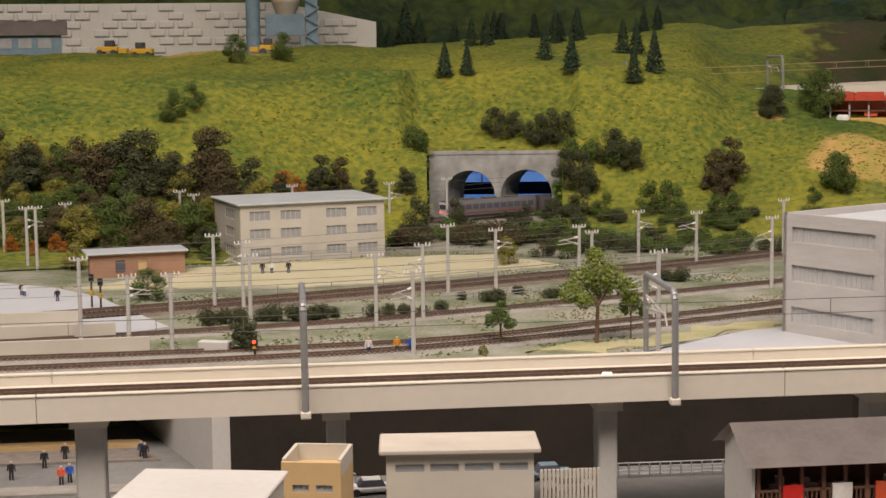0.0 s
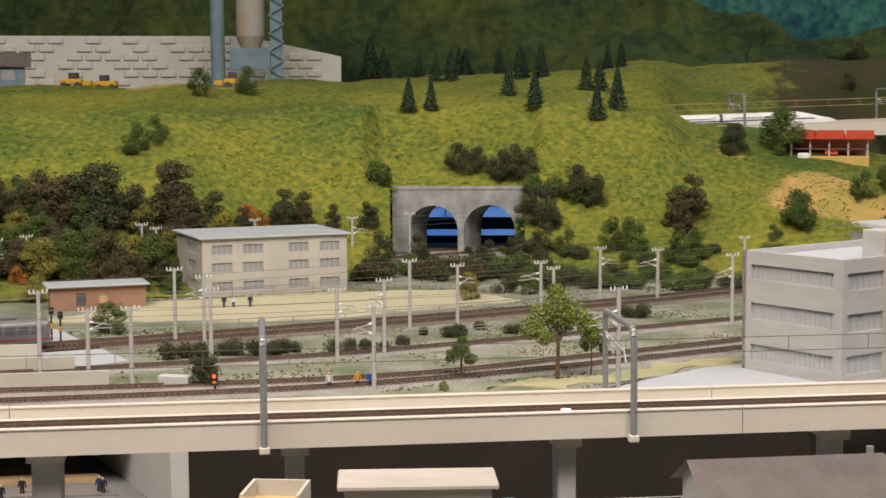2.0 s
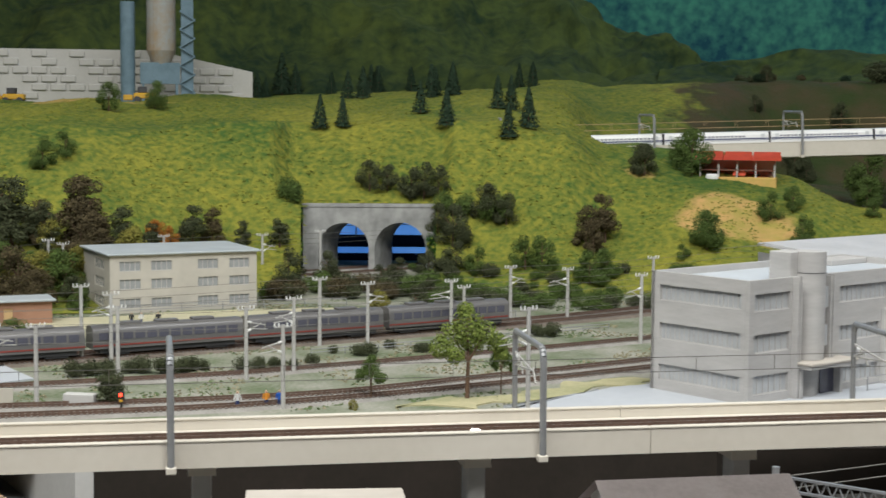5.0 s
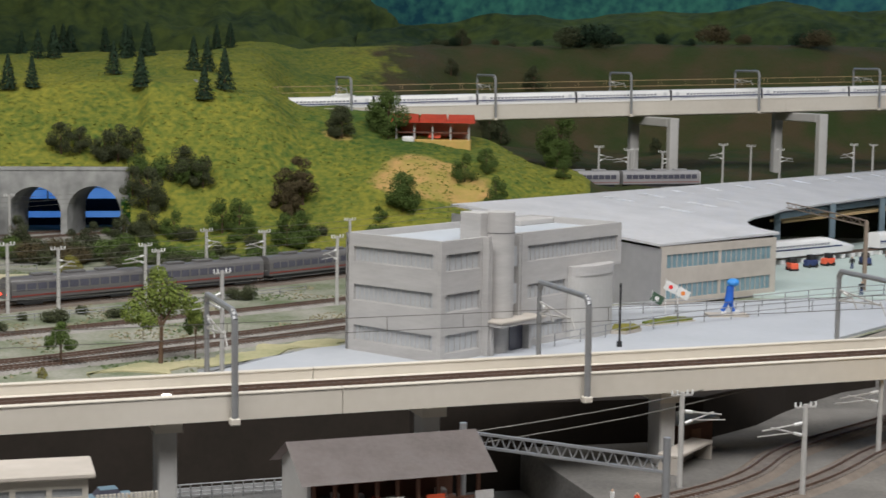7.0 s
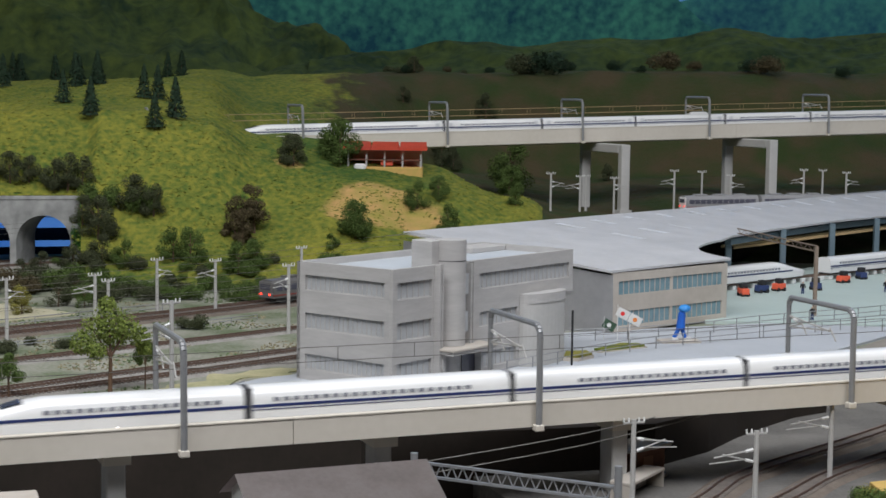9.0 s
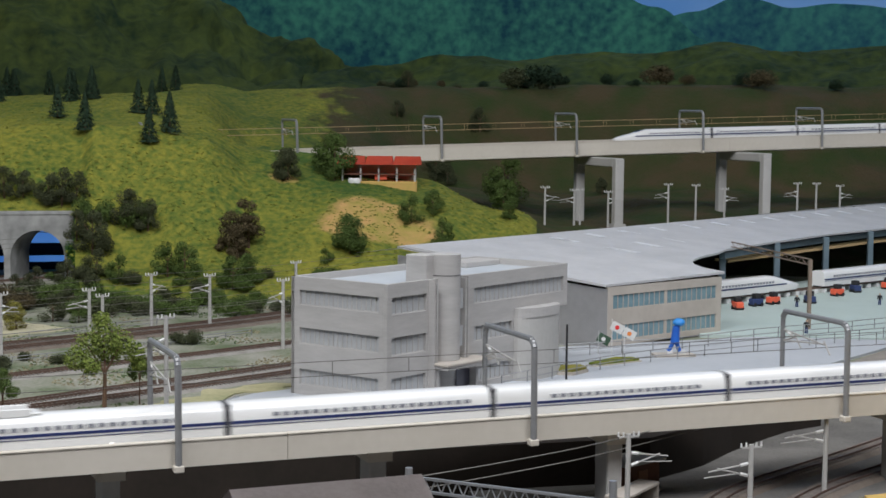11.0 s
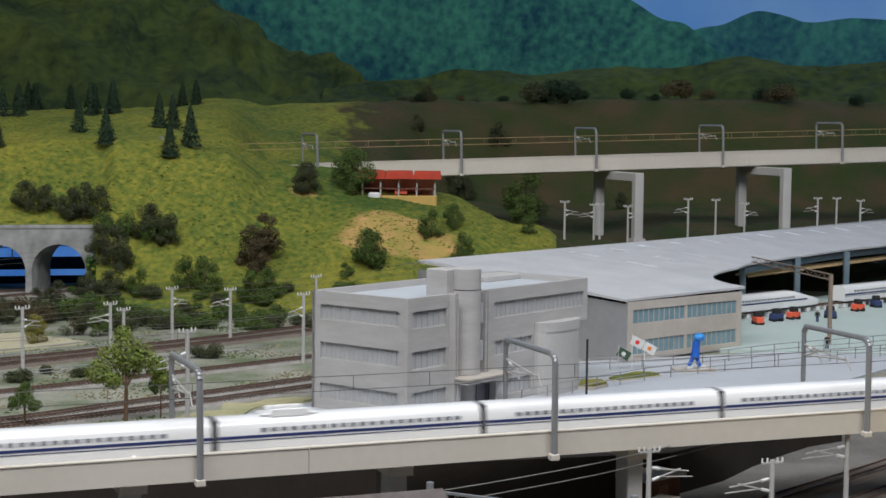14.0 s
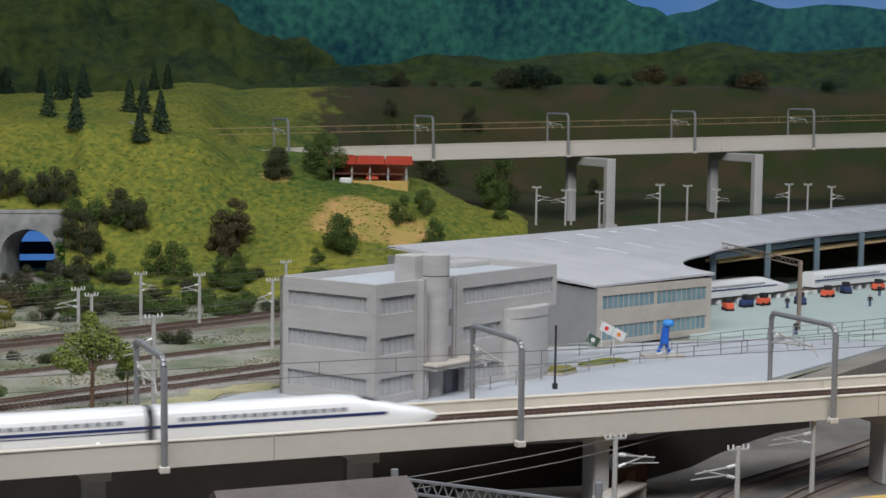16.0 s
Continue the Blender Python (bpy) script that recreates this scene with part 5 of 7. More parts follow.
def market():
    o = thing("market_hall", pose(-0.100, 1.335, -0.09, 0, 0, 21.5), "brown-roofed wooden market hall with open front and stalls", "market hall")
    W, D, H = 0.158, 0.075, 0.147
    part("gable_wall", prism(bmesh.new(), [(0, 0), (0.003, 0), (0.003, D), (0, D)], 0, H), PALE, o)
    bm = sheet([(0, 0, H), (0, D, H), (0, D / 2, H + 0.018)], [(0, 1, 2)])
    part("gable", bm, PALE, o)
    part("back_wall", boxbm(0.003, W, D - 0.004, D, 0, H), BROWN_WOOD, o)
    part("floor_deck", boxbm(0.003, W, 0.001, D, 0, H - 0.045), BROWN_WOOD, o)
    bm = sheet([(-0.008, -0.012, H - 0.006), (W + 0.008, -0.012, H - 0.006), (W + 0.008, D / 2, H + 0.021), (-0.008, D / 2, H + 0.021), (-0.008, D + 0.012, H - 0.006), (W + 0.008, D + 0.012, H - 0.006)], [(0, 1, 2, 3), (3, 2, 5, 4)])
    bmesh.ops.solidify(bm, geom=bm.faces[:], thickness=0.003)
    part("roof", bm, BROWN_ROOF, o)
    for k in range(9):
        x = 0.006 + k * (W - 0.01) / 8
        part("post", boxbm(x - 0.0015, x + 0.0015, 0, 0.003, H - 0.045, H - 0.002), BROWN_WOOD, o)
    part("top_rail", boxbm(0.003, W, 0, 0.002, H - 0.030, H - 0.028), BROWN_WOOD, o)
    for k in range(40):
        x = 0.006 + k * (W - 0.01) / 39
        part("baluster", boxbm(x - 0.0006, x + 0.0006, 0.0003, 0.0017, H - 0.045, H - 0.030), BROWN_WOOD, o)
    cloths = [(0.026, (0.75, 0.04, 0.03)), (0.068, (0.8, 0.78, 0.74)), (0.105, (0.75, 0.12, 0.05)), (0.15, (0.7, 0.68, 0.66))]
    for i, (x, c) in enumerate(cloths):
        part("banner", boxbm(x, x + 0.017, -0.0022, -0.0008, H - 0.042, H - 0.024), mat("cloth", c, None, 50, 0.9), o)
    rnd = random.Random(8)
    for k in range(26):
        x, y = 0.012 + rnd.random() * (W - 0.03), 0.012 + rnd.random() * 0.05
        s = 0.004 + rnd.random() * 0.005
        c = rnd.choice([HEAD, RED_ROOF, TRAIN_DARK, TRAIN_GREY, HEAD, CREAM])
        part("crate", boxbm(x, x + s, y, y + s, H - 0.045, H - 0.045 + s * (1 + rnd.random()), bevel=0.0006), c, o)


market()


def slatted_screen():
    o = thing("slatted_screen", pose(*plan(0.216, 1.47), -0.09, 0, 0, 20), "pale slatted screen fence beside the shop", "fence")
    first = part("slat", boxbm(0.0, 0.0028, 0, 0.002, 0.0, 0.096, bevel=0.0004), CREAM, o)
    for k in range(1, 15):
        share("slat", first, o, 0.0038 * k)
    for z in (0.03, 0.088):
        part("crossbar", boxbm(0.0, 0.056, 0.0022, 0.0036, z, z + 0.003), CREAM, o)


slatted_screen()


def car(m, label, colour):
    o = thing("parked_car", m, label, "car", "parked cars")
    bm = bmesh.new()
    box(bm, -0.028, 0.028, -0.0105, 0.0105, 0.003, 0.010, bevel=0.002)
    part("body", bm, colour, o)
    cab = prism(bmesh.new(), [(-0.016, -0.0095), (0.015, -0.0095), (0.015, 0.0095), (-0.016, 0.0095)], 0.010, 0.0165)
    for v in cab.verts:
        if v.co.z > 0.015:
            v.co.x *= 0.62
            v.co.y *= 0.85
    part("cabin", cab, TRAIN_GLASS, o)
    part("roof", boxbm(-0.0105, 0.0095, -0.0082, 0.0082, 0.0163, 0.0175, bevel=0.0005), colour, o)
    for x in (-0.018, 0.018):
        for y in (-0.0105, 0.0105):
            part("wheel", rodbm((x, y - 0.0015, 0.0042), (x, y + 0.0015, 0.0042), 0.0042, 12), TRAIN_DARK, o)
    return o


car(pose(*plan(0.075, 1.765), -0.09, 0, 0, 25), "white parked car under the viaduct", HEAD)
taxi = car(pose(*plan(0.290, 1.745), -0.09, 0, 0, 200), "white taxi with an orange roof lamp under the viaduct", HEAD)
part("roof_lamp", boxbm(-0.003, 0.003, -0.003, 0.003, 0.0175, 0.0205), YELLOW, taxi)
car(pose(*plan(0.275, 1.80), -0.09, 0, 0, 205), "pale blue-grey parked car under the viaduct", BLUE_STEEL)
car(pose(*plan(-0.155, 1.40), -0.09, 0, 0, 60), "red parked car beside the pale hall", RED_ROOF)


def fence(pts, z, h, step, label, rails=2, material=None):
    o = thing("railing", pose(0, 0, 0), label, "railing", "railings")
    material = material or STEEL
    path = resample(pts, step)
    for p in path:
        part("post", rodbm((p.x, p.y, z), (p.x, p.y, z + h), 0.0009, 5), material, o)
    for k in range(rails):
        zz = z + h * (k + 1) / rails
        part("rail", tube(bmesh.new(), [(p.x, p.y, zz) for p in path], 0.0007, 4), material, o)
    return o


fence([plan(0.33, 1.79), plan(0.75, 1.79)], -0.09, 0.017, 0.012, "grey street railing under the viaduct", 4)
fence([plan(-0.1, 1.78), plan(0.06, 1.80)], -0.09, 0.014, 0.02, "grey street railing by the underpass", 3)
fence([(0.28, 2.62), (0.50, 2.72), (0.66, 2.84), (0.95, 3.02), (1.4, 3.4)], 0.005, 0.019, 0.06, "grey handrail along the depot road")
fence([(0.17, 2.31), (0.27, 2.42), (0.40, 2.55), (0.62, 2.70), (0.95, 2.90)], 0.005, 0.019, 0.06, "grey handrail beside the paved yard")
fence([(-1.10, 2.42), (-0.80, 2.60), (-0.55, 2.84), (-0.35, 3.05)], 0.0, 0.016, 0.09, "thin wire fence along the sandy ground")
fence([(-1.16, 2.84), (-0.90, 3.03), (-0.70, 3.1)], 0.0, 0.016, 0.08, "thin wire fence before the concrete block")
fence([(-0.66, 2.47), (-0.45, 2.66), (-0.2, 2.92)], 0.0, 0.010, 0.06, "low fence along the curved track")


# ---- masts and wires ----
def mast(x, y, z, h, rz, arm, label="pale concrete catenary mast with white insulators"):
    o = thing("catenary_mast", pose(x, y, z, 0, 0, rz), label, "catenary mast", "catenary masts")
    part("pole", rodbm((0, 0, 0), (0, 0, h), 0.0032, 8, r2=0.0026), MAST, o)
    bm = bmesh.new()
    box(bm, -0.012, 0.012, -0.001, 0.001, h - 0.004, h - 0.0022)
    part("crossarm", bm, MAST, o)
    for px in (-0.012, -0.006, 0.006, 0.012):
        part("insulator", rodbm((px, 0, h - 0.0022), (px, 0, h + 0.0022), 0.0012, 6, r2=0.0009), PORCELAIN, o)
    if arm:
        bm = bmesh.new()
        rod(bm, (0, 0, h * 0.80), (arm, 0, h * 0.74), 0.0009, 5)
        rod(bm, (0, 0, h * 0.66), (arm * 0.8, 0, h * 0.77), 0.0009, 5)
        rod(bm, (arm * 0.3, 0, h * 0.70), (arm * 1.1, 0, h * 0.68), 0.0007, 5)
        part("bracket_arm", bm, MAST, o)
        part("bracket_insulator", rodbm((arm * 0.08, 0, h * 0.80), (arm * 0.25, 0, h * 0.785), 0.0018, 6), PORCELAIN, o)
        part("bracket_insulator", rodbm((arm * 0.08, 0, h * 0.67), (arm * 0.25, 0, h * 0.695), 0.0018, 6), PORCELAIN, o)
    return o


YARD_MASTS = [(-0.691, 2.23, 0.104, 0.03), (-0.642, 2.305, 0.111, -0.03), (-0.58, 2.029, 0.109, -0.03), (-0.673, 2.574, 0.111, 0), (-0.605, 2.625, 0.100, 0.03), (-0.487, 2.744, 0.095, -0.04), (-0.466, 2.749, 0.085, 0), (-0.418, 2.976, 0.098, 0.03), (-0.316, 3.001, 0.095, -0.04), (-0.165, 2.722, 0.116, -0.03), (-0.168, 3.14, 0.107, 0), (-1.371, 3.104, 0.116, 0), (-0.90, 1.99, 0.104, 0), (-1.052, 2.03, 0.117, 0), (-0.996, 2.062, 0.09, 0.03), (-0.984, 2.341, 0.116, 0), (-0.937, 2.342, 0.105, -0.03), (-0.86, 2.173, 0.107, 0), (-1.515, 2.734, 0.115, 0.03), (-1.49, 2.723, 0.117, 0), (-1.561, 2.976, 0.10, 0), (-1.612, 2.823, 0.119, 0), (-0.262, 2.02, 0.142, -0.04), (-1.21, 3.33, 0.110, 0), (-1.02, 3.42, 0.110, 0.03), (-1.36, 3.15, 0.105, 0), (-0.925, 3.55, 0.110, 0)]
for x, y, h, arm in YARD_MASTS:
    mast(x, y, 0, h, 42, arm)
for k, (d, h) in enumerate(((1.859, 0.113), (1.944, 0.105), (1.961, 0.105), (2.044, 0.10), (2.225, 0.118), (2.310, 0.115), (2.400, 0.104), (2.634, 0.118), (2.696, 0.117), (2.775, 0.11), (3.02, 0.115), (3.10, 0.11), (3.28, 0.11))):
    mast(*plan(d, 3.90), 0.088, h, 20, 0.04 if k % 3 == 0 else (-0.04 if k % 3 == 1 else 0))
mast(0.262, 1.701, -0.04, 0.101, 20, 0.047)
mast(0.384, 1.668, -0.04, 0.097, 20, -0.050)
mast(0.512, 1.858, -0.04, 0.094, 20, -0.055)
mast(0.80, 2.47, -0.04, 0.10, 30, 0.04)


def wires(name, pts, r, label, material=None, sag=0.0):
    bm = bmesh.new()
    line = []
    for a, b in zip(pts, pts[1:]):
        for k in range(6):
            f = k / 6
            line.append(Vector(a).lerp(Vector(b), f) - Vector((0, 0, sag * 4 * f * (1 - f))))
    tube(bm, line + [Vector(pts[-1])], r, 4)
    return tagged(part(name, bm, material or WIRE), label, "wire", "overhead wires")


for path, off, z in ((C_PATH[:760:50], 0.0, 0.082), (C_PATH[:760:50], 0.0, 0.094), (C_PATH[:760:50], 0.012, 0.104)):
    wires("overhead_wire", [(p.x - off, p.y + off, z) for p in path], 0.00032, "thin dark overhead wire above the curved track", sag=0.003)
for base in ([(-1.5, 1.75), (-0.88, 1.99), (-0.564, 2.16), (-0.365, 2.33), (-0.137, 2.55)], [(-1.6, 1.78), (-0.805, 2.215), (-0.62, 2.36), (-0.40, 2.56), (-0.149, 2.79)]):
    for z in (0.080, 0.093, 0.104):
        wires("overhead_wire", [(x, y, z) for x, y in base], 0.0003, "thin dark overhead wire above the sidings", sag=0.002)
for z in (0.040, 0.052):
    wires("overhead_wire", [(*plan(0.45, 1.40), z), (*plan(0.765, 1.50), z), (0.50, 2.0, z), (0.9, 2.4, z), (1.5, 2.95, z)], 0.0006, "thin overhead wire above the sunken tracks", sag=0.002)
for k in range(3):
    wires("overhead_wire", [(-2.2, 2.5 + 0.02 * k, 0.085 + 0.012 * k), (-1.52, 2.74, 0.085 + 0.012 * k), (-1.37, 3.10, 0.085 + 0.012 * k), (-1.02, 3.43, 0.085 + 0.012 * k), (-0.82, 3.72, 0.08 + 0.01 * k)], 0.00035, "thin overhead wire above the tunnel track", sag=0.002)


def truss():
    o = thing("truss_gantry", pose(0.030, 1.464, -0.09, 0, 0, -28.5), "grey lattice truss gantry spanning the sunken tracks", "gantry")
    h = 0.170
    for x in (0, 0.195):
        part("post", rodbm((x, 0, 0), (x, 0, h - 0.004 if x == 0 else h + 0.006), 0.0034, 12), STEEL, o)
    for z in (h - 0.012, h - 0.024):
        part("chord", boxbm(0, 0.195, -0.0016, 0.0016, z - 0.0011, z + 0.0011), STEEL, o)
    bm = bmesh.new()
    for k in range(36):
        x0, x1 = 0.195 * k / 36, 0.195 * (k + 1) / 36
        a, b = (h - 0.012, h - 0.024) if k % 2 else (h - 0.024, h - 0.012)
        rod(bm, (x0, 0, a), (x1, 0, b), 0.0007, 5)
    part("lattice", bm, STEEL, o)


truss()
o = thing("truss_gantry", pose(0.775, 2.975, 0.006, 0, 0, 99.0), "brown lattice gantry reaching over the depot tracks", "gantry")
part("post", boxbm(-0.003, 0.003, -0.003, 0.003, 0, 0.126), BROWN_BAR, o)
for zz in (0.116, 0.126):
    part("chord", boxbm(-0.003, 0.40, -0.0015, 0.0015, zz, zz + 0.002), BROWN_BAR, o)
bm = bmesh.new()
for k in range(20):
    tube(bm, [(0.02 * k, 0, 0.117 if k % 2 else 0.127), (0.02 * k + 0.02, 0, 0.127 if k % 2 else 0.117)], 0.0008, 4)
part("lattice", bm, BROWN_BAR, o)


# ---- trees and shrubs ----
def leaf_cloud(lumps, count, size, rnd, flat=0.6):
    bm = bmesh.new()
    for _ in range(count):
        c, r = rnd.choice(lumps)
        d = Vector((rnd.gauss(0, 1), rnd.gauss(0, 1), rnd.gauss(0, 1))).normalized()
        p = Vector(c) + d * r * (0.55 + 0.5 * rnd.random() ** 0.6)
        nrm = (d + Vector((rnd.uniform(-1, 1), rnd.uniform(-1, 1), rnd.uniform(-0.6, 1))) * 0.7).normalized()
        a = nrm.orthogonal().normalized()
        b = nrm.cross(a)
        t = rnd.random() * 6.28
        a, b = a * math.cos(t) + b * math.sin(t), b * math.cos(t) - a * math.sin(t)
        s = size * (0.6 + 0.8 * rnd.random())
        q = [bm.verts.new(p + a * s * i + b * s * j + nrm * s * k) for i, j, k in ((-1, 0, 0), (0, -flat, 0.25), (1, 0, 0), (0, flat, 0.25))]
        bm.faces.new(q)
    return bm


def lumps_for(kind, rnd):
    out = []
    if kind == "round":
        for k in range(14):
            a, z = rnd.random() * 6.28, 0.10 + 0.76 * rnd.random()
            r = 0.24 * math.sin(min(1, (z + 0.22) / 1.12) * math.pi) + 0.05 * rnd.random()
            out.append(((r * math.cos(a), r * math.sin(a), z), 0.10 + 0.06 * rnd.random()))
        out.append(((0, 0, 0.5), 0.2))
        out.append(((0, 0, 0.25), 0.2))
    elif kind == "tall":
        for k in range(15):
            a, z = rnd.random() * 6.28, 0.12 + 0.78 * rnd.random()
            r = 0.17 * (1.1 - z) + 0.06 * rnd.random()
            out.append(((r * math.cos(a), r * math.sin(a), z), 0.09 + 0.05 * rnd.random()))
        out.append(((0.02, 0, 0.3), 0.15))
        out.append(((0, 0.02, 0.6), 0.12))
    elif kind == "bush":
        for k in range(9):
            a, r = rnd.random() * 6.28, 0.5 * rnd.random()
            out.append(((r * math.cos(a), r * math.sin(a), 0.32 + 0.28 * rnd.random()), 0.24 + 0.12 * rnd.random()))
    elif kind == "open":
        for cx, cy, cz, r in ((0, 0, 0.80, 0.15), (-0.15, 0.05, 0.66, 0.14), (0.15, -0.04, 0.70, 0.13), (-0.25, -0.05, 0.55, 0.11), (0.05, 0.1, 0.58, 0.13), (0.28, 0.03, 0.58, 0.10), (-0.02, 0, 0.93, 0.08), (0.32, 0.05, 0.46, 0.07), (-0.12, -0.08, 0.48, 0.09), (0.02, 0.02, 0.7, 0.16)):
            out.append(((cx, cy, cz), r))
    return out


PROTO = {}


def crown_mesh(kind, material, variant):
    key = (kind, material.name, variant)
    if key not in PROTO:
        rnd = random.Random(len(kind) * 13 + variant * 5)
        n, s = {"round": (5200, 0.0165), "tall": (5200, 0.016), "bush": (1900, 0.036), "open": (5200, 0.0135)}[kind]
        bm = leaf_cloud(lumps_for(kind, rnd), n, s, rnd)
        me = bpy.data.meshes.new("crown")
        bm.to_mesh(me)
        bm.free()
        me.materials.append(material)
        PROTO[key] = me
    return PROTO[key]


def trunk_mesh(kind):
    key = ("trunk", kind)
    if key not in PROTO:
        bm = bmesh.new()
        rod(bm, (0, 0, -0.03), (0.01, 0, 0.42), 0.024, 7, r2=0.016)
        rod(bm, (0.01, 0, 0.40), (-0.14, 0.04, 0.66), 0.014, 6, r2=0.006)
        rod(bm, (0.01, 0, 0.40), (0.15, -0.03, 0.68), 0.013, 6, r2=0.006)
        rod(bm, (0.01, 0, 0.42), (0.0, 0.02, 0.80), 0.013, 6, r2=0.005)
        me = bpy.data.meshes.new("trunk")
        bm.to_mesh(me)
        bm.free()
        me.materials.append(BARK)
        PROTO[key] = me
    return PROTO[key]


SPIN = random.Random(21)


def tree(name, x, y, h, kind, material, label, group, z=None, wide=1.0):
    if z is None:
        z = max(0.0, hill_z(x, y)) if math.hypot(x, y) > 3.1 else 0.0
    o = thing(name, pose(x, y, z - 0.002, 0, 0, SPIN.uniform(0, 360)) @ Matrix.Diagonal((h * wide, h * wide, h, 1)), label, "tree" if name == "tree" else "shrub", group)
    if kind != "bush":
        t = new("trunk", trunk_mesh(kind))
        t.parent = o
    c = new("crown", crown_mesh(kind, material, SPIN.randrange(3)))
    c.parent = o
    return o


def fir_mesh(variant):
    key = ("fir", variant)
    if key not in PROTO:
        rnd = random.Random(50 + variant)
        bm = bmesh.new()
        for _ in range(900):
            z = 0.06 + 0.94 * rnd.random() ** 1.3
            r = 0.21 * (1.02 - z) * (0.75 + 0.5 * ((z * 9) % 1.0))
            a = rnd.random() * 6.28
            out = Vector((math.cos(a), math.sin(a), 0))
            side = Vector((-math.sin(a), math.cos(a), 0))
            p = out * r * (0.5 + 0.5 * rnd.random()) + Vector((0, 0, z))
            s = 0.035
            q = [bm.verts.new(p - side * s * 0.6 + Vector((0, 0, s * 0.6))), bm.verts.new(p + side * s * 0.6 + Vector((0, 0, s * 0.6))), bm.verts.new(p + out * s - Vector((0, 0, s * 0.9)))]
            bm.faces.new(q)
        me = bpy.data.meshes.new("needles")
        bm.to_mesh(me)
        bm.free()
        me.materials.append(FIR)
        PROTO[key] = me
        bm = bmesh.new()
        rod(bm, (0, 0, -0.04), (0, 0, 0.95), 0.02, 6, r2=0.004)
        me = bpy.data.meshes.new("trunk")
        bm.to_mesh(me)
        bm.free()
        me.materials.append(BARK)
        PROTO[("firtrunk", variant)] = me
    return PROTO[key], PROTO[("firtrunk", variant)]


FIR_TREES = [(-1.04, 3.99, 0.080), (-0.99, 4.02, 0.072), (-0.83, 4.21, 0.078), (-0.73, 4.04, 0.088), (-0.65, 4.36, 0.083), (-0.62, 4.40, 0.087), (-0.53, 4.07, 0.094), (-0.57, 4.00, 0.080), (-0.82, 6.04, 0.094), (-0.76, 5.96, 0.092), (-1.51, 5.97, 0.084), (-1.18, 4.86, 0.080), (-1.11, 4.76, 0.089), (-1.39, 6.10, 0.101), (-1.36, 6.09, 0.096), (-1.24, 6.12, 0.088), (-0.89, 4.74, 0.083), (-0.83, 4.69, 0.085), (-1.72, 6.04, 0.146), (-1.67, 6.05, 0.107), (-1.79, 5.95, 0.096), (-1.76, 5.96, 0.074), (-1.28, 6.28, 0.066), (-0.90, 4.73, 0.092), (-0.83, 4.69, 0.089), (-1.37, 6.11, 0.090)]
HILLBUSH = [(-1.53, 3.44, 0.070), (-1.50, 3.50, 0.061), (-1.66, 4.16, 0.077), (-1.57, 4.26, 0.076), (-2.57, 5.66, 0.085), (-2.45, 5.61, 0.098), (-2.00, 5.76, 0.117), (-2.05, 6.10, 0.077), (-0.87, 3.80, 0.060), (-0.83, 3.81, 0.051), (-0.74, 3.80, 0.069), (-0.71, 3.82, 0.057), (-0.77, 3.80, 0.057), (-0.59, 3.78, 0.085), (-0.54, 3.77, 0.072), (-0.25, 4.05, 0.069), (-0.14, 4.16, 0.104), (-0.24, 4.03, 0.076), (-0.13, 4.12, 0.113), (0.16, 5.53, 0.108)]
HILLBUSH += [(0.20, 5.52, 0.066), (0.35, 4.86, 0.147), (0.29, 4.08, 0.077), (0.06, 3.88, 0.066), (0.11, 3.92, 0.060), (-0.08, 3.71, 0.082), (0.13, 3.79, 0.065), (0.30, 4.00, 0.048), (0.07, 6.00, 0.062), (0.03, 5.74, 0.059), (0.32, 5.79, 0.085), (0.71, 5.45, 0.056)]
DARK = [(-1.70, 3.08, 0.115), (-1.71, 3.05, 0.090), (-1.59, 3.12, 0.136), (-1.52, 3.16, 0.138), (-1.48, 3.17, 0.128), (-1.35, 3.22, 0.141), (-1.42, 3.18, 0.102), (-1.28, 3.26, 0.094), (-1.31, 3.22, 0.078), (-1.24, 3.34, 0.055), (-1.18, 3.43, 0.085), (-1.15, 3.47, 0.075), (-1.09, 3.50, 0.054), (-1.01, 3.52, 0.065)]
BROWN = [(-0.31, 3.75, 0.106), (-0.35, 3.71, 0.090), (-0.33, 3.68, 0.076), (-1.35, 3.24, 0.132), (-1.55, 3.15, 0.120), (-1.43, 3.19, 0.092)]
LOW = [(-1.61, 2.87, 0.102), (-1.55, 2.90, 0.088), (-1.49, 2.89, 0.095), (-1.46, 2.94, 0.107), (-1.43, 2.98, 0.108), (-1.35, 2.92, 0.116), (-1.34, 2.98, 0.096), (-1.29, 2.99, 0.101), (-1.40, 2.87, 0.066), (-1.34, 2.87, 0.065), (-1.43, 2.74, 0.053), (-1.61, 2.94, 0.092), (-1.59, 3.02, 0.076), (-1.54, 3.04, 0.070)]
ORANGE = [(-1.66, 2.86, 0.03), (-1.60, 2.83, 0.035), (-1.55, 2.82, 0.03), (-1.52, 2.86, 0.04), (-1.63, 2.80, 0.03), (-1.70, 3.02, 0.024), (-1.64, 3.05, 0.024), (-1.56, 2.98, 0.040), (-1.24, 3.37, 0.059), (-1.22, 3.40, 0.043), (-1.44, 3.05, 0.044), (-1.61, 2.97, 0.035)]
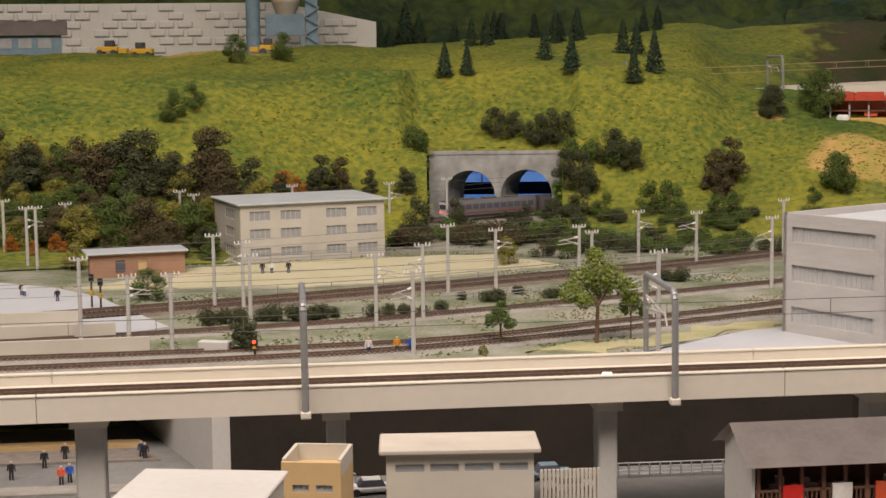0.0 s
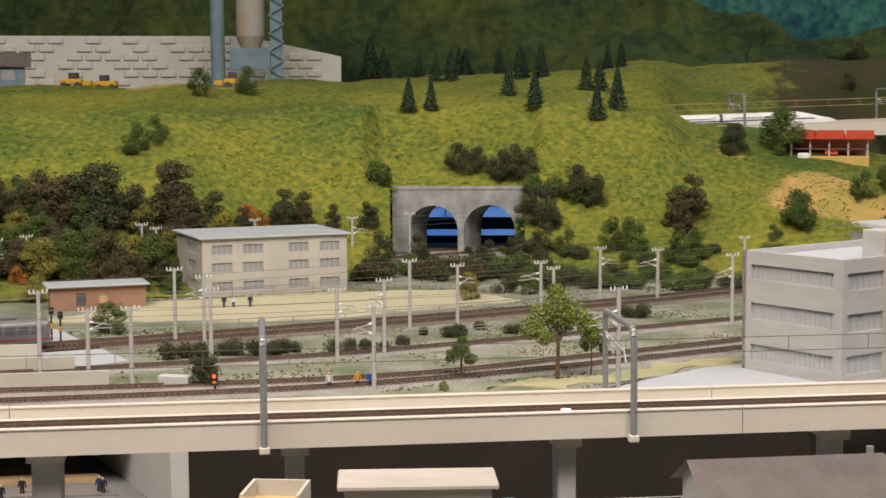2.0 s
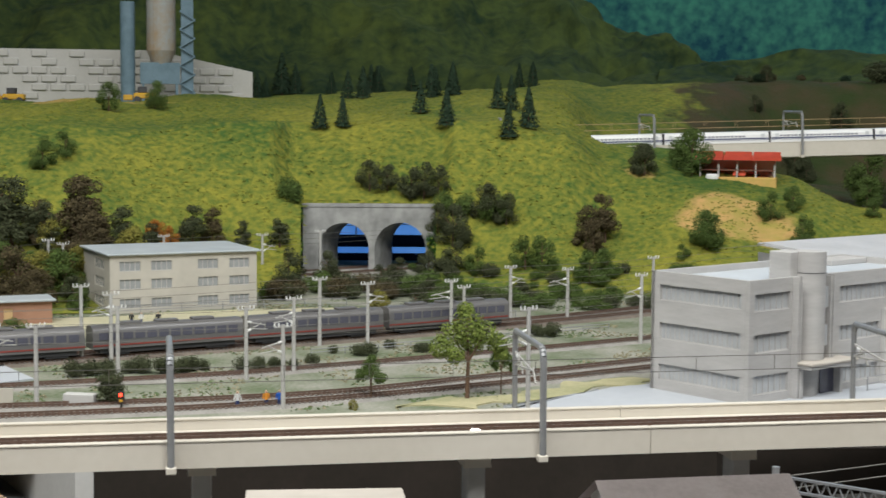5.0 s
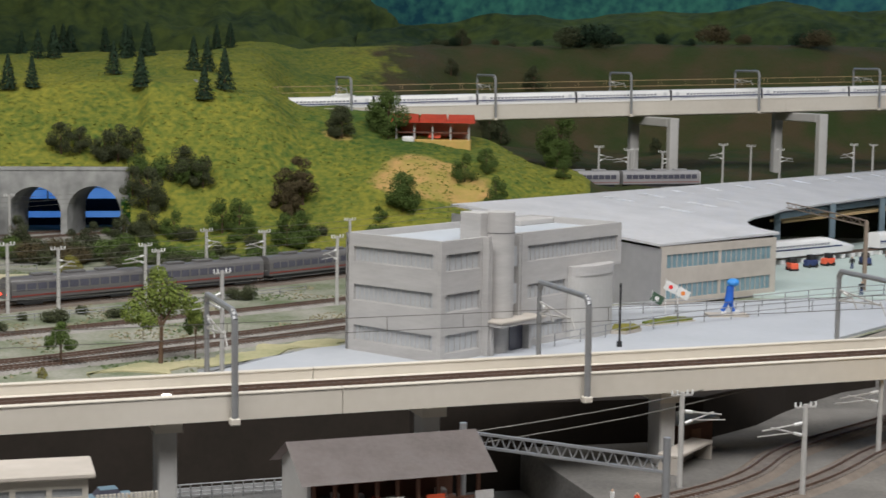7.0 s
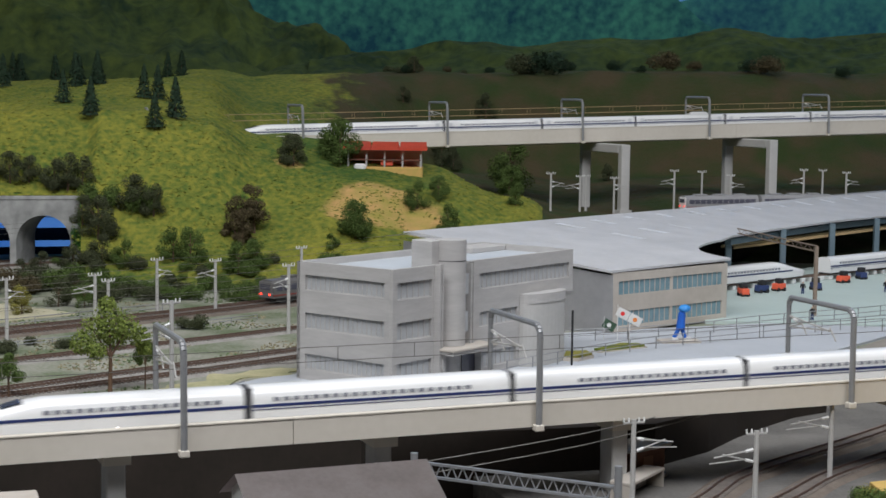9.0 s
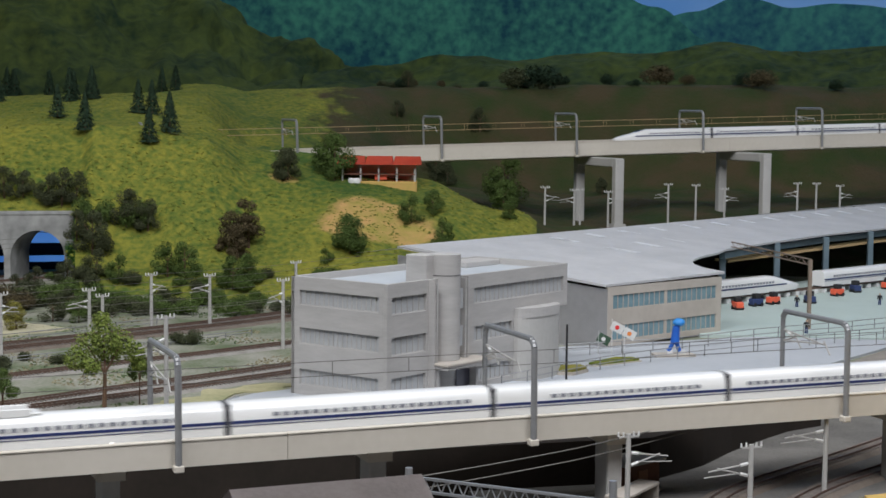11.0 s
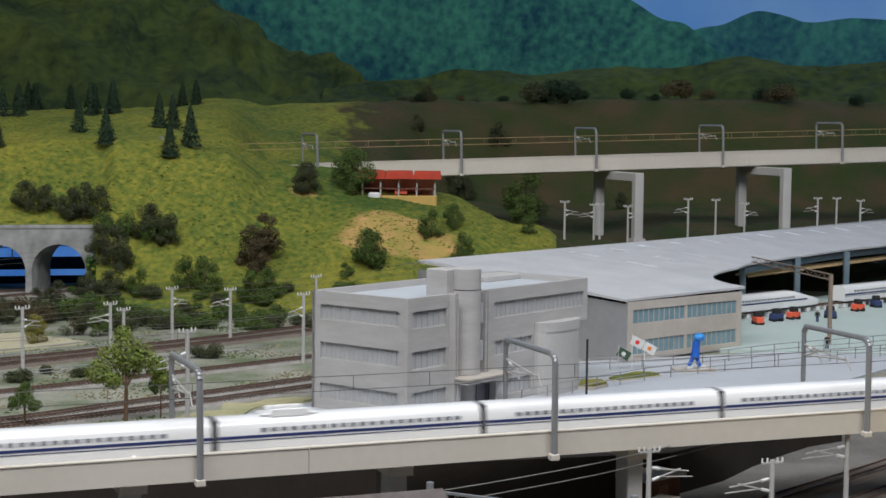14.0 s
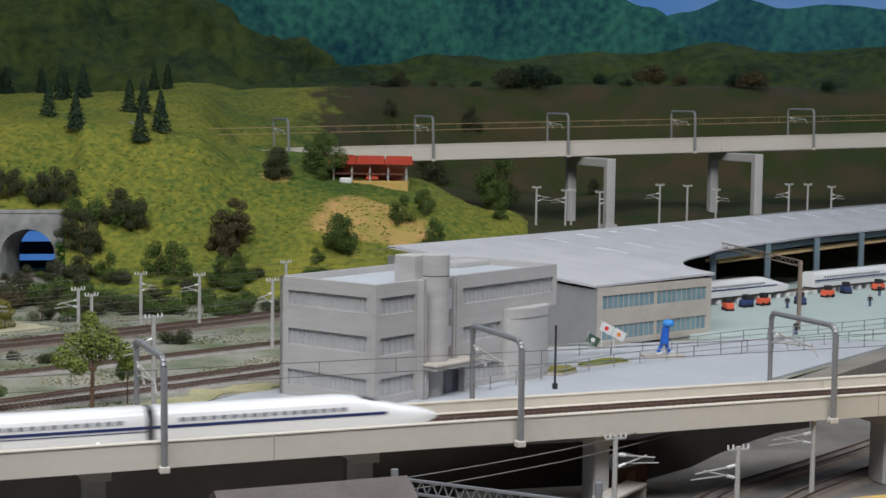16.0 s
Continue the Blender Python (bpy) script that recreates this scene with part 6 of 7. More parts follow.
MID = [(-0.47, 3.58, 0.078), (-0.43, 3.56, 0.078), (-0.32, 3.49, 0.075), (-0.29, 3.53, 0.067), (-0.65, 3.68, 0.100), (-0.69, 3.71, 0.071), (-0.62, 3.56, 0.068), (-0.57, 3.55, 0.062), (-0.73, 3.46, 0.052), (-0.76, 3.43, 0.042), (-0.94, 3.34, 0.080), (-0.87, 3.39, 0.066), (-0.61, 3.05, 0.054), (-0.56, 3.04, 0.048), (-0.67, 3.50, 0.061), (-0.61, 3.21, 0.051), (-0.90, 3.26, 0.019), (-0.32, 3.21, 0.026), (-0.25, 3.31, 0.032), (-0.08, 3.70, 0.083), (-0.13, 3.65, 0.038), (-0.32, 3.19, 0.022)]
YELLOW_SHRUBS = [(-0.65, 2.93, 0.054), (-0.49, 2.04, 0.015)]
BUSH = [(-0.94, 2.20, 0.022), (-0.92, 2.21, 0.021), (-0.90, 2.23, 0.019), (-0.87, 2.25, 0.017), (-0.85, 2.25, 0.022), (-0.82, 2.26, 0.022), (-0.80, 2.27, 0.021), (-0.79, 2.29, 0.018), (-0.78, 2.30, 0.015), (-0.72, 2.32, 0.017), (-0.70, 2.33, 0.016), (-0.68, 2.34, 0.016), (-0.66, 2.36, 0.012), (-0.64, 2.40, 0.013), (-0.63, 2.50, 0.012), (-0.59, 2.49, 0.017), (-0.57, 2.49, 0.018), (-0.56, 2.58, 0.013), (-0.50, 2.54, 0.014), (-0.49, 2.55, 0.013), (-0.34, 2.77, 0.019), (-0.32, 2.76, 0.022), (-0.43, 2.73, 0.014)]
for i, (x, y, h) in enumerate(FIR_TREES):
    o = thing("fir_tree", pose(x, y, hill_z(x, y) - 0.003, 0, 0, 40 * i) @ Matrix.Diagonal((h * 1.5, h * 1.5, h * 1.1, 1)), "dark green conical fir tree on the grassy hill", "fir tree", "firs on the hill")
    a, b = fir_mesh(i % 3)
    for n, me in (("needles", a), ("trunk", b)):
        c = new(n, me)
        c.parent = o
for x, y, h in HILLBUSH:
    tree("tree", x, y, h * (1.35 if -1.0 < x < -0.65 and y < 4 else 1.1), "round", LEAF_DARK if (x < -0.2 and x > -1.2) or y > 5 else LEAF_MID, "rounded green tree on the grassy slope", "trees on the hill", wide=1.15)
for i, (x, y, h) in enumerate(DARK):
    tree("tree", x, y, h * 1.15, "tall", LEAF_BROWN if i % 3 == 2 else LEAF_DARK, "tall dark green tree at the hill foot", "trees at the hill foot", wide=1.25)
for x, y, h in BROWN:
    tree("tree", x, y, h * 1.1, "tall", LEAF_BROWN, "tall brownish green tree at the hill foot", "trees at the hill foot", wide=1.2)
for i, (x, y, h) in enumerate(LOW):
    tree("tree", x, y, h, "round", (LEAF_MID, LEAF_BROWN, LEAF_YELLOW, LEAF_MID)[i % 4], "low olive green tree beside the railway", "trees beside the yard", wide=1.4)
rnd = random.Random(31)
for i in range(46):
    x, y = rnd.uniform(-1.80, -1.22), rnd.uniform(2.86, 3.22)
    tree("tree", x, y, rnd.uniform(0.05, 0.10), "round", rnd.choice([LEAF_MID, LEAF_BROWN, LEAF_YELLOW, LEAF_MID, LEAF_DARK]), "low olive green tree beside the railway", "trees beside the yard", wide=1.3)
for x, y, h in ORANGE:
    tree("tree", x, y, h, "round", LEAF_ORANGE, "small orange autumn tree", "autumn trees", wide=1.3)
for x, y, h in MID:
    tree("tree", x, y, h * 1.05, "round", LEAF_MID if x > -0.6 else LEAF_DARK, "green tree at the foot of the slope", "trees at the hill foot", wide=1.2)
for x, y, h in BUSH:
    tree("shrub", x, y, h * 1.5, "bush", LEAF_DARK, "low dark green shrub between the tracks", "shrubs in the yard", wide=1.1)
for x, y, h in YELLOW_SHRUBS:
    tree("shrub", x, y, h * 1.1, "round", LEAF_YELLOW, "yellow-green shrub in the yard", "shrubs in the yard", wide=1.2)
tree("tree", -0.360, 2.147, 0.132, "open", LEAF_BRIGHT, "bright green spreading tree with a leaning brown trunk", "yard trees", 0, 1.08)
tree("tree", -0.322, 2.20, 0.085, "open", LEAF_MID, "slim green tree beside the tracks", "yard trees", 0, 0.55)
tree("tree", -0.484, 2.118, 0.062, "open", LEAF_MID, "small round green tree beside the tracks", "yard trees", 0, 1.3)
tree("tree", -1.128, 2.415, 0.058, "round", LEAF_MID, "small green tree at the level crossing", "yard trees", 0, 1.5)
tree("tree", -0.805, 2.005, 0.060, "tall", LEAF_DARK, "dark green bushy tree behind the viaduct", "yard trees", 0, 1.3)
for az in (-10.2, -9.7, -8.9, -8.3, -15.7, -15.5):
    x, y, z = polar(az, 3.82)
    tree("tree", x, y, 0.07, "bush", LEAF_MID, "ivy-like green bush beside the tunnel portal", "bushes by the tunnel", wide=0.7)
for az, d, z, h in ((-15.42, 3.835, 0.03, 0.075), (-15.50, 3.835, 0.075, 0.085), (-15.35, 3.85, 0.11, 0.06), (-10.62, 3.84, 0.03, 0.075), (-10.45, 3.84, 0.08, 0.085), (-10.30, 3.83, 0.04, 0.085)):
    x, y, _ = polar(az, d, 0)
    tree("shrub", x, y, h, "bush", LEAF_IVY, "bright green ivy climbing beside the tunnel portal", "ivy by the tunnel", z=z, wide=0.4)
rnd = random.Random(77)
for k in range(90):
    az = rnd.uniform(-11.5, -1.5)
    x, y, z = polar(az, rnd.uniform(3.15, 3.6))
    tree("shrub", x, y, rnd.uniform(0.018, 0.04), "bush", rnd.choice([LEAF_DARK, LEAF_MID, LEAF_MID]), "low green shrub at the slope foot", "shrubs at the slope foot", wide=1.3)
for k in range(60):
    az = rnd.uniform(-26, -11)
    x, y, z = polar(az, rnd.uniform(3.22, 3.42) if az < -16 else rnd.uniform(3.28, 3.44))
    tree("shrub", x, y, rnd.uniform(0.025, 0.055), "bush", rnd.choice([LEAF_DARK, LEAF_MID, LEAF_BROWN]), "low green shrub at the slope foot", "shrubs at the slope foot", wide=1.2)
for k in range(26):
    az = rnd.gauss(3.5, 1.6) if k % 2 else rnd.uniform(-1.5, 16)
    x, y, z = polar(az, rnd.uniform(6.0, 6.4))
    tree("shrub", x, y, 0.03 + 0.085 * rnd.random() ** 2.2, "bush", rnd.choice([FIR, LEAF_DARK, LEAF_BROWN]), "very dark bush on the embankment top", "bushes on the embankment", wide=1.3)
for k in range(30):
    p = plan(1.06 + rnd.uniform(0, 0.35), 1.28 + rnd.uniform(0, 0.2))
    tree("shrub", *p, rnd.uniform(0.018, 0.03), "bush", rnd.choice([LEAF_YELLOW, LEAF_MID]), "olive green shrub on the near bank", "shrubs on the near bank", z=-0.03, wide=1.3)


def tufts():
    """Clumps of scenic foam over the slope."""
    rnd = random.Random(5)
    bm = bmesh.new()
    for _ in range(42000):
        az, d = rnd.uniform(-33, 5.0), rnd.uniform(3.3, 5.2)
        if az > -4.2 and d > 4.6 or az > -5.2 and 4.25 < d < 4.5 or -15.1 < az < -10.9 and d < 3.88:
            continue
        x, y = d * math.sin(radians(az)), d * math.cos(radians(az))
        z = hill_z(x, y)
        if z < 0.012 or noise.noise(Vector((x * 5, y * 5, 9))) < -0.25:
            continue
        s = rnd.uniform(0.002, 0.0055)
        a = rnd.random() * 6.28
        ps = [bm.verts.new((x + s * 1.3 * math.cos(a + k * 2.094), y + s * 1.3 * math.sin(a + k * 2.094), z - 0.001)) for k in range(3)]
        tip = bm.verts.new((x + rnd.uniform(-s, s), y + rnd.uniform(-s, s), z + s * 0.32))
        for k in range(3):
            bm.faces.new((ps[k], ps[(k + 1) % 3], tip))
    tagged(part("grass_tufts", bm, GRASS_TUFT), "clumps of yellow-green scenic foam on the slope", "grass", kind="stuff")


tufts()


def yard_scatter():
    """Patches of short straw-coloured and green scatter between the tracks."""
    rnd = random.Random(15)
    bms = [bmesh.new(), bmesh.new()]
    for _ in range(26000):
        x, y = rnd.uniform(-1.35, 0.1), rnd.uniform(1.98, 3.3)
        if y < 2.0 + 0.36 * (x + 0.4) or noise.noise(Vector((x * 9, y * 9, 2.0))) < 0.08:
            continue
        if -1.0 < x - (y - 2.85) * 0.9 and math.hypot(x + 0.95, y - 2.78) < 0.3:
            continue
        if x > -0.30 and y < 2.5 + 0.8 * (x + 0.1):
            continue
        bm = bms[0 if noise.noise(Vector((x * 4, y * 4, 7.0))) + rnd.uniform(-0.3, 0.3) > 0 else 1]
        s = rnd.uniform(0.0014, 0.0038)
        a = rnd.random() * 6.28
        ps = [bm.verts.new((x + s * math.cos(a + k * 2.094), y + s * math.sin(a + k * 2.094), 0.0)) for k in range(3)]
        tip = bm.verts.new((x + rnd.uniform(-s, s), y + rnd.uniform(-s, s), s * 0.8))
        for k in range(3):
            bm.faces.new((ps[k], ps[(k + 1) % 3], tip))
    for bm, m, lab in zip(bms, (STRAW, SCRUB), ("dry straw-coloured scatter between the tracks", "short green scatter between the tracks")):
        tagged(part("yard_scatter", bm, m), lab, "grass", kind="stuff")


STRAW = mat("straw_scatter", (0.27, 0.24, 0.16), (0.19, 0.175, 0.105), 20, 0.95, islands=True, vary=(0.75, 1.2))
SCRUB = mat("green_scatter", (0.12, 0.16, 0.07), (0.08, 0.11, 0.05), 20, 0.95, islands=True, vary=(0.75, 1.2))
yard_scatter()


# ---- figures, signals and small things ----
def figure(x, y, z, shirt, trousers, rz=0, h=0.021, label="small painted figure standing"):
    bm = bmesh.new()
    k = h / 0.021
    rod(bm, (-0.0016 * k, 0, 0), (-0.0012 * k, 0, 0.010 * k), 0.0012 * k, 6)
    rod(bm, (0.0016 * k, 0, 0), (0.0012 * k, 0, 0.010 * k), 0.0012 * k, 6)
    lower = len(bm.faces)
    rod(bm, (0, 0, 0.0095 * k), (0, 0, 0.0175 * k), 0.0024 * k, 8, r2=0.0030 * k)
    rod(bm, (-0.0034 * k, 0, 0.017 * k), (-0.0042 * k, 0.001 * k, 0.010 * k), 0.0009 * k, 5)
    rod(bm, (0.0034 * k, 0, 0.017 * k), (0.0042 * k, -0.001 * k, 0.010 * k), 0.0009 * k, 5)
    upper = len(bm.faces)
    bmesh.ops.create_icosphere(bm, subdivisions=1, radius=0.0019 * k, matrix=Matrix.Translation((0, 0, 0.0195 * k)))
    bm.faces.ensure_lookup_table()
    for i, f in enumerate(bm.faces):
        f.material_index = 0 if i < lower else (1 if i < upper else 2)
    ob = part("figurine", bm, trousers)
    ob.data.materials.append(shirt)
    ob.data.materials.append(SKIN)
    ob.matrix_world = pose(x, y, z, 0, 0, rz)
    return tagged(ob, label, "figurine", "figurines")


SKIN = mat("plain_skin_paint", (0.55, 0.38, 0.27), None, 60, 0.7)
WHITE_C = mat("white_paint", (0.75, 0.75, 0.73), None, 60, 0.7)
NAVY = mat("navy_paint", (0.03, 0.05, 0.15), None, 60, 0.7)
BLUE = mat("bright_blue_paint", (0.02, 0.13, 0.55), (0.02, 0.09, 0.42), 60, 0.45)
LIGHT_BLUE = mat("light_blue_paint", (0.05, 0.30, 0.78), None, 60, 0.45)
ORANGE_C = mat("orange_paint", (0.75, 0.30, 0.03), None, 60, 0.7)
BLACK_C = mat("black_paint", (0.02, 0.02, 0.022), None, 60, 0.7)
GREEN_C = mat("green_paint", (0.05, 0.35, 0.08), None, 60, 0.7)
PINK_C = mat("pink_paint", (0.7, 0.25, 0.3), None, 60, 0.7)
for x, y, s, t in ((-0.638, 2.02, WHITE_C, NAVY), (-0.604, 2.035, ORANGE_C, NAVY), (-0.588, 2.04, BLUE, NAVY)):
    figure(x, y, 0, s, t, 40, 0.022, "small painted figure beside the siding")
for x, y, s in ((-1.055, 2.735, BLACK_C), (-1.040, 2.742, WHITE_C), (-1.012, 2.752, BLACK_C), (-1.26, 2.36, BLACK_C), (-1.35, 2.41, BLACK_C), (-1.34, 2.40, WHITE_C)):
    figure(x, y, 0.002, s, NAVY, 30, 0.021, "small painted figure in dark clothes on the ground")
for s, r, c in ((-0.30, 1.93, BLACK_C), (-0.28, 1.96, BLACK_C), (-0.27, 1.85, RED_ROOF), (-0.262, 1.86, BLUE), (-0.245, 1.98, BLACK_C), (-0.185, 1.95, BLACK_C), (-0.19, 1.96, NAVY), (-0.33, 1.88, BLACK_C), (-0.235, 1.90, BLACK_C), (-0.16, 1.78, BROWN_WOOD)):
    figure(*plan(s, r), -0.09, c, BLACK_C, 20, 0.022, "small dark figure standing in the underpass")
for i in range(12):
    x, y = plan(0.60 + 0.012 * i + 0.006 * (i % 3), 1.42 + 0.02 * ((i * 7) % 4))
    figure(x, y, -0.09 if 0.60 + 0.012 * i + 0.006 * (i % 3) < 0.72 else -0.04, (PINK_C, BLUE, GREEN_C, ORANGE_C, WHITE_C, RED_ROOF)[i % 6], NAVY, 30 * i, 0.017, "small colourful child figure on the lawn")
for x, y in ((0.755, 2.912), (1.02, 3.36), (0.837, 3.315), (1.10, 3.56)):
    figure(x, y, 0.006, BLACK_C, NAVY, 0, 0.024, "small dark figure on the depot floor")


def blue_statue():
    bm = bmesh.new()
    rod(bm, (-0.012, 0, 0.004), (-0.004, 0, 0.020), 0.0035, 8)
    rod(bm, (0.006, 0, 0.004), (0.000, 0, 0.020), 0.0035, 8)
    n0 = len(bm.faces)
    rod(bm, (-0.002, 0, 0.018), (0.000, 0, 0.045), 0.0075, 12, r2=0.0055)
    n1 = len(bm.faces)
    bmesh.ops.create_icosphere(bm, subdivisions=2, radius=0.0085, matrix=Matrix.Translation((0.004, 0, 0.051)) @ Matrix.Diagonal((1.2, 1, 0.8, 1)))
    n2 = len(bm.faces)
    box(bm, -0.015, -0.006, -0.003, 0.003, 0, 0.005)
    box(bm, 0.005, 0.016, -0.003, 0.003, 0, 0.005)
    bm.faces.ensure_lookup_table()
    for i, f in enumerate(bm.faces):
        f.material_index = 0 if i < n1 else (1 if i < n2 else 2)
    ob = part("statue", bm, BLUE)
    ob.data.materials.append(LIGHT_BLUE)
    ob.data.materials.append(WHITE_C)
    ob.matrix_world = pose(0.474, 2.640, 0.008, 0, 0, 5)
    tagged(ob, "bright blue striding statue with white feet on a low plinth", "statue")
    tagged(part("plinth", prism(bmesh.new(), [(0.440, 2.622), (0.505, 2.632), (0.50, 2.662), (0.435, 2.652)], 0.0, 0.008), BEIGE), "low pale stone plinth", "plinth")


blue_statue()


def flags():
    o = thing("flag_stand", pose(0.372, 2.655, 0.004), "three small flags on thin white poles", "flags")
    fl = [(-0.022, 0.031, GREEN_DARK, (0.8, 0.8, 0.78)), (0.0, 0.050, WHITE_C, (0.75, 0.03, 0.03)), (0.020, 0.040, WHITE_C, (0.8, 0.25, 0.05))]
    for x, z, c, dot in fl:
        part("pole", rodbm((x, 0, 0), (x, 0, z + 0.008), 0.0006, 5), PORCELAIN, o)
        f = part("flag", boxbm(0, 0.021, -0.0004, 0.0004, -0.009, 0.006), c, o)
        f.matrix_basis = pose(x, 0, z, 0, 28, 0)
        d = part("emblem", rodbm((0.010, -0.0004, -0.0015), (0.010, -0.001, -0.0015), 0.0036, 12), mat("emblem", dot, None, 50, 0.8), f)


GREEN_DARK = mat("dark_green_cloth", (0.05, 0.10, 0.06), None, 50, 0.8)
flags()


def planter(pts, z, label, material):
    o = thing("planter", pose(0, 0, 0), label, "planter", "planters")
    part("kerb", prism(bmesh.new(), pts, 0.003, z), BEIGE, o)
    c = sum((Vector(p) for p in pts), Vector((0, 0))) / len(pts)
    part("planting", prism(bmesh.new(), [tuple(c + (Vector(p) - c) * 0.9) for p in pts], z, z + 0.003), material, o)


planter([(0.262, 2.44), (0.285, 2.435), (0.312, 2.47), (0.305, 2.50), (0.27, 2.49)], 0.009, "kerbed flower bed with yellow flowers", LEAF_YELLOW)
planter([(0.315, 2.53), (0.33, 2.52), (0.41, 2.58), (0.40, 2.60), (0.37, 2.60)], 0.006, "low kerbed strip of lawn", GRASS)
lamp = thing("street_lamp", pose(0.263, 2.325, 0.0), "black slender street lamp post", "street lamp")
part("post", rodbm((0, 0, 0), (0, 0, 0.095), 0.0016, 8), BLACK_C, lamp)
part("base", rodbm((0, 0, 0.003), (0, 0, 0.012), 0.004, 10), BLACK_C, lamp)

for k, (x, y, rz) in enumerate(((0.705, 3.262, 100), (0.755, 3.322, 30), (0.798, 3.358, 35), (0.88, 3.38, 100), (0.975, 3.52, 30), (1.037, 3.60, 100), (1.13, 3.67, 30))):
    o = thing("forklift", pose(x, y, 0.006, 0, 0, rz), "red maintenance cart beside the parked train", "cart", "depot carts")
    part("body", boxbm(-0.014, 0.014, -0.008, 0.008, 0.004, 0.016, bevel=0.0015), RED_ROOF if k % 2 == 0 else NAVY, o)
    part("cage", boxbm(-0.006, 0.008, -0.007, 0.007, 0.016, 0.026, bevel=0.001), BLACK_C, o)
    for px in (-0.009, 0.009):
        part("wheel", rodbm((px, -0.009, 0.004), (px, 0.009, 0.004), 0.004, 10), BLACK_C, o)

# No lamp here: a glowing block stands in for a glint on the rail.
o = thing("rail_glint", pose(*plan(0.305, 1.606), 0.064), "small glowing white block standing in for a reflection on the viaduct rail", "lamp")
part("glint_block", boxbm(-0.005, 0.005, -0.003, 0.003, 0, 0.004, bevel=0.001), RAIL_GLINT, o)


def signal(x, y, h, label, lit=False):
    o = thing("crossing_signal", pose(x, y, 0, 0, 0, 0), label, "signal", "crossing signals")
    part("post", rodbm((0, 0, 0), (0, 0, h), 0.0016, 8), BLACK_C, o)
    part("head", boxbm(-0.004, 0.004, -0.002, 0.002, h - 0.012, h, bevel=0.001), BLACK_C, o)
    part("stripes", boxbm(-0.0022, 0.0022, -0.0022, 0.0022, h * 0.4, h * 0.55), YELLOW, o)
    part("lens", rodbm((0, -0.002, h - 0.004), (0, -0.0035, h - 0.004), 0.0024, 10), RED_GLOW if lit else TRAIN_DARK, o)


signal(-0.782, 1.985, 0.022, "black and yellow crossing signal with a lit red lamp", True)
signal(-1.155, 2.30, 0.05, "black and yellow crossing signal with dark lamps")
signal(-1.175, 2.31, 0.055, "black and yellow crossing signal beside the road")


def ramp_walls():
    for a, b, h in (((-1.35, 1.80), (-0.93, 1.985), 0.020), ((-1.45, 1.88), (-1.02, 2.07), 0.022), ((-1.55, 1.97), (-1.12, 2.16), 0.022)):
        a, b = Vector(a), Vector(b)
        d = (b - a).normalized()
        n = Vector((-d.y, d.x)) * 0.006
        tagged(part("ramp_wall", prism(bmesh.new(), [tuple(a), tuple(b), tuple(b + n), tuple(a + n)], 0, h), CREAM), "low cream wall beside the underpass ramp", "wall", "ramp walls", "structure")
    road = part("road", prism(bmesh.new(), [(-2.1, 2.3), (-1.02, 2.10), (-0.98, 2.16), (-1.22, 2.42), (-1.34, 2.50), (-2.1, 2.75)], -0.004, 0.003), PAVED)
    tagged(road, "pale grey road at the level crossing", "road", kind="structure")
    tagged(part("kiosk", boxbm(-0.862, -0.82, 1.985, 2.0, 0, 0.016, bevel=0.001), PALE), "small grey equipment box beside the track", "box")


ramp_walls()

o = thing("signal_hut", pose(0.290, 1.872, -0.04, 0, 0, 41), "small dark brown hut with a flat concrete roof", "hut")
part("base", boxbm(-0.034, 0.034, -0.021, 0.02, 0, 0.003, bevel=0.001), BEIGE, o)
part("wall", boxbm(-0.030, 0.030, -0.018, 0.018, 0.003, 0.036), BROWN_WOOD, o)
part("door", boxbm(-0.008, 0.008, -0.0195, -0.018, 0.003, 0.028), BRICK, o)
part("roof", boxbm(-0.036, 0.036, -0.024, 0.024, 0.036, 0.0395, bevel=0.001), PALE, o)
o = thing("concrete_trough", pose(0.268, 1.748, -0.04, 0, 0, 58.7), "low cream concrete trough with open ends beside the sunken track", "trough")
part("slab", boxbm(0, 0.095, 0.0, 0.026, 0.018, 0.022, bevel=0.0008), BEIGE, o)
part("end_panel", boxbm(0.0, 0.004, 0.001, 0.025, 0.0, 0.018), BEIGE, o)
part("end_panel", boxbm(0.091, 0.095, 0.001, 0.025, 0.0, 0.018), BEIGE, o)
part("back_panel", boxbm(0.004, 0.091, 0.021, 0.025, 0.0, 0.018), BEIGE, o)
tagged(part("near_bank", prism(bmesh.new(), [plan(1.02, 1.2), plan(1.6, 1.2), plan(1.9, 1.52), plan(1.12, 1.50)], -0.06, -0.025), EARTH), "sandy earth bank beside the sunken tracks", "bank", kind="structure")


# ---- what moves ----
def on_path(path, s):
    """Pose of a car whose middle is s metres along the path (1 cm steps)."""
    i = max(1, min(len(path) - 3, int(s / 0.01)))
    p = path[i].lerp(path[i + 1], s / 0.01 - i)
    a, b = path[max(0, i - 8)], path[min(len(path) - 1, i + 8)]
    d = b - a
    return p.x, p.y, math.degrees(math.atan2(d.y, d.x))


def arc(path, x, y):
    return min(range(len(path)), key=lambda i: (path[i] - Vector((x, y))).length) * 0.01


TUNNEL_PATH = resample([(-1.40, 2.95), (-1.25, 3.2), (-1.047, 3.522), (-0.913, 3.66), (-0.80, 3.78), (-0.45, 4.1), (0.3, 4.75)], 0.01)


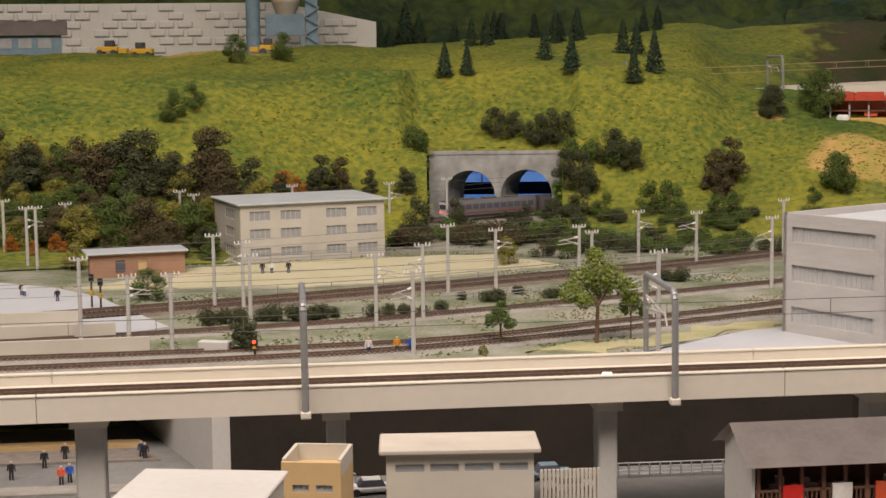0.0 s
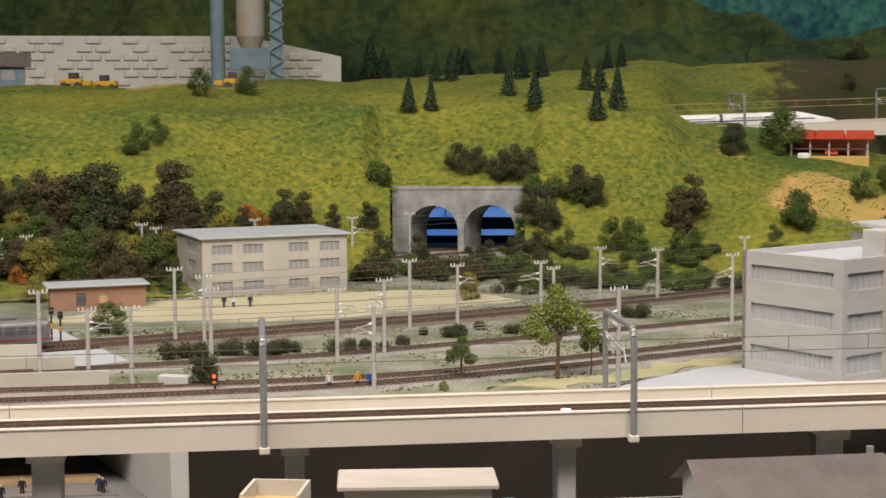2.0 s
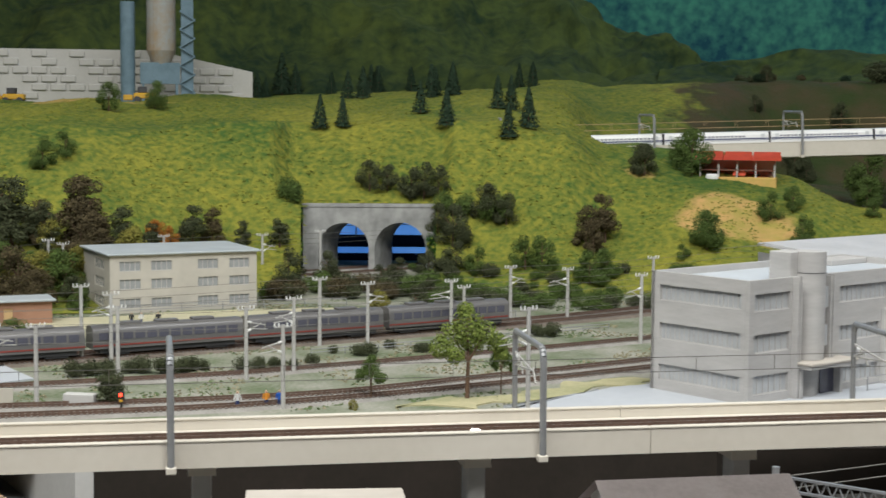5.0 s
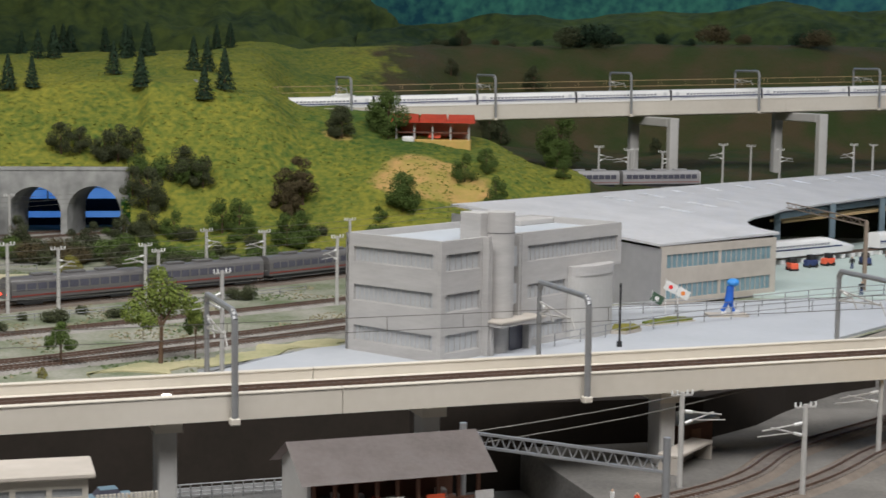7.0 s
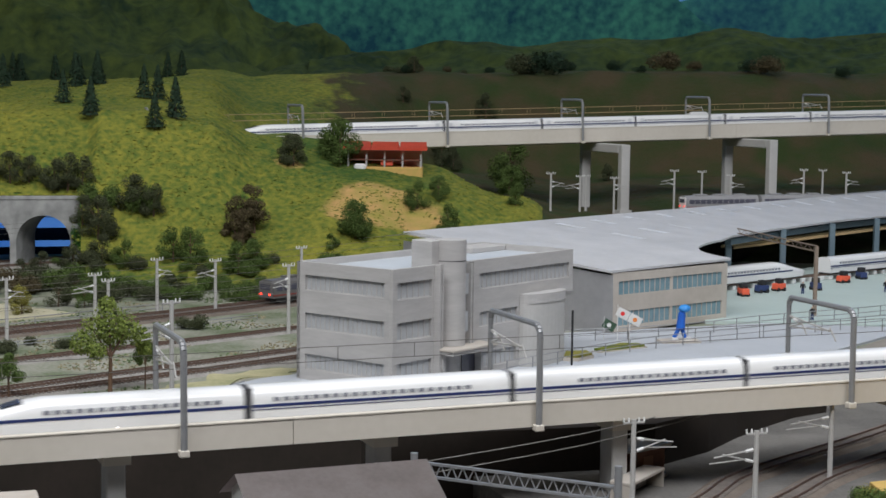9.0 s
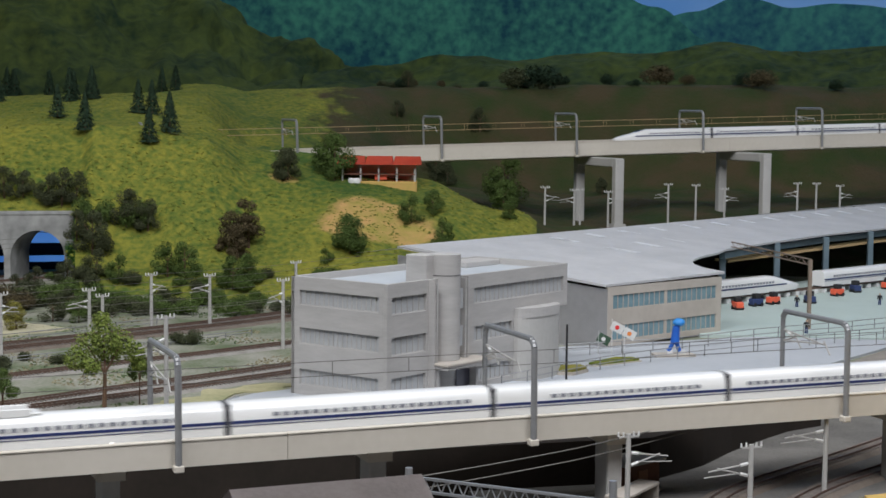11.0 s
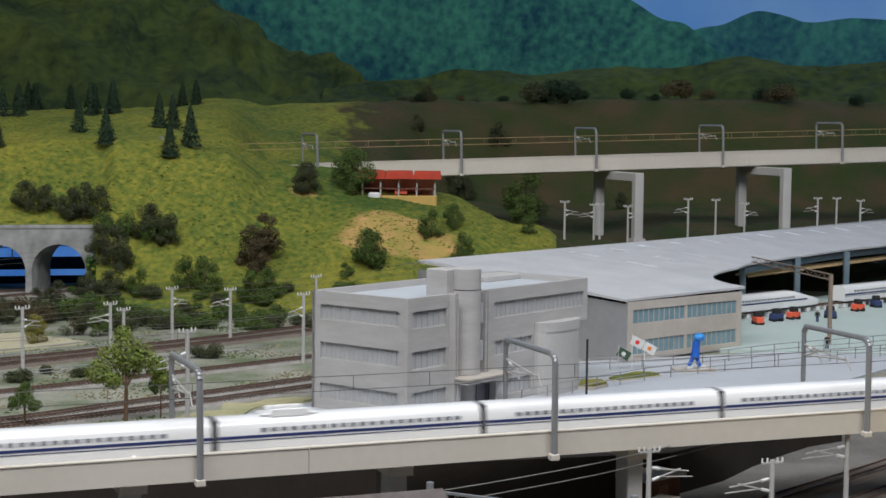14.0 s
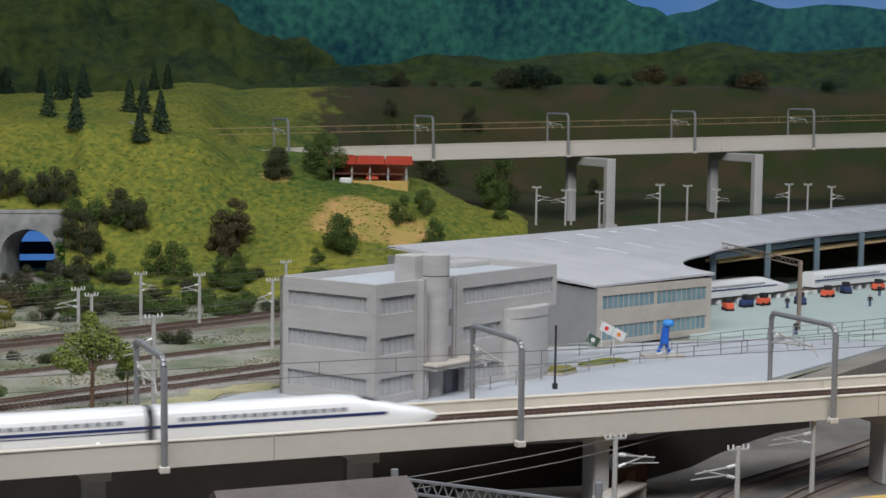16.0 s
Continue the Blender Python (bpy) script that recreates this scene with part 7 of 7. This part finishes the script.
def motions():
    rise = 0.0045

    def front(s):
        return Matrix.Translation((*plan(s, 1.6215), 0.0724 - 0.0095 + rise * s)) @ Matrix.Rotation(radians(20), 4, "Z") @ Matrix.Rotation(-rise, 4, "Y") @ Matrix.Rotation(math.pi, 4, "Z")
    walk(FRONT_TRAIN, [(t, front(s)) for t, s in ((0.0, 5.44), (7.5, 1.015), (8.0, 0.720), (8.5, 0.424), (9.0, 0.129), (12.5, -1.940), (16.0, -4.026))])
    tilt = 0.029

    def high(s):
        return Matrix.Translation((*plan(s, 4.17), 0.254 - 0.0055 + math.tan(tilt) * s)) @ Matrix.Rotation(radians(20), 4, "Z") @ Matrix.Rotation(-tilt, 4, "Y")
    walk(HIGH_TRAIN, [(t, high(s)) for t, s in ((0.0, 0.32), (1.5, 1.223), (2.0, 1.511), (5.5, 3.648), (7.0, 4.544), (9.0, 5.75), (11.5, 7.184), (12.0, 7.485), (16.0, 9.75))])
    nose = arc(C_PATH, -0.832, 2.464)
    for k, c in enumerate(YARD_CARS):
        rows = []
        for i in range(33):
            t = i * 0.5
            x, y, a = on_path(C_PATH, nose + 0.322 * (t - 3.2) - 0.125 - 0.2565 * k)
            rows.append((t, pose(x, y, 0.0068, 0, 0, a)))
        walk(c, rows)
    tail = arc(TUNNEL_PATH, -0.955, 3.62)
    for k, c in enumerate(TUNNEL_CARS):
        rows = []
        for i in range(17):
            t = i * 1.0
            x, y, a = on_path(TUNNEL_PATH, min(tail + 0.17 * t + 0.125 + 0.2565 * (1 - k), 1.9 + 0.26 * (1 - k)))
            rows.append((t, pose(x, y, 0.0068, 0, 0, a)))
        walk(c, rows)
    for k, c in enumerate(BACK_CARS):
        walk(c, [(t, pose(*plan(1.602 - 0.113 - 0.233 * k, 3.85), 0.0948, 0, 0, 20)) for t in (0.0, 5.0)] + [(t, pose(*plan(2.122 + 0.28 * (t - 7) - 0.113 - 0.233 * k, 3.85), 0.0948, 0, 0, 20)) for t in (7.0, 9.0, 16.0)])


motions()
